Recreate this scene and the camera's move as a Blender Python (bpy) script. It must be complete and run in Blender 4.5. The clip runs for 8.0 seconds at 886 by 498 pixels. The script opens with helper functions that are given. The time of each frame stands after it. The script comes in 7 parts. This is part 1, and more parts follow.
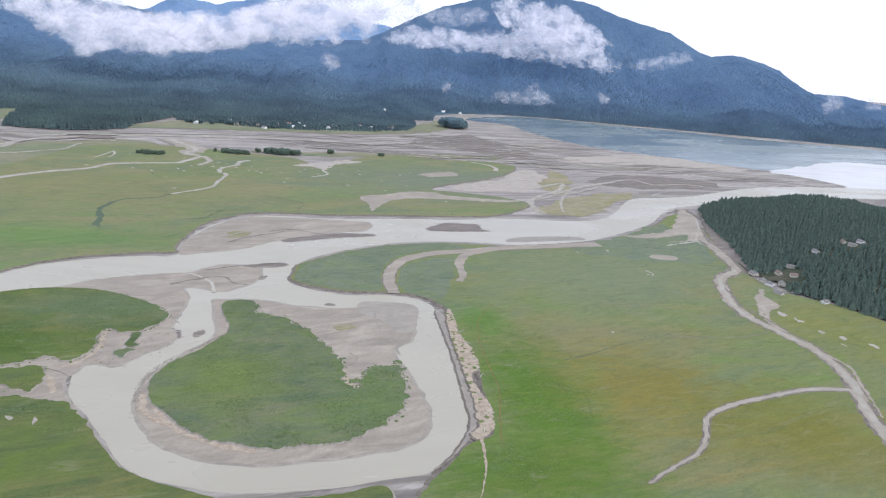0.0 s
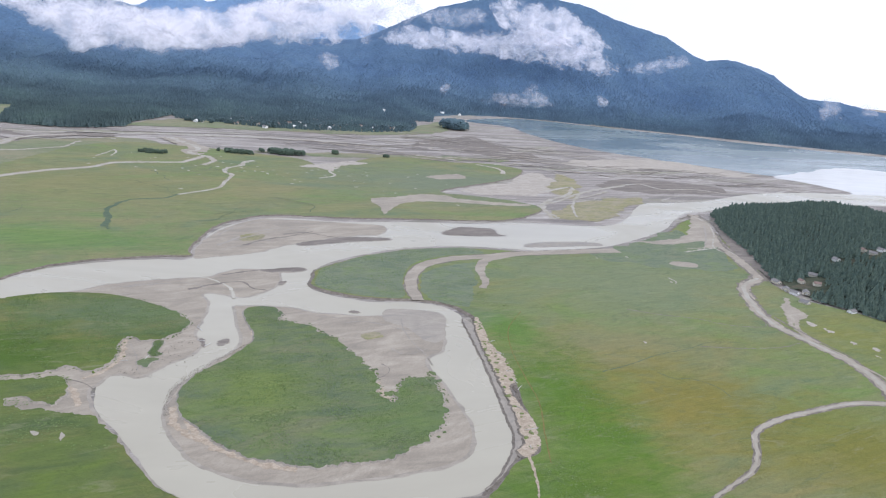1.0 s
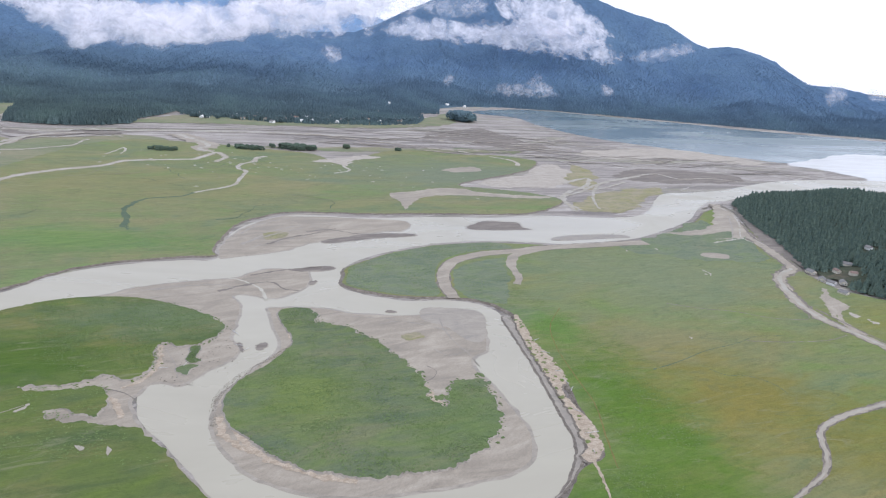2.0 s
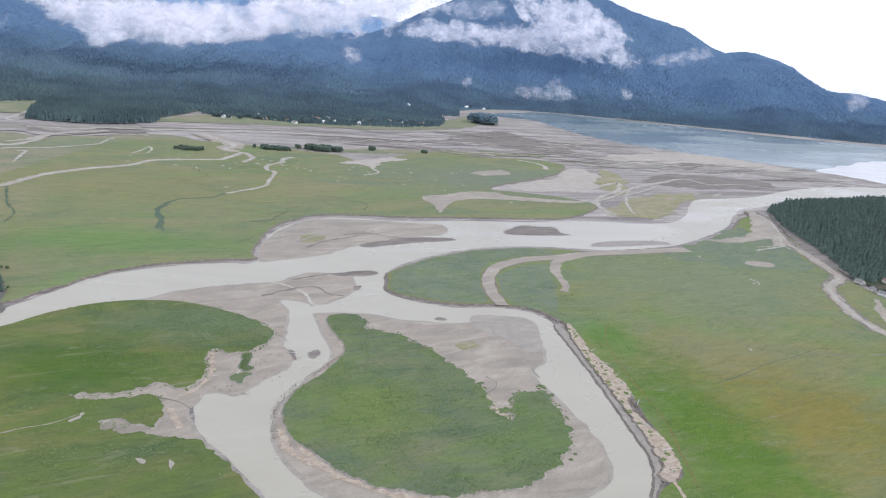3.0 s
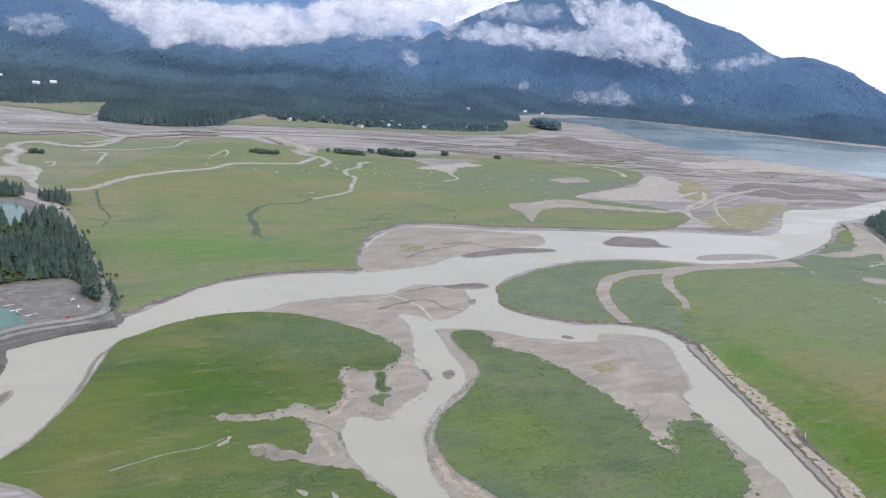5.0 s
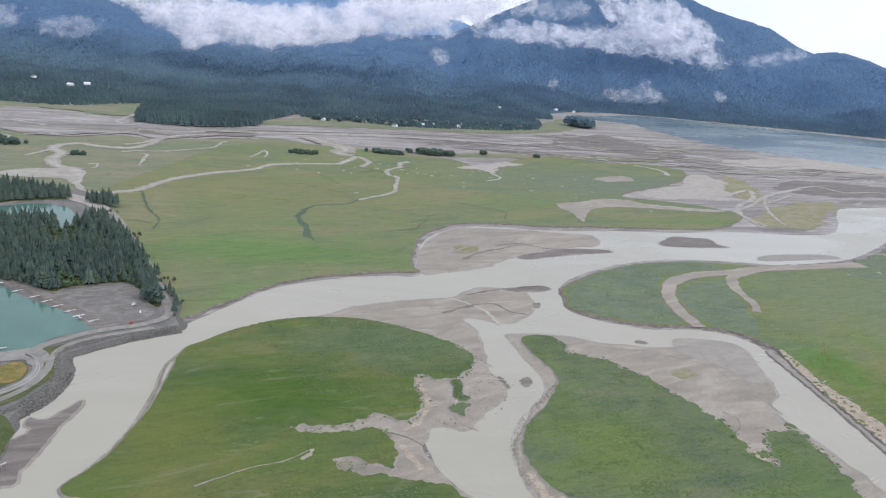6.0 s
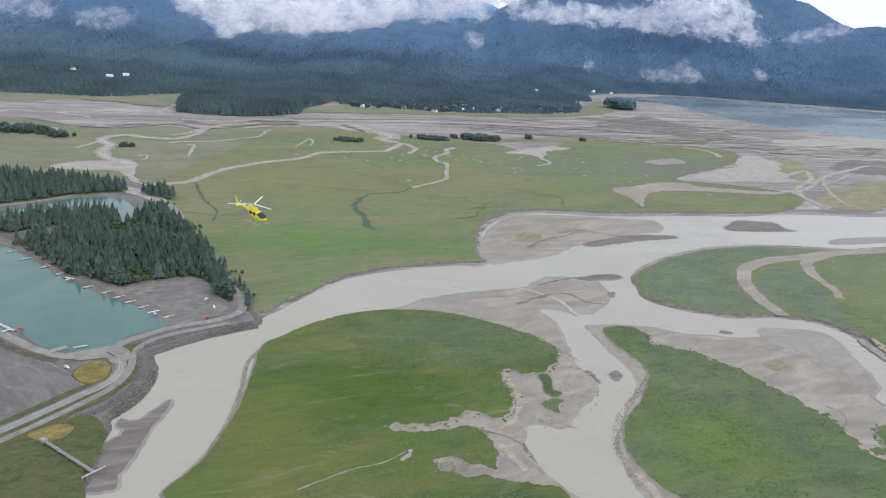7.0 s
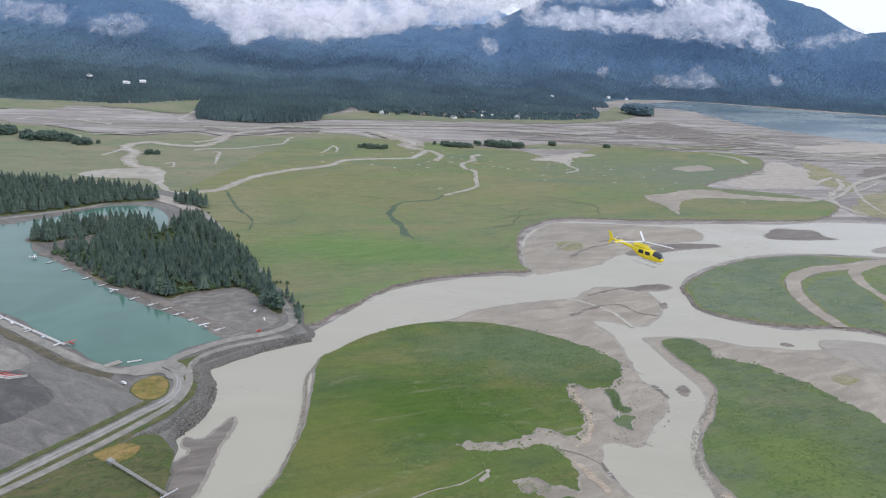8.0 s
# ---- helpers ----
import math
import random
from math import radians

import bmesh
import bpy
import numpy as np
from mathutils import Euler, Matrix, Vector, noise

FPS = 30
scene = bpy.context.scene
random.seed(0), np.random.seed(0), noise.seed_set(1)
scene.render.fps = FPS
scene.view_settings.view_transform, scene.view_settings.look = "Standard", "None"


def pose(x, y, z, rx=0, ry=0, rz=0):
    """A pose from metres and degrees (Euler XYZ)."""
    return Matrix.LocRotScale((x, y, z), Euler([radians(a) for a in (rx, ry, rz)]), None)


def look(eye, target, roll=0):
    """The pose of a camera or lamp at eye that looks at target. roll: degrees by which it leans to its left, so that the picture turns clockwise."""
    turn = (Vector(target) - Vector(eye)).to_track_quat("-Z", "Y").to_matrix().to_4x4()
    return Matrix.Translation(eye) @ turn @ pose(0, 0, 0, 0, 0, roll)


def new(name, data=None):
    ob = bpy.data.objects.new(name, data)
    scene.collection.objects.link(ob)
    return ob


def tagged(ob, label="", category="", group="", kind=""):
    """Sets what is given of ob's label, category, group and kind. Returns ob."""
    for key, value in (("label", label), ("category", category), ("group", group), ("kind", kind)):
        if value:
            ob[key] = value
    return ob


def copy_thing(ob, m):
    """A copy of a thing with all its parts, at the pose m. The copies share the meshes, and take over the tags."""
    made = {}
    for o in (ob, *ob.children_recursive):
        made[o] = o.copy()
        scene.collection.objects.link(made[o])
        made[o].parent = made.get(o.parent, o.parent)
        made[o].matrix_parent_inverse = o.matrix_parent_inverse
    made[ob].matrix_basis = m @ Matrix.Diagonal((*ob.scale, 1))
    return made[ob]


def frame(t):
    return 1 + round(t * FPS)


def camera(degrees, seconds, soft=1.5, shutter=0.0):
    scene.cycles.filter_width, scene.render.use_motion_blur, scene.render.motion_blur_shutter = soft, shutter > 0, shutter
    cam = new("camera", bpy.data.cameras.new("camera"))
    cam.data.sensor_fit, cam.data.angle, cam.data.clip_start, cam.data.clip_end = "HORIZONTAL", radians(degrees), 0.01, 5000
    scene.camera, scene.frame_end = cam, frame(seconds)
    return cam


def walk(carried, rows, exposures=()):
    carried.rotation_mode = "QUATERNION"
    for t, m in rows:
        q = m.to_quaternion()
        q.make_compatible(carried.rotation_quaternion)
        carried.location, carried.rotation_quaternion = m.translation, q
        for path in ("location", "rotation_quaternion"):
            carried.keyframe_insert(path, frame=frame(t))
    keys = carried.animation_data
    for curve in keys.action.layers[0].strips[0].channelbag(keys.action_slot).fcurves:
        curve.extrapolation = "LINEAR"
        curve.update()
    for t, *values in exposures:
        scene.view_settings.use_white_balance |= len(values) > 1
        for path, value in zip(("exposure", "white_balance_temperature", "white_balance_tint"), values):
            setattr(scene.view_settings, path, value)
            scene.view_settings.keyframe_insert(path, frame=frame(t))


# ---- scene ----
cam = camera(60.2, 8.0, soft=1.2)
PATH = [
    (0, (-3.583, -0.72, 215.26), (-3.54, 1.204, 214.713), 4.9),
    (0.5, (-19.719, 8.041, 213.611), (-19.648, 9.966, 213.073), 4.8),
    (1, (-36.366, 17.501, 211.902), (-36.286, 19.424, 211.36), 5.7),
    (1.5, (-51.521, 26.956, 209.97), (-51.428, 28.873, 209.409), 4.8),
    (3, (-101.175, 53.345, 202.257), (-101.094, 55.264, 201.701), 5.4),
    (3.5, (-117.281, 60.332, 200.762), (-117.23, 62.253, 200.209), 5.7),
    (4, (-133.869, 66.795, 199.175), (-133.815, 68.714, 198.614), 4.8),
    (4.5, (-150.562, 73.755, 197.609), (-150.537, 75.677, 197.056), 5.1),
    (6, (-200.457, 97.36, 188.87), (-200.502, 99.279, 188.31), 5.0),
    (6.5, (-217.332, 104.145, 187.1), (-217.42, 106.062, 186.536), 3.7),
    (7, (-233.874, 109.891, 185.717), (-233.979, 111.795, 185.114), 3.7),
    (7.5, (-250.222, 114.593, 184.495), (-250.339, 116.502, 183.91), 3.5),
    (8, (-266.694, 118.729, 183.378), (-266.805, 120.637, 182.789), 3.6),
]
walk(cam, [(t, look(eye, target, roll)) for t, eye, target, roll in PATH], exposures=[(0.0, 0.2, 6450, 13), (4.5, 0.18, 6450, 13), (6.0, 0.05, 6470, 11.5), (8.0, 0.02, 6480, 11)])

# ---------------------------------------------------------------- light
world = bpy.data.worlds.new("overcast_sky")
scene.world = world
world.use_nodes = True
wt = world.node_tree
wt.nodes.clear()
sky = wt.nodes.new("ShaderNodeTexSky")
sky.sky_type, sky.sun_disc = "NISHITA", False
sky.sun_elevation, sky.sun_rotation = radians(38), radians(100)
sky_part = wt.nodes.new("ShaderNodeBackground")
sky_part.inputs["Strength"].default_value = 0.12
cloud_part = wt.nodes.new("ShaderNodeBackground")
cloud_part.inputs["Strength"].default_value = 1.2
wmap = wt.nodes.new("ShaderNodeTexCoord")
wnoise = wt.nodes.new("ShaderNodeTexNoise")
wnoise.inputs["Scale"].default_value, wnoise.inputs["Detail"].default_value = 2.4, 5
wramp = wt.nodes.new("ShaderNodeValToRGB")
wramp.color_ramp.elements[0].position, wramp.color_ramp.elements[0].color = 0.36, (0.75, 0.84, 1.03, 1)
wramp.color_ramp.elements[1].position, wramp.color_ramp.elements[1].color = 0.72, (0.98, 1.04, 1.20, 1)
wmix = wt.nodes.new("ShaderNodeMixShader")
wmix.inputs[0].default_value = 0.82
wout = wt.nodes.new("ShaderNodeOutputWorld")
wt.links.new(wmap.outputs["Generated"], wnoise.inputs["Vector"])
wt.links.new(wnoise.outputs["Fac"], wramp.inputs["Fac"])
wt.links.new(wramp.outputs["Color"], cloud_part.inputs["Color"])
wt.links.new(sky.outputs["Color"], sky_part.inputs["Color"])
wt.links.new(sky_part.outputs[0], wmix.inputs[1])
wt.links.new(cloud_part.outputs[0], wmix.inputs[2])
wt.links.new(wmix.outputs[0], wout.inputs["Surface"])

sun_data = bpy.data.lights.new("sun", "SUN")
sun_data.energy, sun_data.angle, sun_data.color = 0.95, radians(12), (1.0, 0.97, 0.95)
sun = new("sun", sun_data)
sun.matrix_world = look((600, -200, 520), (0, 0, 0))


# ---------------------------------------------------------------- materials
def material(name, rough=0.9, metal=0.0):
    m = bpy.data.materials.new(name)
    m.use_nodes = True
    b = m.node_tree.nodes["Principled BSDF"]
    b.inputs["Roughness"].default_value = rough
    b.inputs["Metallic"].default_value = metal
    return m, m.node_tree, b


def coords(nt, stretch=(1, 1, 1), turn=0.0):
    """World metres, stretched and turned about z."""
    tc = nt.nodes.new("ShaderNodeTexCoord")
    mp = nt.nodes.new("ShaderNodeMapping")
    mp.vector_type = "TEXTURE"
    mp.inputs["Scale"].default_value = tuple(1.0 / v for v in stretch)
    mp.inputs["Rotation"].default_value = (0, 0, radians(turn))
    nt.links.new(tc.outputs["Object"], mp.inputs["Vector"])
    return mp.outputs["Vector"]


def grain(nt, size, detail=5, rough=0.55, stretch=(1, 1, 1), turn=0.0, bend=0.0):
    n = nt.nodes.new("ShaderNodeTexNoise")
    n.inputs["Scale"].default_value = 1.0 / size
    n.inputs["Detail"].default_value = detail
    n.inputs["Roughness"].default_value = rough
    n.inputs["Distortion"].default_value = bend
    nt.links.new(coords(nt, stretch, turn), n.inputs["Vector"])
    return n.outputs["Fac"]


def ramp(nt, fac, *stops):
    r = nt.nodes.new("ShaderNodeValToRGB")
    top = max(1.0, max(p for p, c in stops))
    if top > 1:
        scale = nt.nodes.new("ShaderNodeMath")
        scale.operation, scale.inputs[1].default_value = "DIVIDE", top
        nt.links.new(fac, scale.inputs[0])
        fac = scale.outputs[0]
    while len(r.color_ramp.elements) < len(stops):
        r.color_ramp.elements.new(0.5)
    for e, (p, c) in zip(r.color_ramp.elements, stops):
        e.position = p / top
        e.color = (*c, 1) if len(c) == 3 else c
    nt.links.new(fac, r.inputs["Fac"])
    return r.outputs["Color"]


def mix(nt, fac, a, b, kind="MIX"):
    m = nt.nodes.new("ShaderNodeMix")
    m.data_type, m.blend_type = "RGBA", kind
    ins = [s for s in m.inputs if s.enabled]
    for sock, v in zip(ins, (fac, a, b)):
        if isinstance(v, (int, float)):
            sock.default_value = v
        elif isinstance(v, tuple):
            sock.default_value = (*v, 1)
        else:
            nt.links.new(v, sock)
    return [s for s in m.outputs if s.enabled][0]


def relief(nt, b, height, strength, metres):
    bump = nt.nodes.new("ShaderNodeBump")
    bump.inputs["Strength"].default_value = strength
    bump.inputs["Distance"].default_value = metres
    nt.links.new(height, bump.inputs["Height"])
    nt.links.new(bump.outputs["Normal"], b.inputs["Normal"])


GREY = lambda v: (v, v, v)


def zone(nt, x, y, rx, ry, turn=12):
    """1 inside a ragged oval of the plan, 0 outside."""
    tc = nt.nodes.new("ShaderNodeTexCoord")
    mp = nt.nodes.new("ShaderNodeMapping")
    mp.vector_type = "TEXTURE"
    mp.inputs["Location"].default_value = (x, y, 0)
    mp.inputs["Rotation"].default_value = (0, 0, radians(turn))
    mp.inputs["Scale"].default_value = (rx, ry, 1e6)
    nt.links.new(tc.outputs["Object"], mp.inputs["Vector"])
    far = nt.nodes.new("ShaderNodeVectorMath")
    far.operation = "LENGTH"
    nt.links.new(mp.outputs["Vector"], far.inputs[0])
    add = nt.nodes.new("ShaderNodeMath")
    add.operation, add.inputs[1].default_value = "MULTIPLY_ADD", 2.4
    nt.links.new(grain(nt, 0.45 * min(rx, ry), 7, 0.62, (0.6, 1.3, 1), turn, 1.0), add.inputs[0])
    nt.links.new(far.outputs["Value"], add.inputs[2])
    return ramp(nt, add.outputs[0], (1.5, GREY(1.0)), (2.75, GREY(0.0)))


def rills(nt, size, width, stretch=(1, 1, 1), turn=0.0, bend=0.6, detail=3):
    """1 along thin winding lines, 0 between them."""
    n = grain(nt, size, detail, 0.5, stretch, turn, bend)
    off = nt.nodes.new("ShaderNodeMath")
    off.operation, off.inputs[1].default_value = "SUBTRACT", 0.5
    nt.links.new(n, off.inputs[0])
    low = nt.nodes.new("ShaderNodeMath")
    low.operation = "ABSOLUTE"
    nt.links.new(off.outputs[0], low.inputs[0])
    return ramp(nt, low.outputs[0], (width * 0.4, GREY(1.0)), (width, GREY(0.0)))


def grass_material(name, low, mid, high, dry, patch=70.0, dryness=0.55, zones=(), shag=1.0, ditches=0.0):
    """Sedge meadow: three greens in broad patches, dry yellow drifts, tussocks with painted shading, wind streaks."""
    m, nt, b = material(name, 0.95)
    broad = grain(nt, patch, 6, 0.6, (1, 1.6, 1), 20, 1.4)
    c = ramp(nt, broad, (0.34, low), (0.5, mid), (0.66, high))
    drift = grain(nt, patch * 1.5, 7, 0.62, (0.8, 1.9, 1), 25, 1.6)
    c = mix(nt, ramp(nt, drift, (dryness - 0.06, GREY(0)), (dryness + 0.13, GREY(0.85))), c, dry)
    for x, y, rx, ry, colour, most in zones:
        z = zone(nt, x, y, rx, ry)
        c = mix(nt, mix(nt, 1.0, z, GREY(most), "MULTIPLY"), c, colour)
    streak = grain(nt, 14, 6, 0.66, (0.5, 2.2, 1), 28, 1.6)
    c = mix(nt, 1.0, c, ramp(nt, streak, (0.3, (0.84, 0.86, 0.9)), (0.52, (1.04, 0.995, 1.03)), (0.72, (1.18, 1.1, 1.1))), "MULTIPLY")
    tuft = grain(nt, 1.8, 5, 0.75)
    c = mix(nt, 1.0, c, ramp(nt, tuft, (0.32, GREY(0.9)), (0.5, GREY(1.0)), (0.68, GREY(1.07))), "MULTIPLY")
    clump = grain(nt, 4.2, 7, 0.7, (1, 1.5, 1), 30, 1.8)
    shaggy = grain(nt, 40, 5, 0.6, (1, 1.5, 1), 15, 1.2)
    # rough sedge: shade in clump hollows and light on crowns put into the green
    clump_shading = mix(nt, 1.0, c, ramp(nt, clump, (0.36, (0.6, 0.66, 0.62)), (0.5, GREY(0.96)), (0.64, GREY(1.16))), "MULTIPLY")
    c = mix(nt, ramp(nt, shaggy, (0.5, GREY(0.0)), (0.62, GREY(shag))), c, clump_shading)
    damp = grain(nt, 26, 6, 0.7, (0.7, 1.8, 1), 60, 2.2)
    c = mix(nt, ramp(nt, damp, (0.63, GREY(0)), (0.7, GREY(0.4))), c, (0.16, 0.16, 0.09))
    if ditches:
        pale = grain(nt, 30, 8, 0.7, (0.45, 1.9, 1), 22, 2.0)
        c = mix(nt, ramp(nt, pale, (0.57, GREY(0)), (0.68, GREY(0.45))), c, (0.27, 0.265, 0.165))
        line = rills(nt, 90, 0.009, (0.7, 1.4, 1), 20, 0.8, 4)
        where = ramp(nt, grain(nt, 60, 4), (0.48, GREY(0)), (0.6, GREY(0.4 * ditches)))
        c = mix(nt, mix(nt, 1.0, line, where, "MULTIPLY"), c, (0.105, 0.14, 0.078))
    nt.links.new(c, b.inputs["Base Color"])
    b.inputs["Specular IOR Level"].default_value = 0.15
    relief(nt, b, clump, 0.8, 1.0)
    return m


def mud_material(name, dark, mid, pale, size=30.0, stretch=(1, 2.5, 1), turn=15, rough=0.75, film=None, fine=0.5, gutters=0.0):
    m, nt, b = material(name, rough)
    n = grain(nt, size, 7, 0.62, stretch, turn, 1.2)
    c = ramp(nt, n, (0.36, dark), (0.5, mid), (0.64, pale))
    rill = grain(nt, size * 0.16, 6, 0.7, stretch, turn + 30, 2.5)
    c = mix(nt, fine, c, ramp(nt, rill, (0.3, GREY(0.74)), (0.52, GREY(1.0)), (0.7, GREY(1.12))), "MULTIPLY")
    if film:
        algae = grain(nt, size * 1.4, 6, 0.7, stretch, turn, 1.0)
        c = mix(nt, ramp(nt, algae, (0.52, GREY(0)), (0.66, GREY(0.7))), c, film)
    if gutters:
        brown = grain(nt, size * 0.9, 8, 0.68, (stretch[0] * 0.6, stretch[1] * 1.4, 1), turn - 6, 1.6)
        c = mix(nt, ramp(nt, brown, (0.53, GREY(0)), (0.62, GREY(gutters))), c, tuple(v * 0.8 for v in dark))
        line = rills(nt, size * 0.7, 0.016, stretch, turn, 1.2, 5)
        c = mix(nt, mix(nt, 1.0, line, GREY(gutters), "MULTIPLY"), c, dark)
        wet = rills(nt, size * 1.3, 0.012, stretch, turn + 8, 1.4, 5)
        c = mix(nt, mix(nt, 1.0, wet, GREY(gutters), "MULTIPLY"), c, tuple(min(1, v * 1.15) for v in pale))
    speck = grain(nt, 0.9, 4, 0.7)
    c = mix(nt, fine, c, ramp(nt, speck, (0.3, GREY(0.85)), (0.6, GREY(1.08))), "MULTIPLY")
    nt.links.new(c, b.inputs["Base Color"])
    nt.links.new(ramp(nt, n, (0.35, GREY(rough - 0.2)), (0.6, GREY(rough))), b.inputs["Roughness"])
    relief(nt, b, rill, 0.4 * fine, 0.4)
    return m


def water_material(name, shallow, deep, rough=0.12, ripple=0.12, size=40.0, stretch=(1, 1, 1), turn=0):
    m, nt, b = material(name, rough)
    n = grain(nt, size, 5, 0.6, stretch, turn, 1.4)
    nt.links.new(ramp(nt, n, (0.35, deep), (0.65, shallow)), b.inputs["Base Color"])
    b.inputs["IOR"].default_value = 1.33
    wave = grain(nt, 1.6, 4, 0.6, (1, 1.5, 1), turn)
    breeze = grain(nt, size * 1.8, 5, 0.6, stretch, turn + 10, 1.0)
    nt.links.new(ramp(nt, breeze, (0.4, GREY(rough)), (0.65, GREY(min(1, rough * 2.2)))), b.inputs["Roughness"])
    relief(nt, b, wave, ripple, 0.05)
    return m


def plain_material(name, colour, rough=0.7, metal=0.0, size=1.5, depth=0.25):
    m, nt, b = material(name, rough, metal)
    lo = tuple(v * (1 - depth) for v in colour)
    hi = tuple(min(1, v * (1 + depth * 0.6)) for v in colour)
    c = ramp(nt, grain(nt, size, 6, 0.65), (0.32, lo), (0.66, hi))
    c = mix(nt, 1.0, c, ramp(nt, grain(nt, size * 0.12, 3), (0.3, GREY(0.88)), (0.6, GREY(1.05))), "MULTIPLY")
    nt.links.new(c, b.inputs["Base Color"])
    return m


def haze_share(nt):
    """Share of haze put into a colour: 0 by the flats, 1 far up the mountainside."""
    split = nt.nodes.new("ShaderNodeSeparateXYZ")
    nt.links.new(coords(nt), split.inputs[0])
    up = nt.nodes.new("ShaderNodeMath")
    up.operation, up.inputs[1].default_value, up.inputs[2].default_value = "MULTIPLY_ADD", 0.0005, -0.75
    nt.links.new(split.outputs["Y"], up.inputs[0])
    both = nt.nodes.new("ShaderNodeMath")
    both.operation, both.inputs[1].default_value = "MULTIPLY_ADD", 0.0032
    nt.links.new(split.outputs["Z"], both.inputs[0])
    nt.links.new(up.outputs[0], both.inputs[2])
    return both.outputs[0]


def leaf_material(name, low, high, haze_low=None, haze_high=None):
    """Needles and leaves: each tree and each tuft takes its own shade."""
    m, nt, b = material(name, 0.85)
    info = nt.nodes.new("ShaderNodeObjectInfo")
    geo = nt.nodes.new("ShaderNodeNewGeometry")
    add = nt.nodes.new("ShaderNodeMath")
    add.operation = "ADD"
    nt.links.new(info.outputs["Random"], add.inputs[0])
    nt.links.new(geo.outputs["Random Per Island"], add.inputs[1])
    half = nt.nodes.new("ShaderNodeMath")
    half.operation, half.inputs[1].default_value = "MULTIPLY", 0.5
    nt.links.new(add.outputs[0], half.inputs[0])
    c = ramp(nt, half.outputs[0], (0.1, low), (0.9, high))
    # distant trees turn to bluer tones, the haze painted into their colour
    if haze_low:
        hazed = ramp(nt, half.outputs[0], (0.1, haze_low), (0.9, haze_high))
        c = mix(nt, ramp(nt, haze_share(nt), (0.0, GREY(0)), (0.75, GREY(1))), c, hazed)
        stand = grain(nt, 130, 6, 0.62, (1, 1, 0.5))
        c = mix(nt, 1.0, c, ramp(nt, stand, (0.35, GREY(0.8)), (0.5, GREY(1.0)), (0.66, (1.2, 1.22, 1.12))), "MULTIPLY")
    c = mix(nt, 1.0, c, ramp(nt, grain(nt, 0.8, 4, 0.7), (0.3, GREY(0.6)), (0.65, GREY(1.25))), "MULTIPLY")
    nt.links.new(c, b.inputs["Base Color"])
    b.inputs["Specular IOR Level"].default_value = 0.1
    relief(nt, b, grain(nt, 0.5, 3), 0.6, 0.3)
    return m


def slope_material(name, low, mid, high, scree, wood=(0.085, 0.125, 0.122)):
    """Spruce-clad mountainside, blued to stand for haze, with paler avalanche tracks and old clearings."""
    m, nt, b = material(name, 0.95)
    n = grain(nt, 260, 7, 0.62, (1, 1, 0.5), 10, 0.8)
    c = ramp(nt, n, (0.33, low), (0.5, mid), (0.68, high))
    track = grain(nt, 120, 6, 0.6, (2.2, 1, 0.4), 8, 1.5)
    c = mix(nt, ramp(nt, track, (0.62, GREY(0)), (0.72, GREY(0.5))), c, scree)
    # darker mixed wood on the low ground; the blue above it is painted haze
    c = mix(nt, ramp(nt, haze_share(nt), (0.0, GREY(1)), (0.75, GREY(0))), c, wood)
    tree = grain(nt, 16, 6, 0.78, (1.6, 1, 0.7))
    c = mix(nt, 1.0, c, ramp(nt, tree, (0.33, GREY(0.72)), (0.5, GREY(1.0)), (0.68, GREY(1.2))), "MULTIPLY")
    nt.links.new(c, b.inputs["Base Color"])
    b.inputs["Specular IOR Level"].default_value = 0.05
    relief(nt, b, tree, 0.6, 3.0)
    return m


def cloud_material(name, thin, thick, size, most=0.93):
    """White vapour whose edges fray into holes and wisps."""
    m, nt, b = material(name, 1.0)
    nt.nodes.remove(b)
    edge = nt.nodes.new("ShaderNodeAttribute")
    edge.attribute_name = "core"
    n = grain(nt, size, 10, 0.64, (1, 1, 1.15), 0, 0.3)
    add = nt.nodes.new("ShaderNodeMath")
    add.operation = "MULTIPLY_ADD"
    add.inputs[1].default_value = 2.6
    nt.links.new(n, add.inputs[0])
    nt.links.new(edge.outputs["Fac"], add.inputs[2])
    a = ramp(nt, add.outputs[0], (thin, GREY(0)), (thick, GREY(most)))
    dif = nt.nodes.new("ShaderNodeBsdfDiffuse")
    dif.inputs["Color"].default_value = (0.96, 0.945, 0.975, 1)
    tra = nt.nodes.new("ShaderNodeBsdfTranslucent")
    tra.inputs["Color"].default_value = (0.96, 0.945, 0.985, 1)
    both = nt.nodes.new("ShaderNodeMixShader")
    clear = nt.nodes.new("ShaderNodeBsdfTransparent")
    out = nt.nodes.new("ShaderNodeMixShader")
    both.inputs[0].default_value = 0.5
    nt.links.new(dif.outputs[0], both.inputs[1])
    nt.links.new(tra.outputs[0], both.inputs[2])
    nt.links.new(a, out.inputs[0])
    nt.links.new(clear.outputs[0], out.inputs[1])
    nt.links.new(both.outputs[0], out.inputs[2])
    nt.links.new(out.outputs[0], nt.nodes["Material Output"].inputs["Surface"])
    return m


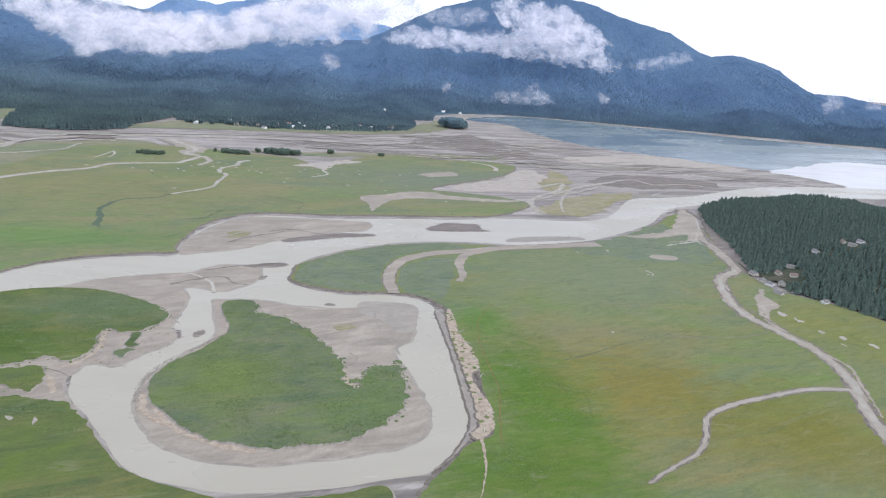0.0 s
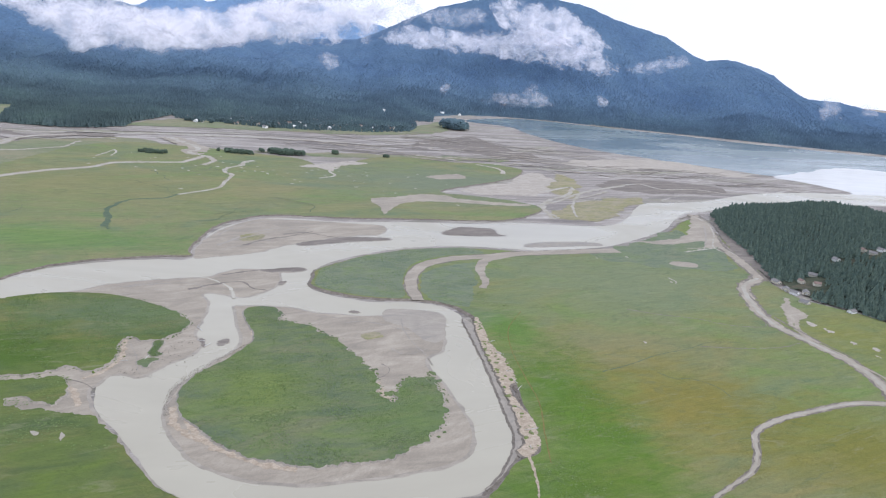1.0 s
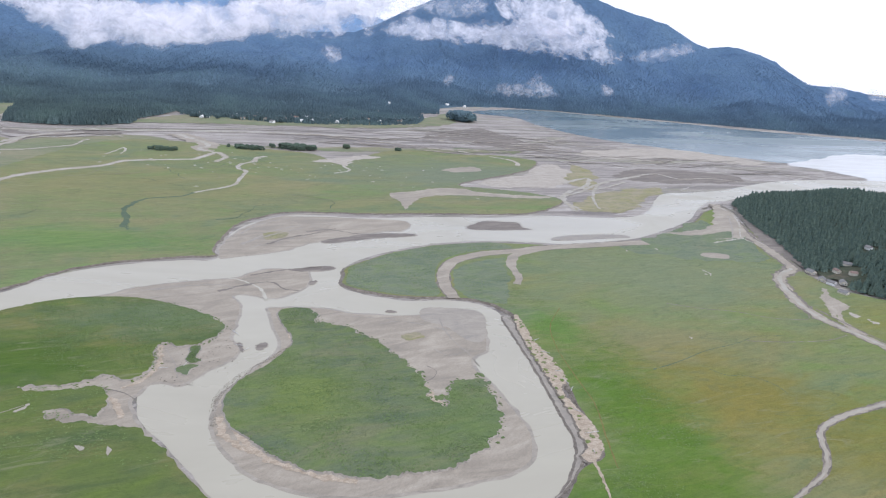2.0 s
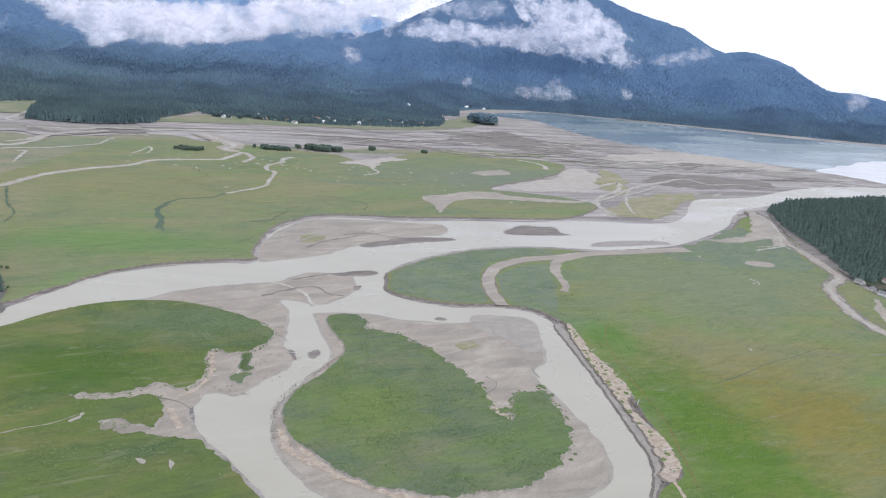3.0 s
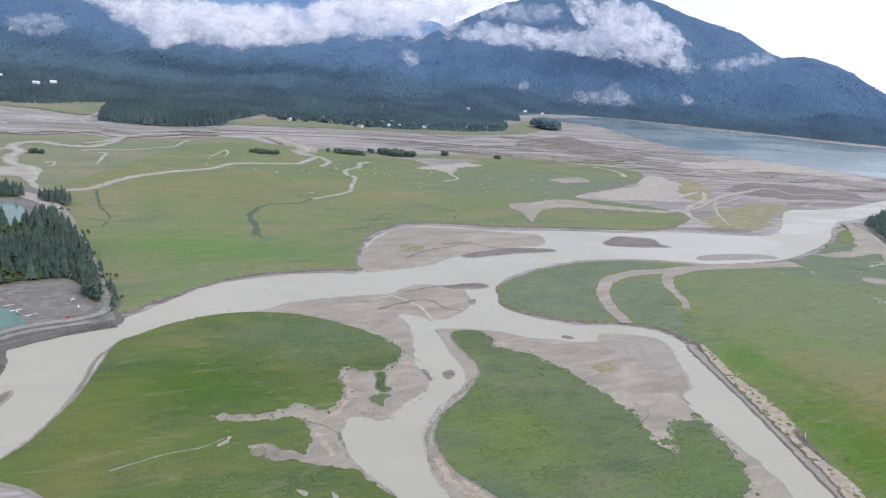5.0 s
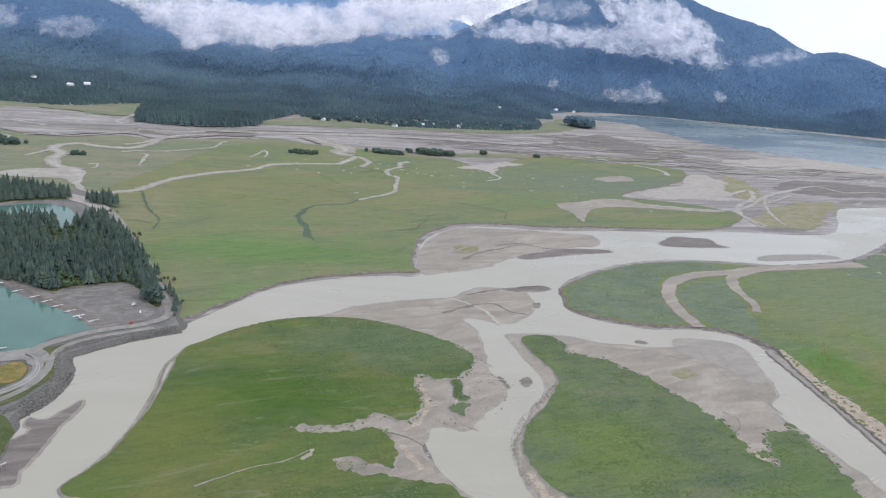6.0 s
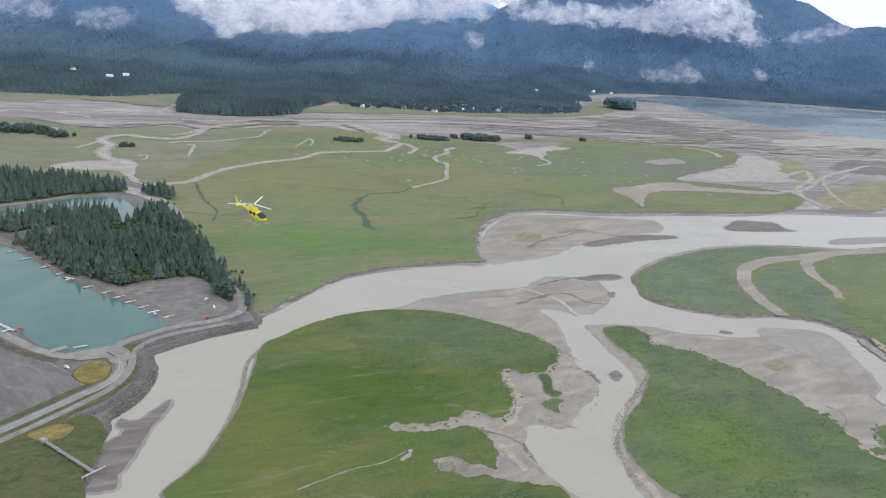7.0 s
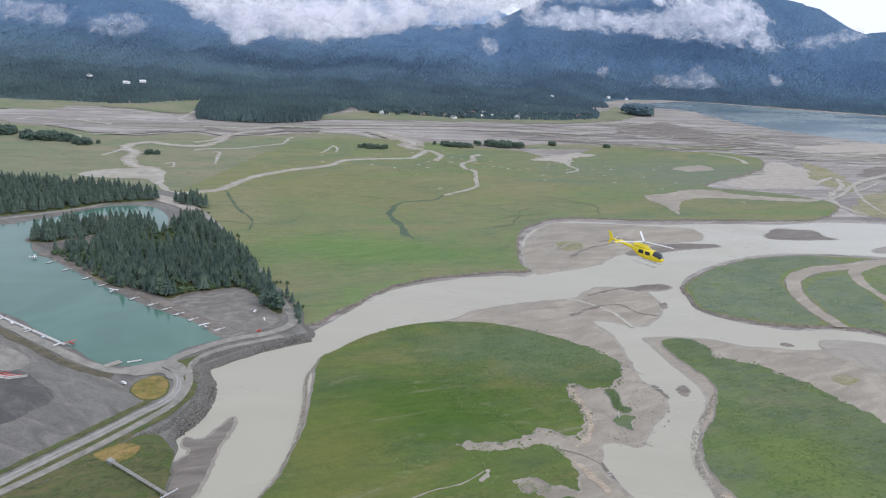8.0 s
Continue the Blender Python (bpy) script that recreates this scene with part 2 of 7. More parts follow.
M_GRASS = grass_material("sedge_meadow", (0.086, 0.132, 0.052), (0.115, 0.158, 0.05), (0.122, 0.176, 0.042), (0.175, 0.18, 0.066), 60, 0.54, ((-288, 449, 40, 34, (0.07, 0.132, 0.02), 0.85), (-322, 400, 24, 40, (0.15, 0.175, 0.042), 0.7), (-232, 530, 60, 30, (0.125, 0.175, 0.09), 0.8)), 0.7, 0.5)
# olive meadow tones, made paler and bluer to include haze over the river
M_GRASS_NORTH = grass_material("olive_meadow", (0.15, 0.20, 0.11), (0.185, 0.215, 0.10), (0.165, 0.232, 0.092), (0.235, 0.228, 0.115), 110, 0.5, ((-337, 686, 100, 30, (0.13, 0.22, 0.07), 0.8), (-385, 704, 55, 33, (0.15, 0.245, 0.07), 0.6), (-427, 905, 170, 90, (0.215, 0.22, 0.095), 0.6), (-496, 783, 26, 90, (0.26, 0.245, 0.13), 0.6), (20, 1130, 190, 110, (0.17, 0.208, 0.135), 0.9)), 0.5, 0.9)
M_GRASS_BRIGHT = grass_material("lush_meadow", (0.15, 0.20, 0.098), (0.182, 0.215, 0.088), (0.16, 0.232, 0.07), (0.235, 0.215, 0.085), 110, 0.54, ((180, 721, 150, 110, (0.185, 0.225, 0.125), 0.8), (106, 533, 90, 45, (0.225, 0.215, 0.10), 0.7), (76, 436, 36, 100, (0.094, 0.18, 0.022), 0.9), (43, 560, 20, 28, (0.11, 0.215, 0.045), 0.8), (47, 343, 60, 34, (0.092, 0.17, 0.024), 0.85), (150, 456, 50, 60, (0.205, 0.186, 0.046), 0.9), (233, 417, 50, 50, (0.175, 0.178, 0.04), 0.9), (346, 600, 50, 60, (0.20, 0.215, 0.055), 0.7)), 0.55, 0.9)
M_GRASS_ISLE = grass_material("island_meadow", (0.114, 0.156, 0.09), (0.142, 0.182, 0.088), (0.142, 0.198, 0.072), (0.185, 0.195, 0.104), 44, 0.58, ((-118, 428, 30, 40, (0.145, 0.205, 0.05), 0.7), (-25, 410, 26, 46, (0.12, 0.185, 0.06), 0.6)), 1.0)
# distant marsh greens, with some haze mixed into the colour
M_GRASS_FAR = grass_material("pale_meadow", (0.17, 0.205, 0.125), (0.205, 0.23, 0.135), (0.175, 0.22, 0.115), (0.265, 0.25, 0.16), 110, 0.5)
M_ALGAE = grass_material("algae_crust", (0.22, 0.225, 0.13), (0.28, 0.275, 0.14), (0.255, 0.265, 0.12), (0.33, 0.30, 0.21), 22, 0.46)
M_MUD = mud_material("tidal_silt", (0.245, 0.208, 0.158), (0.315, 0.27, 0.208), (0.385, 0.336, 0.266), 30, (0.6, 1.8, 1), 30, 0.75, None, 0.6)
M_FLAT = mud_material("tidal_flat", (0.15, 0.128, 0.112), (0.295, 0.262, 0.23), (0.41, 0.375, 0.335), 70, (0.3, 2.2, 1), 22, 0.85, (0.235, 0.235, 0.145), 0.7, 0.6)
M_SAND = mud_material("pale_sand", (0.315, 0.275, 0.225), (0.39, 0.345, 0.285), (0.46, 0.415, 0.35), 14, (1, 2.5, 1), 15, 0.85)
M_TAN = mud_material("tan_sand", (0.30, 0.235, 0.165), (0.40, 0.325, 0.24), (0.48, 0.40, 0.31), 4, (1, 1.4, 1), 15, 0.9, None, 0.9)
M_TRAIL = grass_material("trodden_grass", (0.16, 0.16, 0.05), (0.19, 0.165, 0.055), (0.17, 0.17, 0.05), (0.22, 0.17, 0.07), 9, 0.5)
M_DUFF = grass_material("hill_floor", (0.05, 0.066, 0.045), (0.07, 0.085, 0.055), (0.09, 0.10, 0.06), (0.15, 0.125, 0.09), 18, 0.58)
M_DARKMUD = mud_material("dark_mud", (0.135, 0.113, 0.092), (0.185, 0.158, 0.132), (0.25, 0.218, 0.184), 22, (0.6, 2.5, 1), 20, 0.9)
M_BANK = mud_material("wet_bank", (0.115, 0.095, 0.074), (0.175, 0.148, 0.118), (0.25, 0.216, 0.175), 5, (1, 1, 1), 0, 0.9, None, 1.0)
M_WETMUD = mud_material("wet_silt", (0.215, 0.187, 0.15), (0.275, 0.242, 0.195), (0.325, 0.287, 0.232), 10, (1, 1, 1), 0, 0.6)
M_DAMP = mud_material("damp_silt", (0.235, 0.205, 0.162), (0.30, 0.262, 0.208), (0.35, 0.31, 0.25), 12, (0.7, 1.5, 1), 20, 0.6, None, 0.4)
M_RIVER = water_material("silty_water", (0.415, 0.385, 0.302), (0.39, 0.36, 0.282), 0.2, 0.03, 90, (0.7, 1.6, 1), 10)
# silty water raised well above M_RIVER to stand for the sky's glare
M_GLARE_PLUME = water_material("glare_plume", (0.54, 0.525, 0.49), (0.45, 0.44, 0.41), 0.12, 0.03, 120, (0.5, 2, 1), 12)
M_CREEK = water_material("creek_water", (0.375, 0.338, 0.268), (0.315, 0.282, 0.222), 0.32, 0.04, 12)
M_SEA = water_material("sea_water", (0.16, 0.21, 0.21), (0.11, 0.155, 0.165), 0.16, 0.2, 260, (1, 4, 1), 12)
M_POND = water_material("jade_water", (0.092, 0.185, 0.142), (0.07, 0.148, 0.112), 0.07, 0.03, 80)
M_GRAVEL = mud_material("grey_gravel", (0.115, 0.106, 0.09), (0.165, 0.154, 0.134), (0.22, 0.206, 0.182), 16, (0.6, 1.6, 1), -30, 0.9, None, 1.0)
M_LOT = mud_material("rutted_gravel", (0.14, 0.126, 0.106), (0.20, 0.183, 0.158), (0.275, 0.254, 0.222), 8, (0.7, 1.5, 1), 30, 0.9, None, 1.0, 0.5)
M_ASPHALT = mud_material("old_asphalt", (0.062, 0.058, 0.053), (0.09, 0.085, 0.078), (0.135, 0.127, 0.116), 14, (0.7, 1.4, 1), -30, 0.85, None, 0.9)
M_ROAD = mud_material("gravel_road", (0.20, 0.185, 0.155), (0.265, 0.246, 0.208), (0.325, 0.303, 0.26), 9, (1, 1, 1), 0, 0.9)
M_TRACK = plain_material("pale_wheel_track", (0.36, 0.35, 0.33), 0.9, 0, 5)
M_SEDGE = grass_material("blue_sedge", (0.145, 0.19, 0.122), (0.17, 0.21, 0.132), (0.165, 0.218, 0.11), (0.205, 0.225, 0.14), 40, 0.6)
M_DITCH = grass_material("ditch_sedge", (0.085, 0.13, 0.085), (0.105, 0.15, 0.095), (0.12, 0.165, 0.095), (0.15, 0.17, 0.11), 12, 0.6)
M_VERGE = grass_material("verge_grass", (0.075, 0.10, 0.04), (0.115, 0.13, 0.055), (0.09, 0.13, 0.04), (0.17, 0.15, 0.07), 12, 0.55)
M_BROWNVERGE = grass_material("bare_verge", (0.10, 0.095, 0.065), (0.13, 0.12, 0.08), (0.11, 0.115, 0.06), (0.18, 0.155, 0.11), 8, 0.5)
M_YELLOW = grass_material("yellow_grass", (0.15, 0.15, 0.05), (0.24, 0.20, 0.06), (0.14, 0.15, 0.05), (0.36, 0.25, 0.10), 9, 0.5)
M_ROCK = leaf_material("riprap_stone", (0.11, 0.103, 0.09), (0.27, 0.255, 0.225))
M_CLOD = leaf_material("mud_clod", (0.12, 0.102, 0.082), (0.27, 0.235, 0.19))
M_PIPE = plain_material("weathered_pipe", (0.33, 0.32, 0.295), 0.6, 0.2, 0.8, 0.35)
M_BARK = plain_material("bark", (0.11, 0.085, 0.065), 0.95, 0, 0.5)
M_SPRUCE = leaf_material("spruce_needles", (0.062, 0.098, 0.088), (0.14, 0.185, 0.14))
M_HILLTREE = leaf_material("hill_needles", (0.078, 0.122, 0.112), (0.172, 0.226, 0.17))
M_DARKLEAF = leaf_material("dark_alder_leaves", (0.075, 0.112, 0.095), (0.115, 0.155, 0.105))
M_LEAF = leaf_material("alder_leaves", (0.075, 0.12, 0.065), (0.11, 0.155, 0.08))
# the last two colours carry the haze of the upper slopes
M_FAR = leaf_material("hazed_needles", (0.058, 0.092, 0.1), (0.102, 0.147, 0.145), (0.106, 0.178, 0.285), (0.138, 0.22, 0.325))
M_FLOOR = grass_material("wood_floor", (0.05, 0.07, 0.03), (0.08, 0.10, 0.04), (0.12, 0.13, 0.04), (0.22, 0.19, 0.05), 18, 0.58)
M_SLOPE = slope_material("hazed_mountain_forest", (0.078, 0.136, 0.228), (0.094, 0.162, 0.254), (0.11, 0.182, 0.268), (0.13, 0.198, 0.274))
# far range: paler and bluer than M_SLOPE, with distance haze in the colour
M_RANGE = slope_material("hazed_far_mountain", (0.15, 0.25, 0.40), (0.18, 0.29, 0.45), (0.22, 0.33, 0.48), (0.28, 0.38, 0.50))
M_CLOUD = cloud_material("low_cloud", 1.42, 2.15, 60, 0.97)
M_WISP = cloud_material("mist_wisp", 1.62, 2.6, 26, 0.6)
M_BROKEN = cloud_material("broken_cloud", 1.5, 2.25, 46, 0.94)
M_WOOD = plain_material("weathered_planks", (0.55, 0.53, 0.50), 0.85, 0, 0.8)
M_WHITE = plain_material("white_paint", (0.78, 0.78, 0.76), 0.45, 0, 2, 0.08)
M_RED = plain_material("red_paint", (0.5, 0.07, 0.05), 0.4, 0, 1, 0.15)
M_BLUE = plain_material("grey_blue_paint", (0.25, 0.32, 0.4), 0.5, 0, 1, 0.15)
M_YPAINT = plain_material("yellow_paint", (0.84, 0.66, 0.025), 0.28, 0, 1.5, 0.06)
M_GLASS, _nt, _b = material("dark_glass", 0.06)
_b.inputs["Base Color"].default_value = (0.03, 0.035, 0.04, 1)
M_METAL = plain_material("galvanised_steel", (0.5, 0.5, 0.5), 0.45, 0.7, 1)
M_BLACK = plain_material("rubber", (0.03, 0.03, 0.03), 0.8, 0, 0.5)
M_ROOF = plain_material("grey_roof", (0.22, 0.21, 0.2), 0.8, 0, 2)
M_ROOF_RED = plain_material("brown_roof", (0.24, 0.17, 0.14), 0.8, 0, 2)
M_CREAM = plain_material("cream_siding", (0.6, 0.56, 0.47), 0.7, 0, 2, 0.12)


# ---------------------------------------------------------------- mesh helpers
def part(name, bm, mat, parent=None, label=""):
    me = bpy.data.meshes.new(name)
    bm.to_mesh(me)
    bm.free()
    me.materials.append(mat)
    ob = new(name, me)
    ob.parent = parent
    return tagged(ob, label)


def thing(name, label, category, group="", kind=""):
    return tagged(new(name), label, category, group, kind)


def array_mesh(name, verts, tris, mat, smooth=False):
    """One mesh from numpy arrays of vertices and triangles."""
    verts, tris = np.asarray(verts, np.float32), np.asarray(tris, np.int32)
    me = bpy.data.meshes.new(name)
    me.vertices.add(len(verts))
    me.vertices.foreach_set("co", verts.ravel())
    me.loops.add(tris.size)
    me.loops.foreach_set("vertex_index", tris.ravel())
    me.polygons.add(len(tris))
    me.polygons.foreach_set("loop_start", np.arange(0, tris.size, 3, dtype=np.int32))
    me.polygons.foreach_set("use_smooth", np.full(len(tris), smooth))
    me.update(calc_edges=True)
    me.validate()
    me.materials.append(mat)
    return me


def curve_through(pts, closed=True, step=3.0):
    """Evenly sampled smooth line through plan points."""
    out, n = [], len(pts)
    for i in range(n if closed else n - 1):
        if closed:
            p0, p1, p2, p3 = (Vector(pts[(i + k - 1) % n]) for k in range(4))
        else:
            p0, p1, p2, p3 = (Vector(pts[min(max(i + k - 1, 0), n - 1)]) for k in range(4))
        count = max(1, int((p2 - p1).length / step))
        for j in range(count):
            t = j / count
            out.append(0.5 * (2 * p1 + (p2 - p0) * t + (2 * p0 - 5 * p1 + 4 * p2 - p3) * t * t + (3 * p1 - p0 - 3 * p2 + p3) * t ** 3))
    if not closed:
        out.append(Vector(pts[-1]))
    return out


def fray(line, size, reach, closed=True, seed=0.0, calm=None):
    """Moves each point of a line sideways by noise of that size: an eroded edge."""
    n, out = len(line), []
    for i, p in enumerate(line):
        a = line[(i - 1) % n] if closed else line[max(i - 1, 0)]
        b = line[(i + 1) % n] if closed else line[min(i + 1, n - 1)]
        d = b - a
        if d.length < 1e-6:
            out.append(p)
            continue
        side = Vector((d.y, -d.x)).normalized()
        q = Vector((p.x / reach, p.y / reach, seed))
        k = noise.noise(q) + 0.55 * noise.noise(q * 2.7) + 0.35 * noise.noise(q * 6.3)
        out.append(p + side * size * k * (calm(p.x, p.y) if calm else 1.0))
    return out


def area_of(line):
    return 0.5 * sum(a.x * b.y - b.x * a.y for a, b in zip(line, line[1:] + line[:1]))


def sheet(name, pts, z, mat, label, category, edge=0.0, bank_mat=None, foot=0.05, size=1.2, reach=14.0, step=3.0, seed=0.0, smooth=True, kind="structure", parent=None, inset=False, calm=None):
    """A level piece of land or water. edge: width of the sloping bank round it, which falls to foot; inset: the outline is the bank's foot."""
    line = curve_through(pts, True, step) if smooth else [Vector(p) for p in pts]
    if area_of(line) < 0:
        line.reverse()
    line = fray(line, size, reach, True, seed, calm) if size else line
    if inset:
        n = len(line)
        sides = [(line[(i + 1) % n] - line[i - 1]) for i in range(n)]
        line = [p - Vector((d.y, -d.x)).normalized() * edge if d.length > 1e-6 else p for p, d in zip(line, sides)]
    tris = tessellate([[Vector((p.x, p.y, 0)) for p in line]])
    me = array_mesh(name, [(p.x, p.y, z) for p in line], upward(line, tris), mat)
    ob = new(name, me)
    if parent:
        ob.parent = parent
        tagged(ob, label)
    else:
        tagged(ob, label, category, kind=kind)
    if edge:
        n, vs, fs = len(line), [], []
        for i, p in enumerate(line):
            d = line[(i + 1) % n] - line[i - 1]
            side = Vector((d.y, -d.x)).normalized() if d.length > 1e-6 else Vector((0, 0))
            w = edge * (1 + 0.5 * noise.noise(Vector((p.x / 9, p.y / 9, 5 + seed))))
            for k, (f, h) in enumerate(((0, z + 0.02), (0.35, z * 0.62 + foot * 0.38), (1, foot))):
                vs.append((p.x + side.x * w * f, p.y + side.y * w * f, h))
        for i in range(n):
            j = (i + 1) % n
            for k in (0, 1):
                a, b, c, d = i * 3 + k, j * 3 + k, j * 3 + k + 1, i * 3 + k + 1
                fs += [(a, d, c), (a, c, b)]
        bank = new("bank", array_mesh("bank", vs, fs, bank_mat or M_BANK))
        bank.parent = ob
        tagged(bank, "eroded muddy bank")
    return ob


def tessellate(loops):
    from mathutils import geometry
    return geometry.tessellate_polygon(loops)


def upward(line, tris):
    out = []
    for a, b, c in tris:
        pa, pb, pc = line[a], line[b], line[c]
        turn = (pb.x - pa.x) * (pc.y - pa.y) - (pb.y - pa.y) * (pc.x - pa.x)
        out.append((a, b, c) if turn > 0 else (a, c, b))
    return out


def ribbon(name, pts, width, z, mat, label, category, size=0.5, reach=8.0, step=2.5, seed=0.0, taper=0.0, parent=None, kind="structure", edge=None):
    """A strip along a line: creek, road, track. width may be one number or one at each end."""
    line = curve_through(pts, False, step)
    w0, w1 = width if isinstance(width, tuple) else (width, width)
    n, left, right = len(line), [], []
    for i, p in enumerate(line):
        d = line[min(i + 1, n - 1)] - line[max(i - 1, 0)]
        side = Vector((d.y, -d.x)).normalized() if d.length > 1e-6 else Vector((1, 0))
        w = (w0 + (w1 - w0) * i / (n - 1)) / 2
        q = Vector((p.x / reach, p.y / reach, seed))
        left.append(p - side * max(0.15, w + size * (noise.noise(q) + 0.5 * noise.noise(q * 3))))
        q.z += 7
        right.append(p + side * max(0.15, w + size * (noise.noise(q) + 0.5 * noise.noise(q * 3))))
    vs = [(p.x, p.y, z) for p in left] + [(p.x, p.y, z) for p in right]
    fs = []
    for i in range(n - 1):
        fs += [(i, n + i, n + i + 1), (i, n + i + 1, i + 1)]
    ob = new(name, array_mesh(name, vs, fs, mat))
    if parent:
        ob.parent = parent
        return tagged(ob, label)
    return tagged(ob, label, category, kind=kind)


def inside(p, poly):
    hit, n = False, len(poly)
    for i in range(n):
        (x1, y1), (x2, y2) = poly[i][:2], poly[i - 1][:2]
        if (y1 > p[1]) != (y2 > p[1]) and p[0] < (x2 - x1) * (p[1] - y1) / (y2 - y1) + x1:
            hit = not hit
    return hit


def scatter(poly, gap, seed, jitter=0.45):
    r = random.Random(seed)
    xs, ys = [p[0] for p in poly], [p[1] for p in poly]
    out, y, row = [], min(ys), 0
    while y < max(ys):
        x = min(xs) + (gap / 2 if row % 2 else 0)
        while x < max(xs):
            q = (x + r.uniform(-jitter, jitter) * gap, y + r.uniform(-jitter, jitter) * gap)
            if inside(q, poly):
                out.append(q)
            x += gap
        y += gap * 0.87
        row += 1
    return out


def box(bm, sx, sy, sz, m=Matrix()):
    """A box standing on its base, in the pose m."""
    r = bmesh.ops.create_cube(bm, size=1.0, matrix=m @ Matrix.Translation((0, 0, sz / 2)) @ Matrix.Diagonal((sx, sy, sz, 1)))
    return r["verts"]


def rod(bm, a, b, r1, r2=None, seg=8):
    a, b = Vector(a), Vector(b)
    d = b - a
    m = Matrix.Translation((a + b) / 2) @ d.to_track_quat("Z", "Y").to_matrix().to_4x4()
    bmesh.ops.create_cone(bm, cap_ends=True, segments=seg, radius1=r1, radius2=r1 if r2 is None else r2, depth=d.length, matrix=m)


def soften(bm, w, seg=2):
    bmesh.ops.bevel(bm, geom=bm.edges[:], offset=w, segments=seg, affect="EDGES", profile=0.6)


def loft(bm, rings):
    """Skin over closed rings of equal count, capped at both ends."""
    loops = [[bm.verts.new(v) for v in ring] for ring in rings]
    n = len(loops[0])
    for a, b in zip(loops, loops[1:]):
        for i in range(n):
            bm.faces.new((a[i], a[(i + 1) % n], b[(i + 1) % n], b[i]))
    bm.faces.new(loops[0][::-1])
    bm.faces.new(loops[-1])
    bmesh.ops.recalc_face_normals(bm, faces=bm.faces[:])


# ---------------------------------------------------------------- plan of the estuary, in metres
NORTH_BANK = [(-376, 340), (-386, 369), (-393, 388), (-393, 404), (-391, 419), (-393, 440), (-398, 454), (-405, 464), (-402, 476), (-391, 493), (-371, 510), (-365, 524), (-356, 545), (-344, 576), (-326, 610), (-293, 637), (-257, 656), (-230, 666), (-236, 724), (-233, 768), (-221, 799), (-198, 831), (-156, 840), (-106, 846), (-42, 870), (24, 887), (94, 916), (166, 929), (213, 951), (244, 999), (269, 1060), (297, 1109), (354, 1139), (408, 1172), (450, 1211), (544, 1290), (671, 1353), (834, 1388)]
LOOP_BANK = [(780, 1293), (590, 1238), (462, 1172), (388, 1097), (346, 1067), (311, 1012), (278, 948), (228, 887), (186, 843), (150, 820), (103, 795), (66, 793), (23, 787), (-13, 777), (-47, 757), (-79, 729), (-103, 701), (-118, 674), (-121, 646), (-118, 618), (-107, 607), (-87, 599), (-63, 595), (-31, 602), (-7, 597), (7, 578), (15, 542), (21, 513), (25, 478), (28, 442), (29, 408), (26, 380), (19, 357), (7, 341), (-10, 333), (-37, 322), (-62, 315), (-88, 311), (-107, 313), (-127, 318), (-144, 328), (-156, 343), (-175, 366), (-193, 385), (-204, 403)]
SOUTH_BANK = [(-210, 437), (-190, 477), (-194, 542), (-215, 549), (-249, 564), (-296, 540), (-325, 508), (-340, 475), (-337, 442), (-336, 417), (-335, 390), (-337, 363), (-338, 346)]
MUD_WEST = [(-307, 548), (-295, 558), (-282, 569), (-270, 584), (-249, 599), (-218, 615), (-202, 623), (-195, 637), (-178, 652), (-160, 653), (-147, 650), (-143, 621), (-146, 602), (-154, 589), (-163, 579), (-173, 579), (-181, 582), (-194, 580), (-184, 563), (-180, 536), (-177, 506), (-172, 494), (-167, 485), (-169, 471), (-175, 457), (-182, 445), (-187, 434), (-192, 430), (-201, 433), (-206, 431), (-206, 422), (-209, 411), (-204, 401), (-197, 390), (-188, 378), (-193, 367), (-224, 374), (-246, 387), (-274, 415), (-250, 450), (-221, 493), (-208, 540), (-247, 551)]
WEST_MEADOW_RIVER_SIDE = [(-347, 351), (-345, 368), (-342, 383), (-342, 402), (-342, 423), (-347, 458), (-351, 483), (-350, 496)]
WEST_MEADOW = [(-346, 502), (-330, 529), (-305, 551), (-273, 561), (-246, 559), (-216, 546), (-195, 531), (-186, 518), (-192, 494), (-197, 487), (-207, 485), (-216, 488), (-218, 474), (-212, 454), (-215, 440), (-223, 435), (-233, 440), (-240, 432), (-250, 425), (-273, 418), (-255, 415), (-243, 421), (-232, 424), (-223, 414), (-221, 397), (-223, 391), (-238, 397), (-248, 394), (-241, 387), (-219, 385), (-205, 384), (-191, 379), (-168, 353), (-154, 337), (-143, 325), (-126, 316), (-106, 310), (-86, 305), (-60, 309), (-35, 316), (-16, 325), (-10, 312), (-14, 262), (-196, 262), (-311, 340)]
MEADOW_ISLET = [(-199, 484), (-194, 487), (-192, 477), (-192, 469), (-187, 466), (-192, 462), (-197, 466), (-197, 475)]
LOOP_MUD = [(-167, 561), (-149, 566), (-135, 568), (-123, 568), (-104, 562), (-86, 563), (-68, 564), (-51, 570), (-45, 580), (-30, 586), (-16, 581), (-8, 565), (-6, 535), (-8, 508), (-15, 499), (-19, 489), (-16, 476), (-9, 461), (-2, 439), (3, 424), (7, 410), (8, 394), (6, 381), (2, 371), (-6, 363), (-14, 358), (-29, 351), (-40, 346), (-56, 341), (-72, 336), (-86, 334), (-100, 334), (-112, 337), (-125, 342), (-138, 351), (-149, 364), (-157, 376), (-162, 388), (-165, 402), (-167, 416), (-165, 428), (-160, 446), (-155, 463), (-149, 480), (-147, 496), (-157, 526), (-164, 549)]
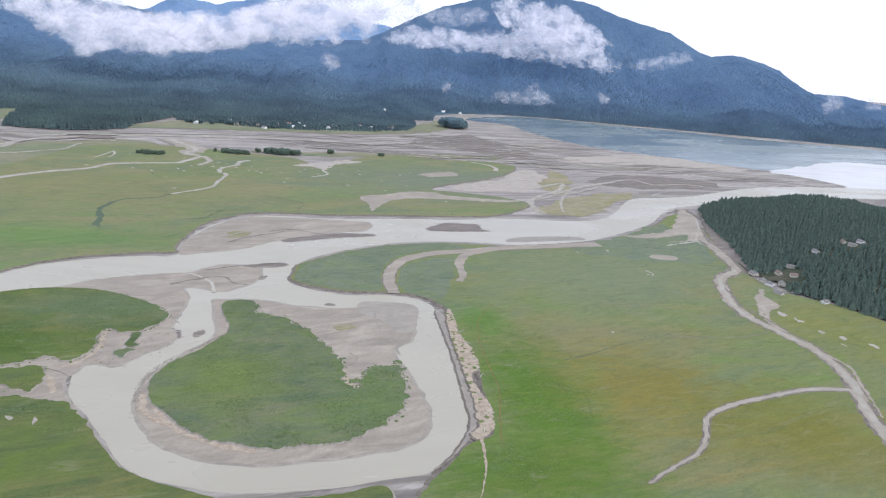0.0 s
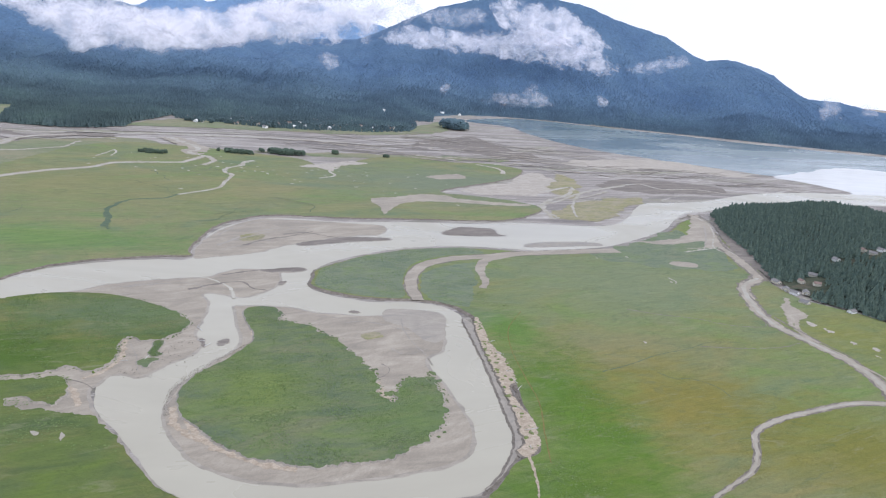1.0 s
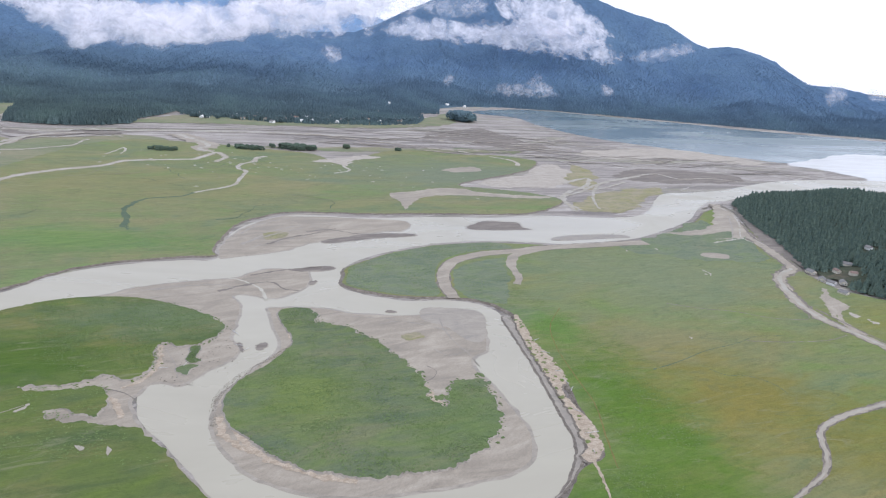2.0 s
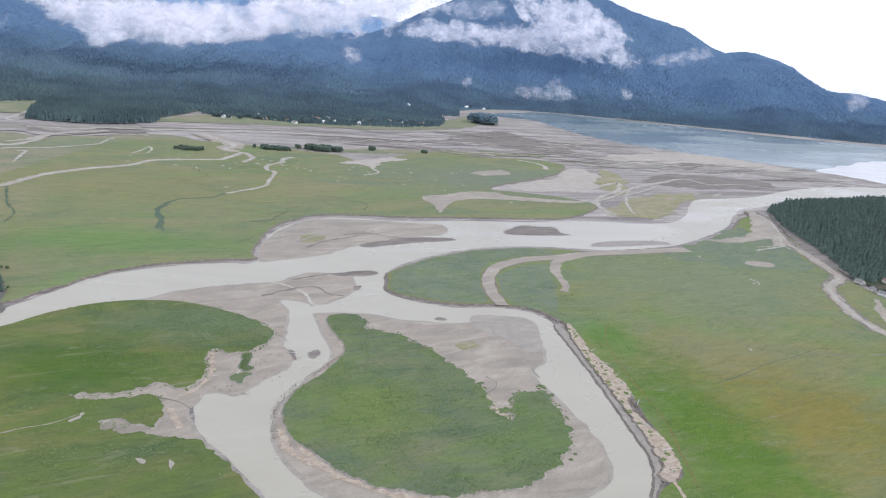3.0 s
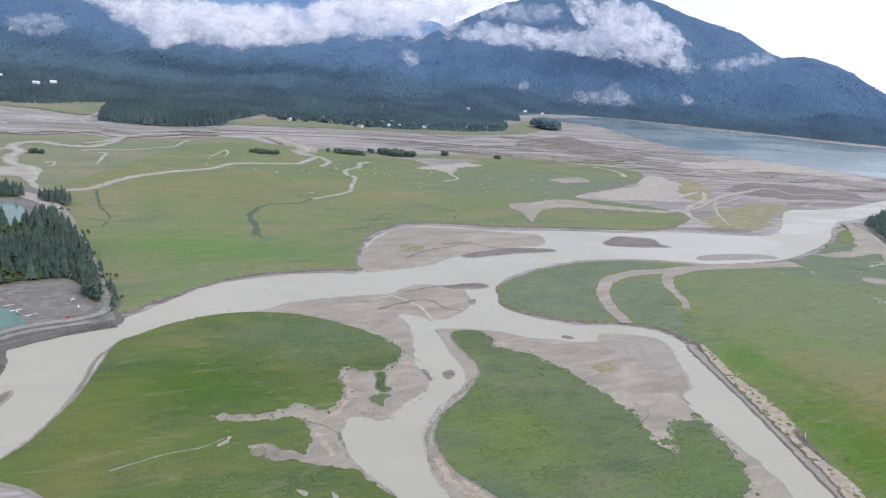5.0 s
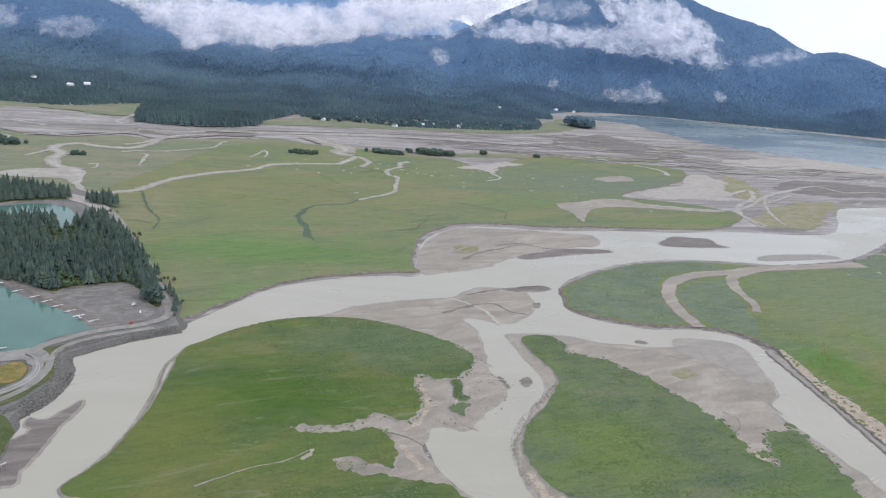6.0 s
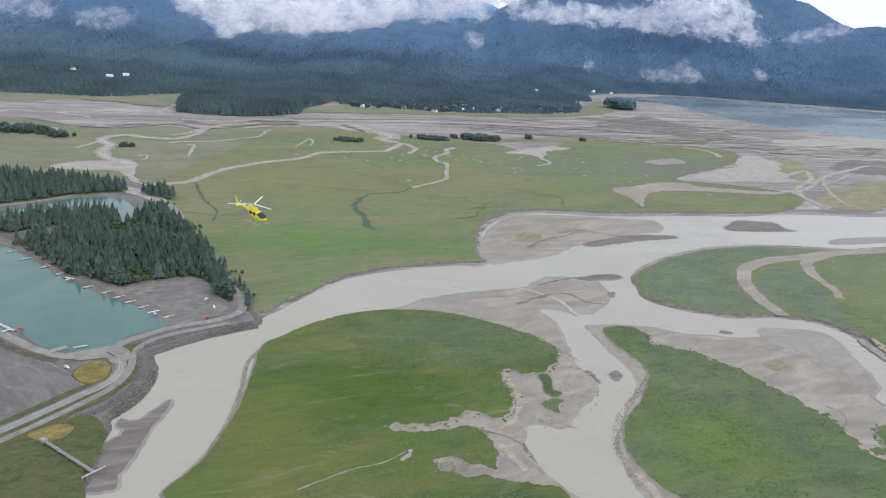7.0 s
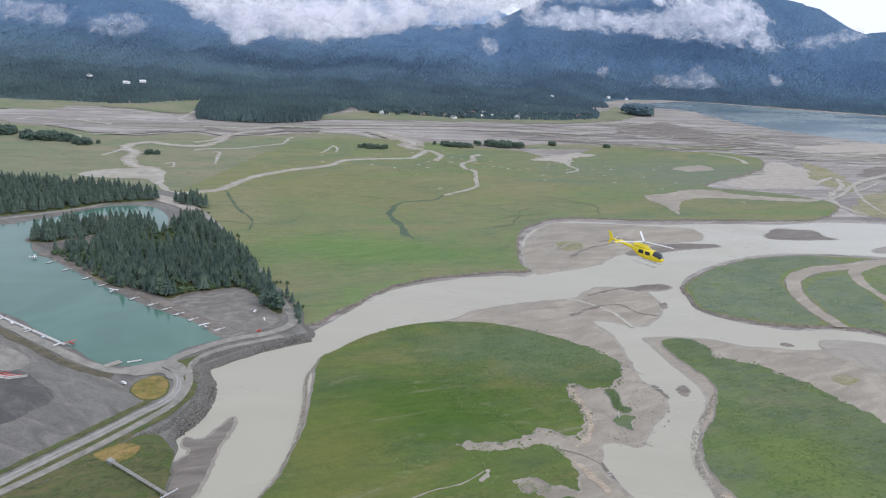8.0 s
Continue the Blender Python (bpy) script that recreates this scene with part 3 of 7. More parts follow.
LOOP_ISLAND = [(-156, 555), (-139, 564), (-129, 551), (-128, 537), (-120, 538), (-102, 531), (-96, 522), (-84, 515), (-76, 500), (-61, 478), (-52, 457), (-49, 435), (-38, 427), (-35, 455), (-21, 462), (-11, 443), (-8, 424), (-11, 405), (-17, 393), (-25, 379), (-36, 366), (-50, 359), (-62, 356), (-70, 352), (-84, 351), (-94, 354), (-106, 355), (-120, 363), (-130, 368), (-139, 379), (-151, 390), (-159, 406), (-162, 425), (-157, 447), (-148, 464), (-142, 482), (-138, 498), (-141, 513), (-151, 534)]
EAST_MEADOW_WEST_SIDE = [(-118, 664), (-118, 640), (-117, 621), (-106, 613), (-88, 606), (-64, 602), (-31, 608), (-5, 604), (11, 588), (21, 565), (26, 520), (34, 496), (38, 460), (40, 432), (43, 400), (40, 380), (28, 370), (18, 349), (10, 336), (3, 318), (-7, 285)]
EAST_MEADOW_EAST_SIDE = [(278, 316), (361, 410), (447, 557), (406, 631), (380, 668), (340, 699), (328, 740), (334, 801), (340, 882), (345, 1011), (319, 1002), (284, 941), (234, 878), (190, 832), (147, 806), (102, 784), (65, 782), (23, 776), (-13, 766), (-47, 747), (-78, 720), (-101, 690)]
NORTH_MEADOW = [(-375, 536), (-365, 541), (-355, 561), (-342, 590), (-326, 619), (-294, 645), (-257, 664), (-233, 674), (-238, 685), (-242, 725), (-239, 778), (-224, 811), (-201, 841), (-158, 853), (-108, 862), (-43, 884), (24, 901), (81, 927), (128, 998), (110, 1030), (60, 1046), (-5, 1056), (42, 1124), (87, 1180), (120, 1234), (136, 1300), (114, 1326), (73, 1334), (16, 1315), (-51, 1322), (-106, 1300), (-150, 1215), (-181, 1165), (-226, 1213), (-301, 1226), (-395, 1236), (-491, 1225), (-540, 1155), (-555, 1051), (-570, 847), (-575, 819), (-520, 749), (-474, 691), (-432, 630), (-391, 560)]
NW_MEADOW = [(-999, 1133), (-957, 1143), (-912, 1149), (-851, 1129), (-791, 1106), (-743, 1119), (-687, 1167), (-633, 1140), (-615, 1180), (-560, 1218), (-534, 1254), (-465, 1253), (-410, 1163), (-435, 1085), (-477, 1013), (-521, 912), (-541, 849), (-563, 816), (-611, 835), (-674, 845), (-725, 787), (-758, 788)]
FAR_BAR = [(-230, 669), (-237, 709), (-233, 759), (-216, 807), (-193, 836), (-159, 851), (-198, 828), (-155, 837), (-105, 841), (-70, 842), (-69, 806), (-98, 787), (-125, 765), (-149, 742), (-166, 720), (-178, 701), (-209, 678), (-226, 666)]
POND = [(-624, 676), (-596, 627), (-582, 617), (-543, 589), (-501, 560), (-470, 540), (-449, 531), (-426, 519), (-410, 506), (-424, 488), (-428, 474), (-438, 464), (-454, 461), (-464, 464), (-481, 476), (-514, 496), (-546, 514), (-681, 572), (-763, 617), (-653, 677)]
POND_LOBE = [(-645, 680), (-626, 711), (-607, 750), (-587, 763), (-564, 762), (-544, 741), (-532, 717), (-529, 695), (-539, 694), (-559, 713), (-590, 727), (-613, 696), (-628, 675)]
WOOD = [(-578, 621), (-578, 628), (-567, 640), (-555, 658), (-539, 672), (-532, 685), (-522, 695), (-524, 722), (-518, 743), (-473, 682), (-437, 634), (-407, 588), (-388, 548), (-398, 552), (-417, 578), (-429, 584), (-456, 566), (-462, 555), (-484, 564), (-506, 569), (-544, 596)]
STRIP = [(-607, 643), (-592, 644), (-582, 659), (-571, 672), (-559, 667), (-537, 689), (-543, 708), (-557, 714), (-576, 709), (-592, 693), (-606, 677), (-612, 658)]
BACK_WOOD = [(-801, 778), (-741, 812), (-688, 818), (-644, 821), (-580, 805), (-573, 794), (-606, 769), (-638, 732), (-669, 703), (-712, 663)]
LOT = [(-456, 546), (-453, 559), (-428, 583), (-413, 571), (-393, 546), (-387, 531), (-399, 517), (-409, 506), (-427, 520)]
YARD = [(-583, 495), (-523, 479), (-499, 470), (-462, 453), (-438, 440), (-421, 426), (-433, 398), (-449, 365), (-463, 338)]
ROAD_POND = [(-616, 538), (-537, 500), (-497, 478), (-466, 461), (-443, 455), (-428, 462), (-423, 479), (-407, 501), (-389, 515), (-379, 528), (-379, 540), (-387, 555), (-408, 591), (-441, 645), (-477, 698), (-507, 743), (-544, 783), (-593, 797), (-619, 744), (-662, 692)]
ROAD_MAIN = [(-428, 464), (-418, 458), (-411, 447), (-410, 433), (-418, 415), (-429, 391), (-439, 371), (-450, 347)]
ROAD_DIKE = [(-378, 514), (-404, 492), (-413, 477), (-412, 463), (-407, 449), (-406, 430), (-414, 407), (-427, 379), (-441, 353), (-448, 343)]
YELLOW = [(-429, 435), (-431, 446), (-425, 454), (-417, 448), (-414, 436), (-419, 430)]
DIKE_GRASS = [(-441, 340), (-429, 362), (-419, 382), (-408, 400), (-396, 397), (-387, 373), (-382, 354)]
SPIT = [(-376, 424), (-374, 417), (-374, 401), (-372, 382), (-371, 364), (-369, 354), (-385, 351), (-391, 360), (-391, 364), (-390, 372), (-389, 379), (-390, 385), (-386, 386), (-384, 395), (-389, 398), (-390, 404), (-386, 403), (-381, 406), (-378, 418)]
RIPRAP = [(-366, 519), (-377, 510), (-392, 496), (-403, 482), (-410, 471), (-406, 460), (-399, 448), (-396, 434), (-396, 420), (-400, 406), (-407, 399)]
SEA = [(79, 1988), (179, 1947), (215, 1830), (246, 1780), (287, 1712), (352, 1654), (429, 1615), (503, 1578), (587, 1550), (648, 1525), (713, 1512), (745, 1472), (763, 1412), (746, 1357), (843, 1346), (945, 1088), (1463, 1246), (2358, 2025), (1690, 1980), (1233, 2080), (975, 2096), (821, 2106), (675, 2147), (517, 2158), (361, 2183), (248, 2185), (150, 2120), (90, 2050)]
FOREST_HILL = [(378, 1063), (360, 975), (355, 876), (341, 790), (330, 744), (351, 698), (381, 670), (407, 632), (451, 563)]
SLOUGH = [(350, 1054), (336, 958), (329, 886), (325, 809), (320, 760), (291, 725), (277, 663), (276, 620), (286, 596), (295, 573), (304, 552), (306, 521), (302, 485), (296, 469), (288, 437), (283, 405), (274, 369)]
SLOUGH_BRANCH = [(296, 480), (264, 475), (234, 461), (202, 444), (178, 424), (168, 399), (157, 379), (135, 359), (120, 344)]
HORSESHOE = [(188, 822), (121, 794), (71, 772), (40, 753), (5, 735), (-22, 708), (-33, 677), (-35, 643), (-28, 606)]
HORSE_BR = [(64, 766), (37, 738), (29, 703), (32, 672), (28, 651)]
CREEK = [(-284, 1161), (-295, 1143), (-291, 1119), (-297, 1104), (-305, 1085), (-301, 1056), (-288, 1043), (-285, 1002), (-282, 963), (-287, 943), (-301, 921), (-315, 900), (-321, 880), (-338, 866), (-354, 854), (-359, 828), (-358, 802), (-342, 768), (-337, 739)]
CREEK_W = [(-569, 821), (-555, 833), (-541, 845), (-534, 861), (-531, 887), (-524, 920), (-512, 943), (-494, 973), (-478, 990), (-460, 1015), (-455, 1036), (-444, 1056), (-405, 1080), (-374, 1097), (-366, 1122), (-358, 1161), (-347, 1152), (-336, 1126), (-341, 1091)]
CREEK_POND = [(-631, 920), (-653, 925), (-670, 938), (-687, 967), (-696, 1002), (-718, 1026), (-724, 1050), (-711, 1074), (-682, 1068), (-660, 1069), (-641, 1078), (-634, 1119), (-639, 1168), (-624, 1208), (-586, 1251)]
FAR_CREEK = [(-540, 1298), (-497, 1327), (-428, 1355), (-375, 1376), (-292, 1405), (-196, 1426), (-100, 1433)]
FAN = [(-457, 1304), (-425, 1271), (-396, 1240), (-382, 1211), (-388, 1185), (-370, 1168), (-358, 1161)]
PAN_POND = [(-694, 868), (-691, 888), (-675, 906), (-649, 917), (-625, 919), (-613, 895), (-598, 858), (-583, 836), (-570, 823), (-577, 818), (-590, 834), (-612, 861), (-628, 872), (-655, 865), (-677, 863)]


def lerp_line(x, pts):
    for (x0, y0), (x1, y1) in zip(pts, pts[1:]):
        if x <= x1:
            return y0 + (y1 - y0) * max(0.0, (x - x0) / (x1 - x0))
    return pts[-1][1]


# ---------------------------------------------------------------- ground and water
bm = bmesh.new()
bmesh.ops.create_grid(bm, x_segments=60, y_segments=60, size=5200)
tagged(part("ground", bm, M_FLAT), "grey-brown tidal mudflats with streaks of silt and algae", "ground", kind="structure")

sheet("water_sea", SEA, 0.04, M_SEA, "grey-green sea inlet with pale wind streaks", "water", size=8, reach=60, step=14)
sheet("water_river", NORTH_BANK + LOOP_BANK + SOUTH_BANK, 0.06, M_RIVER, "wide pale grey silty river with an oxbow loop", "water", size=0.9, reach=16)
sheet("mudbank_west", MUD_WEST, 0.30, M_MUD, "grey silt bar beside the river mouth of the loop", "mudflat", 2.2, M_DAMP, 0.07, 1.3, 10, seed=1, inset=True)
sheet("mudbank_loop", LOOP_MUD, 0.30, M_MUD, "smooth grey silt apron inside the river loop", "mudflat", 2.4, M_DAMP, 0.07, 0.7, 14, seed=2, inset=True)
sheet("mudbank_north", FAR_BAR, 0.28, M_MUD, "grey silt bar under the far meadow bank", "mudflat", 2.2, M_DAMP, 0.07, 1.8, 12, seed=3, inset=True)

sheet("meadow_west", WEST_MEADOW_RIVER_SIDE + WEST_MEADOW, 1.0, M_GRASS, "rough green sedge meadow with ragged muddy edges", "meadow", 1.5, M_WETMUD, 0.08, 2.6, 6, 1.3, seed=4, calm=lambda x, y: 0.22 if x < -328 or y > 540 or y < 350 else 1.0)
for k, pts in enumerate((MEADOW_ISLET, [(-198, 455), (-192, 460), (-187, 459), (-190, 453), (-190, 446), (-194, 447), (-198, 450)])):
    sheet("meadow_islet", pts, 0.6, M_GRASS_ISLE, "small ragged patch of green sedge on silt", "meadow", 0.8, M_WETMUD, 0.3, 1.2, 4, 1.0, seed=5 + 9 * k)
sheet("meadow_island", LOOP_ISLAND, 0.95, M_GRASS_ISLE, "tufted green meadow filling the river loop", "meadow", 1.0, M_WETMUD, 0.3, 3.0, 6, 1.2, seed=6, calm=lambda x, y: 0.35 if x < -132 and y > 380 else 1.0)
sheet("meadow_east", EAST_MEADOW_WEST_SIDE + EAST_MEADOW_EAST_SIDE, 1.1, M_GRASS_BRIGHT, "broad bright green and ochre salt meadow", "meadow", 3.2, M_BANK, 0.08, 1.5, 12, seed=7)
sheet("meadow_north", NORTH_MEADOW, 1.0, M_GRASS_NORTH, "wide green and olive salt meadow beyond the river", "meadow", 2.2, M_BANK, 0.08, 2.4, 14, 3, seed=8)
sheet("meadow_northwest", NW_MEADOW, 0.8, M_GRASS_FAR, "pale green marsh cut by tidal creeks", "meadow", 3.0, M_BANK, 0.05, 5, 24, 4, seed=9)

def blobs(name, spots, z, rise, mat, label, category, seed):
    """Many small ragged patches nobody could count, low domes in one mesh. spots: (x, y, radius)."""
    r = random.Random(seed)
    vs, fs = [], []
    for x, y, s in spots:
        base, n, lean = len(vs), 9, r.uniform(0, 3.14)
        vs.append((x, y, z + rise * min(1.0, s)))
        for ring, h in ((0.6, 0.9), (1.0, 0.0)):
            for i in range(n):
                a = 6.283 * i / n
                u, v = ring * s * r.uniform(0.6, 1.3) * 1.5 * math.cos(a), ring * s * r.uniform(0.6, 1.3) * math.sin(a)
                vs.append((x + u * math.cos(lean) - v * math.sin(lean), y + u * math.sin(lean) + v * math.cos(lean), z + h * rise * min(1.0, s)))
        for i in range(n):
            j = (i + 1) % n
            a, b, c, d = base + 1 + i, base + 1 + j, base + 1 + n + j, base + 1 + n + i
            fs += [(base, a, b), (a, d, c), (a, c, b)]
    return tagged(new(name, array_mesh(name, vs, fs, mat)), label, category, kind="stuff")


def edge_spots(outline, within, count, reach, sizes, seed, side, keep):
    """Spots strewn beside an outline (side 1: outside, -1: inside), thinning out over reach metres."""
    r = random.Random(seed)
    line = curve_through(outline, True, 2.0)
    if area_of(line) < 0:
        line.reverse()
    out = []
    while len(out) < count:
        i = r.randrange(len(line))
        p, d = line[i], line[(i + 1) % len(line)] - line[i - 1]
        if d.length < 1e-6 or not keep(p.x, p.y) or noise.noise(Vector((p.x / 22, p.y / 22, seed))) < r.uniform(-0.5, 0.25):
            continue
        q = p + Vector((d.y, -d.x)).normalized() * side * min(r.expovariate(1.0 / reach), reach * 3.5)
        s = sizes[0] + (sizes[1] - sizes[0]) * r.random() ** 2.5
        if inside(q, within) and inside(q, outline) == (side < 0):
            out.append((q.x, q.y, s))
    return out


ISLE_RAGGED = lambda x, y: x > -135 and y > 385
WEST_RAGGED = lambda x, y: x > -262 and 425 < y < 556
WEST_ALL = WEST_MEADOW_RIVER_SIDE + WEST_MEADOW
blobs("sedge_tufts", edge_spots(LOOP_ISLAND, LOOP_MUD, 240, 1.3, (0.25, 1.1), 51, 1, ISLE_RAGGED), 0.31, 0.45, M_GRASS_ISLE, "ragged green sedge tufts spreading onto the silt", "grass", 1)
blobs("sedge_tufts", edge_spots(WEST_ALL, MUD_WEST, 110, 1.2, (0.25, 0.9), 52, 1, WEST_RAGGED), 0.31, 0.45, M_GRASS, "ragged green sedge tufts spreading onto the silt", "grass", 2)
hook = [(-38 + 30 * k / 40 - 6 * math.sin(k), 432 + 44 * k / 40 + 5 * math.sin(2.3 * k), 0.8 + 1.8 * abs(math.sin(1.7 * k)) ** 3) for k in range(41)]
blobs("sedge_tufts", [h for h in hook if inside(h, LOOP_MUD) and not inside(h, LOOP_ISLAND)], 0.31, 0.45, M_GRASS_ISLE, "ragged green sedge tufts spreading onto the silt", "grass", 5)

GREEN_MID = [(-115, 664), (-115, 640), (-114, 624), (-104, 616), (-87, 609), (-64, 605), (-40, 611), (-42, 645), (-41, 680), (-30, 714), (0, 744), (36, 763), (20, 777), (-12, 766), (-46, 747), (-78, 719), (-100, 690)]
sheet("meadow_sedge", GREEN_MID, 1.13, M_SEDGE, "blue-green sedge between the river and the dry channel", "meadow", size=1.0, reach=10, seed=14)
sheet("meadow_sedge", [(-20, 614), (-26, 650), (-24, 680), (-6, 705), (24, 728), (22, 700), (24, 668), (18, 640), (12, 600)], 1.135, M_SEDGE, "blue-green sedge inside the horseshoe channel", "meadow", size=3.0, reach=12, seed=15)
sheet("meadow_sedge", [(196, 838), (240, 886), (290, 948), (300, 930), (330, 900), (320, 850), (300, 780), (240, 770), (150, 790)], 1.125, M_SEDGE, "blue-green sedge beside the river mouth", "meadow", size=8.0, reach=26, seed=16)
# bright patch off the river mouth: sky glare painted onto the water
sheet("water_plume", [(664, 1495), (714, 1468), (759, 1402), (745, 1354), (838, 1337), (914, 1049), (1408, 1197), (1378, 1623), (1048, 1766), (918, 1742), (766, 1609)], 0.055, M_GLARE_PLUME, "pale silty river water in the sea, sky glare in its colour", "water", size=12, reach=60, step=8, seed=17)
STREAKS = [
    ([(-228, 747), (-218, 785), (-192, 819), (-162, 826)], 2.2, M_WETMUD, "curved damp band on the far silt bar"),
    ([(-218, 712), (-198, 769), (-164, 803), (-139, 803)], 2.6, M_DAMP, "curved damp band on the far silt bar"),
    ([(-168, 770), (-147, 784), (-123, 778), (-92, 771)], 3.0, M_DARKMUD, "dark streak on the far silt bar"),
    ([(-210, 704), (-186, 735), (-160, 759)], 1.6, M_WETMUD, "damp runnel on the far silt bar"),
    ([(-277, 565), (-249, 588), (-226, 606), (-202, 618)], 1.3, M_WETMUD, "damp line on the silt bar"),
    ([(-259, 558), (-234, 579), (-211, 596)], 1.5, M_DAMP, "damp line on the silt bar"),
    ([(-193, 629), (-171, 647), (-153, 657), (-137, 666)], 2.4, M_DARKMUD, "dark wet streak on the silt bar"),
    ([(-118, 557), (-95, 554), (-72, 555), (-43, 553)], 1.0, M_WETMUD, "wet runnel on the silt apron"),
    ([(-41, 566), (-38, 545), (-32, 523), (-22, 502), (-16, 484)], 1.4, M_WETMUD, "wet runnel on the silt apron"),
    ([(-50, 479), (-44, 472), (-47, 461), (-55, 455)], 0.6, M_DARKMUD, "thin winding runnel on the silt apron"),
    ([(-212, 478), (-201, 459), (-193, 440), (-183, 433)], 0.7, M_WETMUD, "wet runnel on the silt bar"),
]
RUNNELS = [
    ([(-233, 424), (-219, 421), (-209, 414)], 1.2, M_DARKMUD, "wet gutter draining the silt bar"),
    ([(-208, 587), (-191, 606), (-173, 616), (-162, 603), (-149, 601)], 3, M_DARKMUD, "dark wet streak on the silt bar"),
    ([(-256, 580), (-234, 594), (-211, 602), (-196, 594)], 2.2, M_WETMUD, "dark wet streak on the silt bar"),
    ([(-83, 543), (-67, 551), (-44, 544), (-27, 537)], 1.6, M_WETMUD, "wet runnel on the silt apron"),
    ([(-45, 506), (-36, 497), (-24, 505), (-19, 511)], 1.2, M_WETMUD, "wet runnel on the silt apron"),
    ([(-197, 719), (-180, 748), (-159, 767), (-140, 794)], 3, M_DARKMUD, "dark streak on the far silt bar"),
    ([(-220, 713), (-205, 741), (-183, 773), (-154, 805)], 2.4, M_WETMUD, "dark streak on the far silt bar"),
]
sheet("wet_apron", [(-53, 580), (-31, 585), (-10, 581), (-6, 558), (-10, 526), (-21, 524), (-35, 546), (-52, 557)], 0.318, M_DAMP, "smooth damp silt at the apron edge", "mudflat", size=1.2, reach=8, step=2, seed=86)
for k, (pts, w, mat, label) in enumerate(STREAKS + RUNNELS):
    ribbon("silt_streak", pts, (w, w * 0.4), 0.33 + 0.004 * k, mat, label, "mudflat", w * 0.6, 7, seed=300 + k)
for k, (pts, w) in enumerate([
    ([(-160, 400), (-155, 386), (-146, 375), (-136, 367)], 4.5),
    ([(-154, 545), (-146, 529), (-141, 508)], 2.6),
    ([(-52, 451), (-46, 436), (-41, 423)], 4.5),
    ([(-154, 398), (-139, 374), (-123, 360), (-101, 351), (-83, 348)], 4.5),
    ([(-218, 485), (-210, 457), (-212, 437), (-220, 425)], 3.2),
    ([(-228, 419), (-216, 407), (-208, 393)], 4.0),
    ([(-59, 464), (-48, 438), (-36, 426)], 3.5),
]):
    ribbon("sand_crust", pts, (w, w * 0.7), 0.385 + 0.004 * k, M_TAN, "thin crust of tan sand beside the sedge", "mudflat", w * 0.5, 4, 1.0, seed=610 + k)
sheet("algae_patch", [(-206, 754), (-201, 734), (-185, 746), (-186, 763), (-198, 763)], 0.37, M_ALGAE, "small yellow-green patch of algae on silt", "mudflat", size=2, reach=6, step=1.5, seed=18)
sheet("algae_patch", [(-68, 525), (-62, 518), (-53, 524), (-56, 533)], 0.375, M_ALGAE, "small yellow-green patch of algae on silt", "mudflat", size=2, reach=6, step=1.5, seed=19)

# sand strip along the outer bank of the loop
sheet("mudbank_east", [(6, 574), (13, 525), (18, 490), (22, 459), (25, 427), (28, 399), (25, 379), (18, 360), (9, 343), (13, 345), (23, 361), (31, 379), (35, 395), (33, 428), (28, 458), (25, 487), (21, 514), (17, 561)], 0.55, M_WETMUD, "grey eroded mud bank along the loop", "mudflat", 1.5, M_BANK, 0.07, 0.8, 5, 1.5, seed=3, inset=True)
SAND_STRIP = [(19, 579), (24, 544), (26, 526), (34, 502), (38, 471), (32, 457), (36, 437), (42, 419), (43, 403), (42, 387), (34, 376), (30, 381), (34, 394), (32, 428), (28, 458), (24, 487), (20, 514), (16, 561)]
sheet("sandbank_east", SAND_STRIP, 1.13, M_TAN, "crumbling strip of tan sand on the bank's edge", "sandbank", 1.2, M_BANK, 0.6, 1.6, 3.5, 0.9, seed=4)
ribbon("foot_trail", [(35, 377), (36, 363), (36, 346), (34, 331), (32, 320)], (1.8, 0.5), 1.16, M_TAN, "worn tan trail in the grass", "trail", 0.7, 3, 1.0, seed=5)
blobs("sedge_tufts", [(x, y, 0.35 + 1.1 * abs(math.sin(7.7 * x + y)) ** 3) for x, y in scatter(SAND_STRIP, 3.4, 88) if noise.noise(Vector((x / 6, y / 6, 3.0))) > 0.02], 1.13, 0.35, M_GRASS_BRIGHT, "grass tufts and clods on the crumbling sand", "grass", 9)
ribbon("foot_trail", [(46, 372), (47, 400), (49, 440), (44, 480), (40, 520), (42, 560), (56, 600)], (0.8, 0.6), 1.155, M_TRAIL, "faint rusty trail along the bank", "trail", 0.4, 5, 1.5, seed=6)

BARS = [
    ("river_bar", [(-5, 829), (5, 853), (20, 870), (38, 871), (54, 872), (58, 852), (67, 845), (41, 836), (17, 829)], M_DARKMUD, "dark mud bar lying in the river"),
    ("river_bar", [(-144, 736), (-119, 752), (-90, 770), (-66, 781), (-62, 791), (-95, 785), (-124, 769), (-149, 749)], M_DARKMUD, "long thin mud bar in the river"),
    ("river_bar", [(86, 807), (118, 818), (147, 831), (174, 842), (167, 850), (127, 839), (93, 822)], M_WETMUD, "long thin mud bar in the river"),
    ("river_bar", [(-156, 655), (-136, 667), (-128, 662), (-133, 656), (-148, 649)], M_DARKMUD, "small dark mud bar in the river"),
]
for name, pts, mat, label in BARS:
    sheet(name, pts, 0.2, mat, label, "mudbank", 1.5, M_WETMUD, 0.07, 1.2, 8, 2, seed=len(pts))
ribbon("bar_channel", [(-208, 619), (-195, 614), (-181, 602), (-174, 589), (-170, 576)], (1.2, 3), 0.36, M_RIVER, "narrow channel of silty water across the bar", "creek", 1.2, 6, 1.5, seed=71)
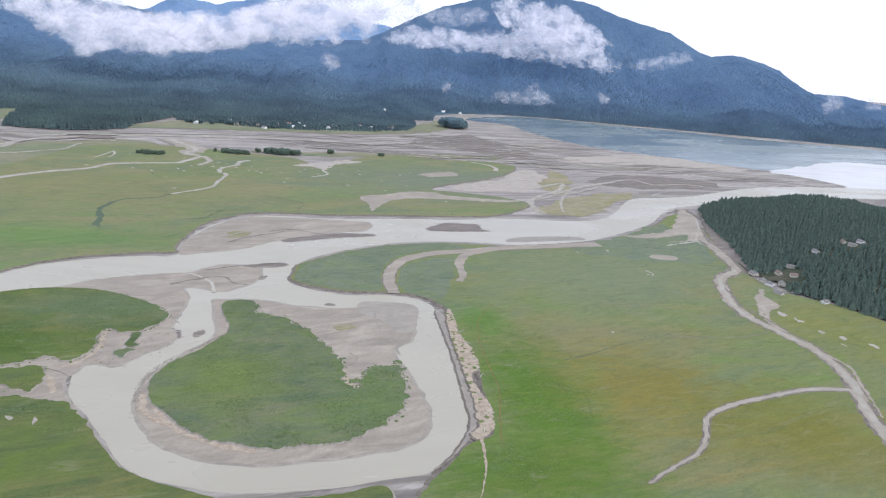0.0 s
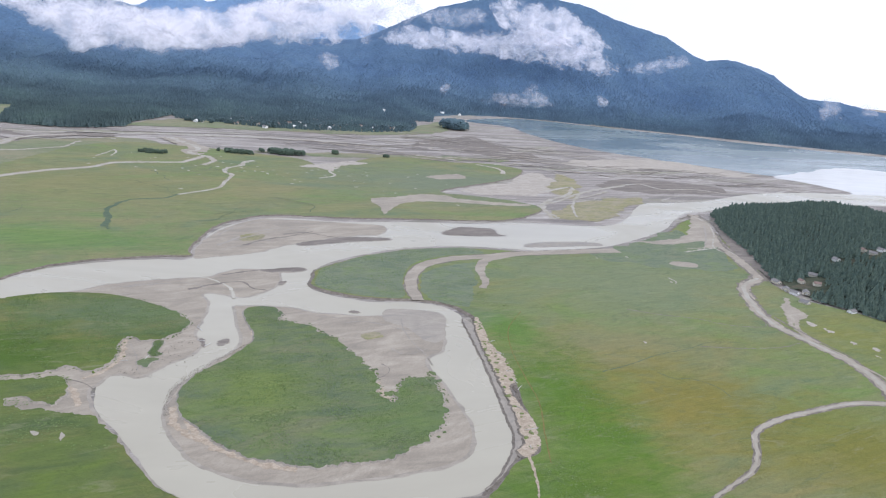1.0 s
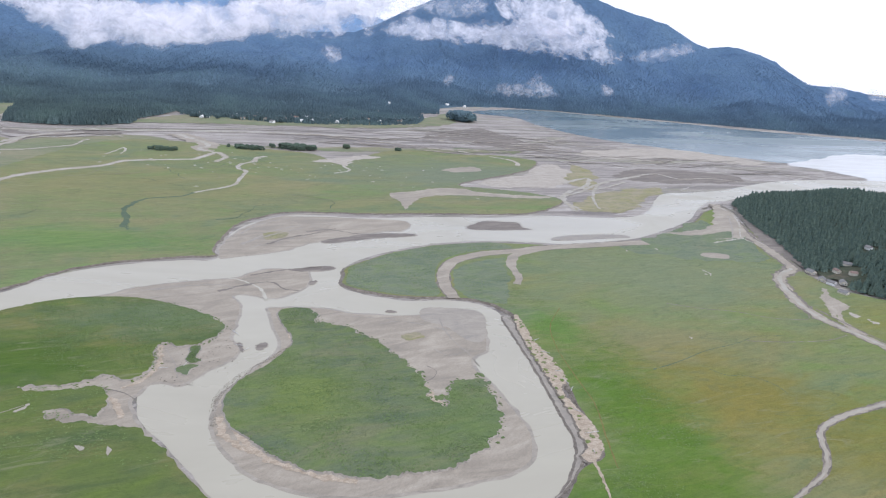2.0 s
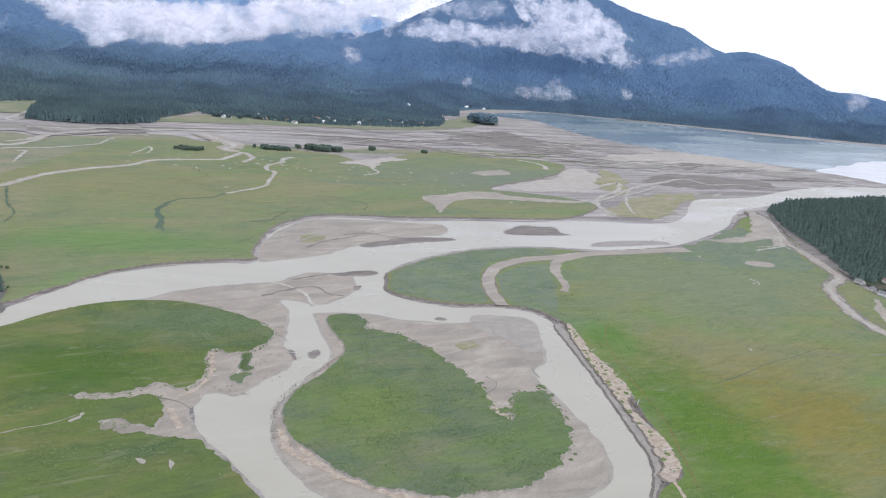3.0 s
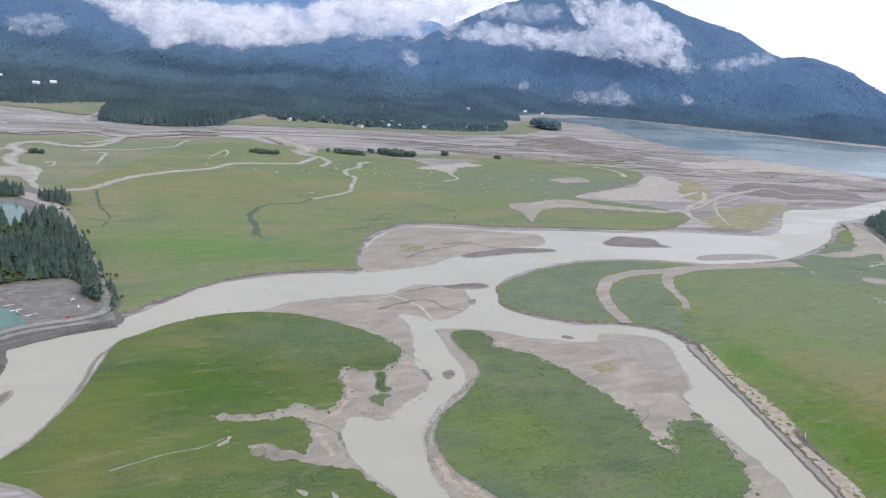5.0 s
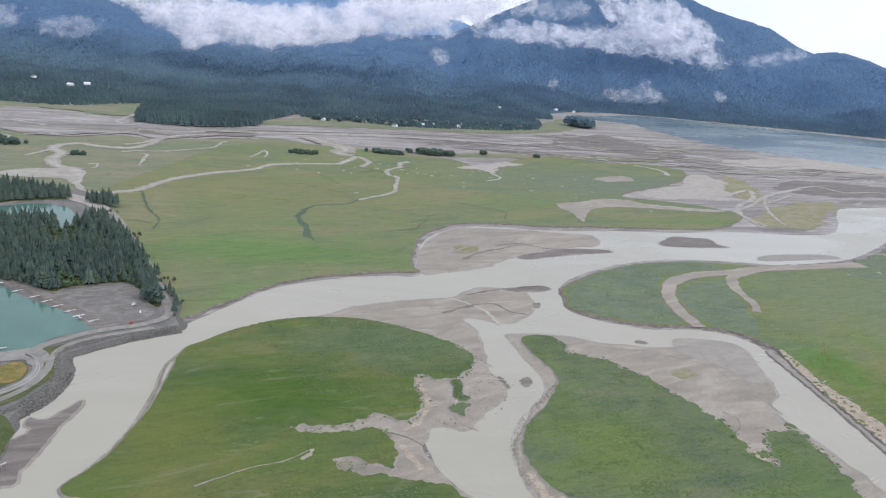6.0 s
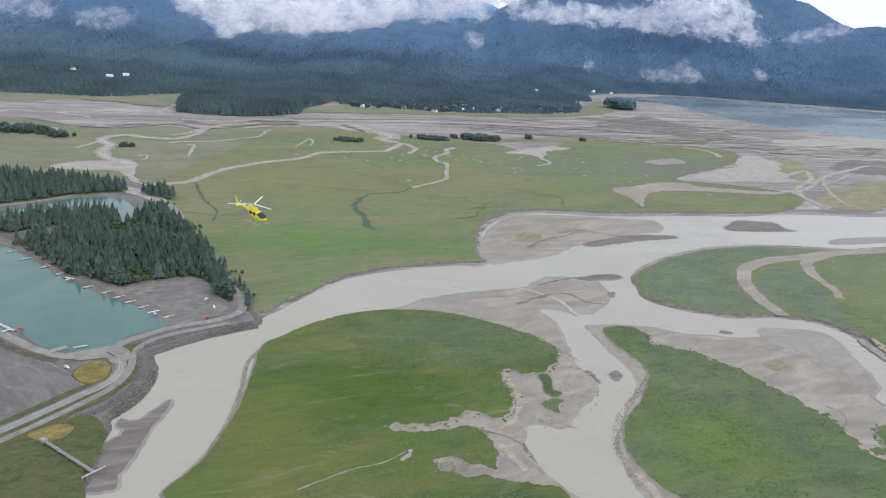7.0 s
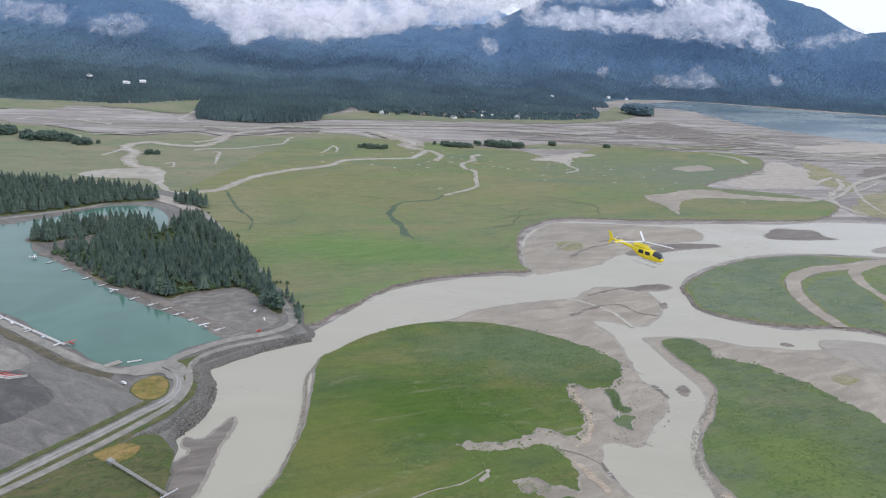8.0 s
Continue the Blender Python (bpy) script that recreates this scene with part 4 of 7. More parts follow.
for k, pts in enumerate(([(-167, 651), (-151, 656), (-139, 663), (-142, 653), (-156, 647)], [(-144, 624), (-139, 627), (-140, 618), (-143, 616)], [(-159, 495), (-155, 499), (-153, 493), (-157, 487), (-159, 489)], [(-172, 494), (-170, 495), (-166, 484), (-167, 483)], [(-78, 572), (-73, 570), (-74, 567), (-80, 568)])):
    sheet("river_bar", pts, 0.36, M_DARKMUD, "small dark scrap of mud at the water's edge", "mudbank", 0.5, M_WETMUD, 0.07, 1.3, 1.6, 0.5, seed=72 + k)
sheet("mud_spit", SPIT, 0.3, M_DARKMUD, "brown mud spit left bare at low water", "mudbank", 1.5, M_WETMUD, 0.07, 0.8, 5, 1.2, seed=11)

# tidal creeks and bare pans on the meadows
Z = 1.16
ribbon("slough_edge", SLOUGH, (18, 11.5), Z - 0.015, M_BANK, "dark eroded edge of the slough", "creek", 4.0, 6, seed=21)
ribbon("slough_edge", SLOUGH_BRANCH, (7.6, 3.2), Z - 0.008, M_BANK, "dark eroded edge of the side creek", "creek", 1.0, 6, seed=22)
ribbon("slough_edge", HORSESHOE, (17, 12), Z - 0.02, M_BANK, "dark eroded edge of the dry channel", "creek", 2.0, 8, seed=23)
ribbon("slough", SLOUGH, (13, 7.5), Z, M_MUD, "grey muddy tidal slough winding through the meadow", "creek", 3.4, 8, seed=1)
ribbon("slough_water", SLOUGH[4:], (4, 5), Z + 0.05, M_CREEK, "shallow pale water in the slough", "creek", 1.0, 14, seed=2)
sheet("sand_patch", [(308, 680), (317, 673), (320, 651), (305, 637), (294, 624), (296, 604), (299, 586), (291, 594), (290, 623), (297, 646)], Z + 0.025, M_MUD, "ragged pale silt beside the slough", "mudflat", size=2.4, reach=5, step=1.5, seed=24)
ribbon("slough_branch", SLOUGH_BRANCH, (5, 2.0), Z + 0.02, M_MUD, "narrow muddy side creek in the meadow", "creek", 1.5, 6, seed=3)
ribbon("slough_branch_water", SLOUGH_BRANCH, (2.6, 0.8), Z + 0.07, M_CREEK, "thin line of water in the side creek", "creek", 0.4, 9, seed=4)
ribbon("horseshoe_channel", HORSESHOE, (15, 10), Z, M_MUD, "dry silted horseshoe channel", "creek", 1.6, 12, seed=5)
ribbon("horseshoe_arm", HORSE_BR, (12, 6), Z + 0.02, M_MUD, "dry silted arm of the horseshoe channel", "creek", 1.5, 9, seed=6)
sheet("mud_pan", [(225, 870), (256, 887), (293, 918), (323, 986), (344, 1035), (358, 1025), (346, 960), (334, 905), (322, 880), (306, 872), (313, 900), (284, 884), (256, 868)], Z + 0.01, M_MUD, "trampled pale mud where the slough begins", "mudflat", size=4, reach=14, seed=7)
sheet("mud_pan", [(235, 786), (246, 798), (266, 796), (264, 782), (246, 779)], Z, M_MUD, "oval bare pan of pale sand", "mudflat", size=1.5, reach=8, seed=8)
for k, (x, y, s) in enumerate([(313, 631, 9), (321, 616, 7), (329, 591, 5), (342, 581, 6), (335, 566, 4), (361, 569, 6), (369, 551, 5), (217, 720, 3), (157, 783, 3), (192, 797, 3), (146, 555, 2)]):
    s *= 0.7
    pts = [(x + s * (1 + 0.4 * math.sin(5 * a + k)) * math.cos(a) * 0.6, y + s * (1 + 0.4 * math.cos(3 * a + k)) * math.sin(a)) for a in [i * math.pi / 4 for i in range(8)]]
    sheet("sand_patch", pts, Z + 0.03 + 0.004 * k, M_SAND, "small pale bare patch in the grass", "mudflat", size=2.0, reach=3, step=1.2, seed=k)

for k, (pts, w, mat) in enumerate([
    ([(322, 700), (312, 672), (306, 644), (296, 622), (292, 600), (300, 574), (308, 556)], 4.5, M_MUD),
    ([(341, 930), (331, 880), (334, 830), (330, 790), (326, 750)], 4, M_DARKMUD),
    ([(318, 770), (300, 742), (286, 712), (284, 676), (279, 640)], 3, M_DARKMUD),
    ([(284, 640), (292, 612), (300, 586), (309, 560), (311, 530)], 2.5, M_BANK),
    ([(308, 545), (316, 520), (309, 492), (304, 470), (296, 440)], 3, M_MUD),
    ([(330, 900), (316, 884), (300, 868), (278, 858)], 4, M_MUD),
]):
    ribbon("slough_strand", pts, (w, w * 0.5), Z + 0.035 + 0.004 * k, mat, "side strand of the muddy slough", "creek", w * 0.45, 5, 1.8, seed=500 + k)

sheet("mud_pan", [(379, 1060), (368, 971), (355, 878), (348, 789), (342, 752), (335, 757), (334, 820), (336, 877), (353, 966)], Z + 0.06, M_DARKMUD, "bare brown earth under the forest edge", "mudflat", size=3, reach=8, step=2, seed=81)
for k, (pts, w, mat) in enumerate([
    ([(345, 1048), (354, 1007), (339, 941), (316, 879), (320, 855)], 3.0, M_CREEK), ([(358, 1053), (360, 987), (344, 914), (334, 847)], 2.5, M_DARKMUD), ([(343, 987), (322, 921), (297, 856)], 2.0, M_WETMUD), ([(320, 1019), (349, 1049), (370, 1064)], 2.5, M_BANK), ([(270, 841), (299, 861), (323, 874), (331, 846)], 3.0, M_CREEK),
]):
    ribbon("slough_strand", pts, (w, w * 0.5), Z + 0.07 + 0.004 * k, mat, "braided strand where the slough begins", "creek", w * 0.6, 5, 1.8, seed=520 + k)

Z = 1.06
ribbon("creek_north", CREEK[:12], (7, 4), Z, M_CREEK, "pale tidal creek winding through the meadow", "creek", 1.6, 14, seed=7)
ribbon("creek_ditch", CREEK[11:], (3, 6), Z + 0.03, M_DITCH, "dark green overgrown ditch", "creek", 2.4, 10, seed=8)
ribbon("creek_west_edge", CREEK_W, (11, 9), Z + 0.005, M_MUD, "narrow silt margin of the marsh creek", "creek", 2.6, 9, seed=29)
ribbon("creek_west", CREEK_W, (6, 5), Z + 0.01, M_CREEK, "pale tidal creek along the marsh", "creek", 2.0, 12, seed=9)
ribbon("creek_lagoon_edge", CREEK_POND, (17, 11), Z + 0.014, M_MUD, "silt margin of the braided creek", "creek", 4, 10, seed=28)
ribbon("creek_lagoon", CREEK_POND, (9, 5), Z + 0.02, M_CREEK, "braided pale tidal creek", "creek", 2.6, 9, seed=10)
ribbon("creek_far", FAR_CREEK, (16, 9), 0.52, M_CREEK, "long pale channel along the far flats", "creek", 4, 40, seed=11)
ribbon("creek_fan_edge", FAN[:6], (40, 26), Z + 0.03, M_MUD, "pale silt fan below the far channel", "creek", 12, 20, seed=27)
ribbon("creek_fan", FAN, (12, 5), Z + 0.04, M_CREEK, "pale creek spreading from the far channel", "creek", 4.0, 10, seed=12)
sheet("lagoon", PAN_POND, Z + 0.05, M_CREEK, "shallow pale lagoon", "water", size=3, reach=18, seed=12)
sheet("inner_mud", [(-94, 972), (-65, 994), (-40, 1020), (-4, 1033), (25, 1019), (71, 1019), (112, 1024), (107, 1011), (65, 1000), (12, 994), (-37, 977), (-59, 948), (-73, 894), (-78, 926), (-87, 944)], Z + 0.01, M_MUD, "silted inlet cutting into the meadow", "mudflat", size=3, reach=12, step=2.5, seed=13)
sheet("inner_mud", [(-23, 1165), (24, 1204), (35, 1179), (8, 1153), (-18, 1150)], Z + 0.02, M_MUD, "bare silt pan in the meadow", "mudflat", size=5, reach=14, step=3, seed=14)
ribbon("inner_mud", [(60, 1317), (90, 1299), (101, 1275), (100, 1247)], (5, 8), Z + 0.03, M_SAND, "curled pale creek bed in the meadow", "mudflat", 1.5, 12, seed=19)
sheet("inner_mud", [(-215, 1150), (-182, 1190), (-147, 1232), (-120, 1224), (-155, 1186), (-165, 1135), (-181, 1148)], Z + 0.02, M_SAND, "pale silt wedge at the meadow's edge", "mudflat", size=6, reach=14, step=3, seed=24)
ribbon("creek_meadow", [(-158, 1168), (-168, 1133), (-156, 1102), (-174, 1073)], (6, 3), Z, M_CREEK, "short pale creek in the meadow", "creek", 1.2, 9, seed=15)
ribbon("creek_ditch", [(-559, 840), (-543, 803), (-530, 757), (-502, 710), (-500, 678)], (4, 7), Z + 0.03, M_DITCH, "dark green overgrown ditch", "creek", 2.2, 12, seed=16)

# far tidal flats
FLATS_NEAR = [
    ("sand_flat", [(24, 1085), (47, 1118), (90, 1164), (126, 1253), (166, 1287), (184, 1238), (172, 1161), (134, 1100), (82, 1073), (40, 1068)], M_SAND, 0.16, "broad pale sand flat"),
    ("algae_flat", [(138, 977), (177, 1050), (236, 1118), (304, 1155), (285, 1106), (250, 1048), (221, 989), (177, 956)], M_ALGAE, 0.24, "yellow-green algae on the mudflat"),
    ("algae_flat", [(164, 1172), (197, 1287), (217, 1259), (212, 1170), (179, 1093)], M_ALGAE, 0.26, "yellow-green algae on the mudflat"),
    ("dark_flat", [(251, 1227), (315, 1313), (411, 1329), (488, 1306), (459, 1248), (372, 1212), (295, 1195)], M_DARKMUD, 0.18, "dark brown mussel beds on the flats"),
    ("dark_flat", [(67, 1690), (125, 1578), (181, 1489), (160, 1429), (88, 1438), (23, 1485), (-47, 1482), (-32, 1563)], M_DARKMUD, 0.14, "dark brown mud streak on the flats"),
]
FLATS_FAR = [
    ("dark_flat", [(-718, 1262), (-690, 1234), (-655, 1212), (-622, 1212), (-609, 1250), (-571, 1270), (-534, 1277), (-534, 1258), (-580, 1240), (-610, 1195), (-660, 1192), (-700, 1215)], M_DARKMUD, 1.0, "dark mud bank along the far channel"),
    ("far_meadow", [(-1550, 1053), (-1031, 1262), (-960, 1345), (-903, 1362), (-861, 1356), (-799, 1345), (-770, 1385), (-790, 1500), (-830, 1560), (-912, 1420), (-1334, 1320), (-1766, 1218)], M_GRASS_FAR, 0.95, "pale green marsh at the foot of the forest"),
    ("far_meadow", [(-570, 1400), (-469, 1440), (-327, 1490), (-147, 1560), (-20, 1680), (23, 1780), (10, 1930), (-57, 1782), (-200, 1640), (-479, 1581)], M_GRASS_FAR, 0.5, "pale grass strip before the far houses"),
]
FLATS_SHORE = [
    ("far_meadow", [(-298, 1249), (-178, 1304), (-58, 1350), (40, 1390), (120, 1400), (80, 1363), (-58, 1320), (-178, 1264)], M_GRASS_FAR, 0.3, "thin pale grass on the flats"),
    ("sand_flat", [(228, 1437), (345, 1541), (471, 1594), (547, 1551), (623, 1488), (547, 1452), (412, 1458), (296, 1404)], M_SAND, 0.12, "pale sand at the water's edge"),
    ("mud_flat", [(-1031, 1257), (-960, 1340), (-903, 1359), (-861, 1352), (-799, 1341), (-753, 1322), (-726, 1275), (-674, 1256), (-612, 1251), (-643, 1167), (-698, 1184), (-753, 1140), (-798, 1118), (-859, 1142), (-963, 1152)], M_FLAT, 0.93, "streaked grey silt flat in the marsh"),
]
for k, (name, pts, mat, z, label) in enumerate(FLATS_NEAR + FLATS_FAR + FLATS_SHORE):
    sheet(name, pts, z, mat, label, "mudflat" if "meadow" not in name else "meadow", size=12, reach=40, step=5, seed=20 + k)
BRAIDS = [
    ([(152, 1131), (199, 1185), (186, 1126), (147, 1063), (134, 1014), (137, 950)], 8, M_CREEK), ([(295, 1241), (239, 1181), (199, 1130), (162, 1068), (130, 1022), (145, 960)], 8, M_CREEK),
    ([(210, 1150), (190, 1090), (176, 1030), (172, 975)], 5, M_CREEK), ([(256, 1177), (212, 1119), (177, 1080)], 5, M_CREEK),
    ([(295, 1245), (334, 1273), (363, 1242), (421, 1269), (469, 1258)], 6, M_CREEK), ([(343, 1399), (375, 1425), (400, 1440)], 10, M_DARKMUD),
    ([(90, 1323), (149, 1360), (180, 1330), (210, 1290)], 5, M_CREEK), ([(-324, 1378), (-233, 1411), (-133, 1425), (-30, 1440), (90, 1450)], 9, M_DARKMUD),
    ([(-17, 1640), (68, 1620), (152, 1590), (211, 1515)], 10, M_DARKMUD), ([(-560, 1320), (-420, 1385), (-300, 1440), (-180, 1470)], 8, M_DARKMUD),
]
CREEKS_WEST = [
    ([(-1150, 1080), (-972, 1165), (-946, 1205), (-911, 1205), (-879, 1209), (-819, 1192)], 9), ([(-772, 1380), (-763, 1323), (-760, 1289), (-742, 1271)], 8),
    ([(-802, 1104), (-782, 1119), (-746, 1126), (-721, 1160), (-698, 1194)], 7), ([(-722, 972), (-719, 1000), (-718, 1017)], 6),
    ([(-615, 1037), (-607, 1041), (-596, 1005), (-587, 972)], 5), ([(-640, 1043), (-626, 1058), (-595, 1076), (-569, 1110), (-553, 1136), (-556, 1175), (-554, 1192)], 6),
]
CREEKS_INNER = [
    ([(-660, 1097), (-652, 1110), (-645, 1129), (-642, 1166)], 9), ([(-488, 1088), (-486, 1115), (-486, 1148)], 3.5), ([(-486, 1148), (-475, 1124), (-473, 1098)], 3.5),
    ([(-637, 952), (-632, 961), (-624, 946), (-624, 933)], 4), ([(-826, 1077), (-811, 1085), (-799, 1056), (-790, 1060)], 6), ([(-900, 1300), (-840, 1320), (-790, 1310), (-740, 1290)], 6),
    ([(-640, 1180), (-600, 1190), (-560, 1230), (-520, 1240)], 7), ([(-700, 1230), (-640, 1240), (-600, 1275), (-540, 1298)], 10),
]
for k, (pts, w, mat) in enumerate(BRAIDS):
    ribbon("flat_creek", pts, (w, w * 0.6), 0.40 + 0.006 * k, mat, "winding gutter on the tidal flats", "creek", w * 0.4, 12, seed=60 + k)
for k, (pts, w) in enumerate(CREEKS_WEST + CREEKS_INNER):
    ribbon("flat_creek", pts, (w, w * 0.7), 1.12 + 0.006 * k, M_CREEK, "winding pale creek in the western marsh", "creek", w * 0.45, 9, seed=90 + k)
runs = random.Random(77)
for k in range(150):
    x, y = runs.uniform(-300, 620), runs.uniform(1330, 1700)
    if y > 1500 + 0.3 * (620 - x) * 0.9 or y < 1180 + 0.25 * x or (x > 330 and y > 1480):
        continue
    a, pts = runs.uniform(0.1, 0.6), []
    for q in range(5):
        pts.append((x, y))
        a += runs.uniform(-0.45, 0.4)
        x, y = x + 30 * math.cos(a), y + 22 * math.sin(a)
    if inside(pts[0], SEA) or inside(pts[-1], SEA):
        continue
    mat = runs.choice((M_CREEK, M_DARKMUD, M_DARKMUD, M_SAND, M_MUD))
    w = runs.uniform(2, 6) * (1.6 if mat in (M_SAND, M_MUD) else 1)
    ribbon("runnel", pts, (w, w * 0.3), 0.47 + 0.002 * k, mat, "short runnel on the tidal flats", "creek", w * 0.6, 12, seed=100 + k)

# fine ditches, trails and pools on the meadows
DITCHES_EAST = [
    ([(150, 628), (178, 621), (207, 619), (229, 610), (250, 610), (264, 613), (270, 624), (274, 628)], 1.3, 1.2, M_DARKMUD), ([(189, 556), (222, 559), (257, 568), (280, 582)], 1.4, 1.2, M_DARKMUD), ([(100, 494), (123, 510), (148, 531), (179, 550), (200, 566), (228, 572)], 0.8, 1.2, M_DITCH),
    ([(140, 500), (150, 492), (160, 494), (171, 489), (178, 480), (180, 470)], 0.7, 1.2, M_DITCH), ([(-299, 364), (-293, 370), (-281, 381), (-268, 389), (-260, 399)], 0.9, 1.1, M_MUD), 
]
DITCHES_WEST = [
    ([(-358, 842), (-357, 798), (-342, 763), (-329, 731)], 4, 1.13, M_DITCH),
    ([(-529, 847), (-497, 786), (-473, 753), (-464, 718)], 3, 1.13, M_DITCH), ([(218, 733), (222, 722), (219, 714)], 1.6, 1.2, M_CREEK),
]
for k, (pts, w, z, mat) in enumerate(DITCHES_EAST + DITCHES_WEST):
    ribbon("meadow_ditch", pts, (w, w * 0.5), z + 0.003 * k, mat, "thin ditch or trail across the meadow", "creek", w * 0.6, 4, 1.2, seed=200 + k)

r = random.Random(91)
for k in range(40):
    x, y, a, pts = r.uniform(-520, 60), r.uniform(720, 1120), r.uniform(-0.3, 1.3), []
    for q in range(r.randrange(5, 10)):
        pts.append((x, y))
        a += r.uniform(-0.8, 0.8)
        x, y = x + 13 * math.cos(a), y + 13 * math.sin(a)
    if all(inside(p, NORTH_MEADOW) for p in pts):
        w = r.uniform(0.5, 1.2)
        ribbon("meadow_ditch", pts, (w, w * 0.4), 1.14 + 0.003 * k, M_DITCH if k % 4 else M_DARKMUD, "thin winding ditch in the meadow", "creek", w * 0.4, 6, 2, seed=400 + k)
spots = [(r.gauss(-260, 130), r.gauss(1085, 55), r.uniform(0.6, 2.2)) for _ in range(70)]
blobs("meadow_pools", [p for p in spots if inside(p, NORTH_MEADOW)], 1.09, 0.02, M_CREEK, "scattered small pale pools in the far meadow", "water", 7)

sheet("meadow_pool", [(-262, 392), (-260, 396), (-259, 400), (-257, 399), (-258, 395), (-260, 391)], 1.13, M_CREEK, "small pale pool in the meadow", "water", size=1.0, reach=3, step=0.6, seed=25)

for k, pts in enumerate(([(-219, 364), (-214, 363), (-214, 360), (-217, 361)], [(-204, 365), (-201, 362), (-201, 357), (-203, 361)])):
    sheet("meadow_pool", pts, 1.13, M_CREEK, "small pale pool in the meadow", "water", size=0.5, reach=3, step=0.6, seed=26 + k)

# ---------------------------------------------------------------- mountains
FOOT = [(-4200, 850), (-1348, 1303), (-1095, 1354), (-924, 1445), (-794, 1630), (-556, 1650), (-484, 1640), (-300, 1740), (-68, 1960), (60, 2120), (198, 2188), (442, 2196), (678, 2172), (992, 2150), (1254, 2135), (1713, 2040), (2600, 1960), (4200, 1800)]
RIDGE = [(-4200, 120), (-2300, 120), (-2141, 130), (-2006, 166), (-1838, 219), (-1500, 225), (-1350, 215), (-1000, 165), (-684, 144), (-521, 139), (-336, 152), (-224, 206), (-101, 269), (-14, 312), (133, 350), (244, 385), (427, 392), (567, 375), (737, 323), (833, 302), (929, 283), (1057, 220), (1111, 208), (1198, 220), (1271, 210), (1396, 175), (1481, 113), (1558, 89), (1701, 91), (1870, 68), (2400, 55), (4200, 55)]


def mountain_height(x, y):
    foot, top = lerp_line(x, FOOT), lerp_line(x, RIDGE)
    t = (y - foot) / (3250 - foot)
    if t <= 0:
        return -2.0
    q = Vector((x / 420, y / 420, 3.0))
    crag = noise.noise(q) + 0.5 * noise.noise(q * 2.3) + 0.25 * noise.noise(q * 5.1)
    rib = abs(noise.noise(Vector((x / 170, y / 900, 9.0)))) + 0.45 * abs(noise.noise(Vector((x / 60, y / 420, 4.0))))
    up = min(t, 1.0)
    west = min(1.0, max(0.0, (100 - x) / 700))
    shape = up ** 1.45 * (1 - 0.25 * west) + 0.25 * west * min(1, up * 2.2)
    spur = 42 * math.exp(-(((x - 1230 + 260 * (1 - up)) / 150) ** 2)) - 34 * math.exp(-(((x - 960 + 330 * (1 - up)) / 100) ** 2))
    crest = 5 * noise.noise(Vector((x / 45, 0, 7.0))) + 2.5 * noise.noise(Vector((x / 18, y / 40, 2.0)))
    return (top + crest) * shape * (1 - max(0, t - 1) * 0.8) + spur * math.sin(up * math.pi) + (crag * 24 - rib * 34 + 6) * math.sin(min(1.0, up) * math.pi) ** 0.8 + crag * 5 * up


def height_sheet(name, xs, ys, height, mat, label, category):
    vs = [(x, y, height(x, y)) for y in ys for x in xs]
    fs, n = [], len(xs)
    for j in range(len(ys) - 1):
        for i in range(n - 1):
            a = j * n + i
            fs += [(a, a + 1, a + n + 1), (a, a + n + 1, a + n)]
    return tagged(new(name, array_mesh(name, vs, fs, mat, True)), label, category, kind="structure")


height_sheet("mountain", [-3600 + 17 * i for i in range(395)], [1000 + 24 * j for j in range(112)], mountain_height, M_SLOPE, "dark spruce-covered mountainside under low cloud, with haze-blue in its colour", "mountain")


def range_height(x, y):
    t = 1 - abs(y - 4350) / 350
    peak = lerp_line(x, [(-3200, 100), (-2200, 150), (-1900, 190), (-1700, 185), (-1445, 275), (-1250, 250), (-950, 330), (-600, 280), (-200, 180), (400, 60)])
    return peak * t ** 0.8 * (1 + 0.12 * noise.noise(Vector((x / 120, y / 120, 1)))) if t > 0 else -5


height_sheet("far_range", [-3200 + 30 * i for i in range(120)], [4000 + 35 * j for j in range(14)], range_height, M_RANGE, "far mountain range, pale blue with painted haze", "mountain")


# ---------------------------------------------------------------- trees
def conifer_arrays(rng, tiers=7, seg=9, slim=0.2):
    """Crown of drooping, ragged branch tiers, one metre high."""
    vs, fs = [], []
    for k in range(tiers):
        z0 = 0.10 + 0.80 * k / tiers
        r = slim * (1 - k / tiers) ** 0.85 * rng.uniform(0.85, 1.15) + 0.015
        top = min(1.0, z0 + 1.9 * 0.9 / tiers)
        apex = len(vs)
        vs.append((rng.uniform(-0.01, 0.01), rng.uniform(-0.01, 0.01), top))
        turn = rng.uniform(0, 6.28)
        for i in range(seg * 2):
            a = turn + math.pi * i / seg
            rr = r * (rng.uniform(0.85, 1.25) if i % 2 == 0 else rng.uniform(0.4, 0.62))
            vs.append((rr * math.cos(a), rr * math.sin(a), z0 + rng.uniform(-0.03, 0.02) + (0.035 if i % 2 else 0)))
        for i in range(seg * 2):
            fs.append((apex, apex + 1 + i, apex + 1 + (i + 1) % (seg * 2)))
    return np.array(vs), np.array(fs)


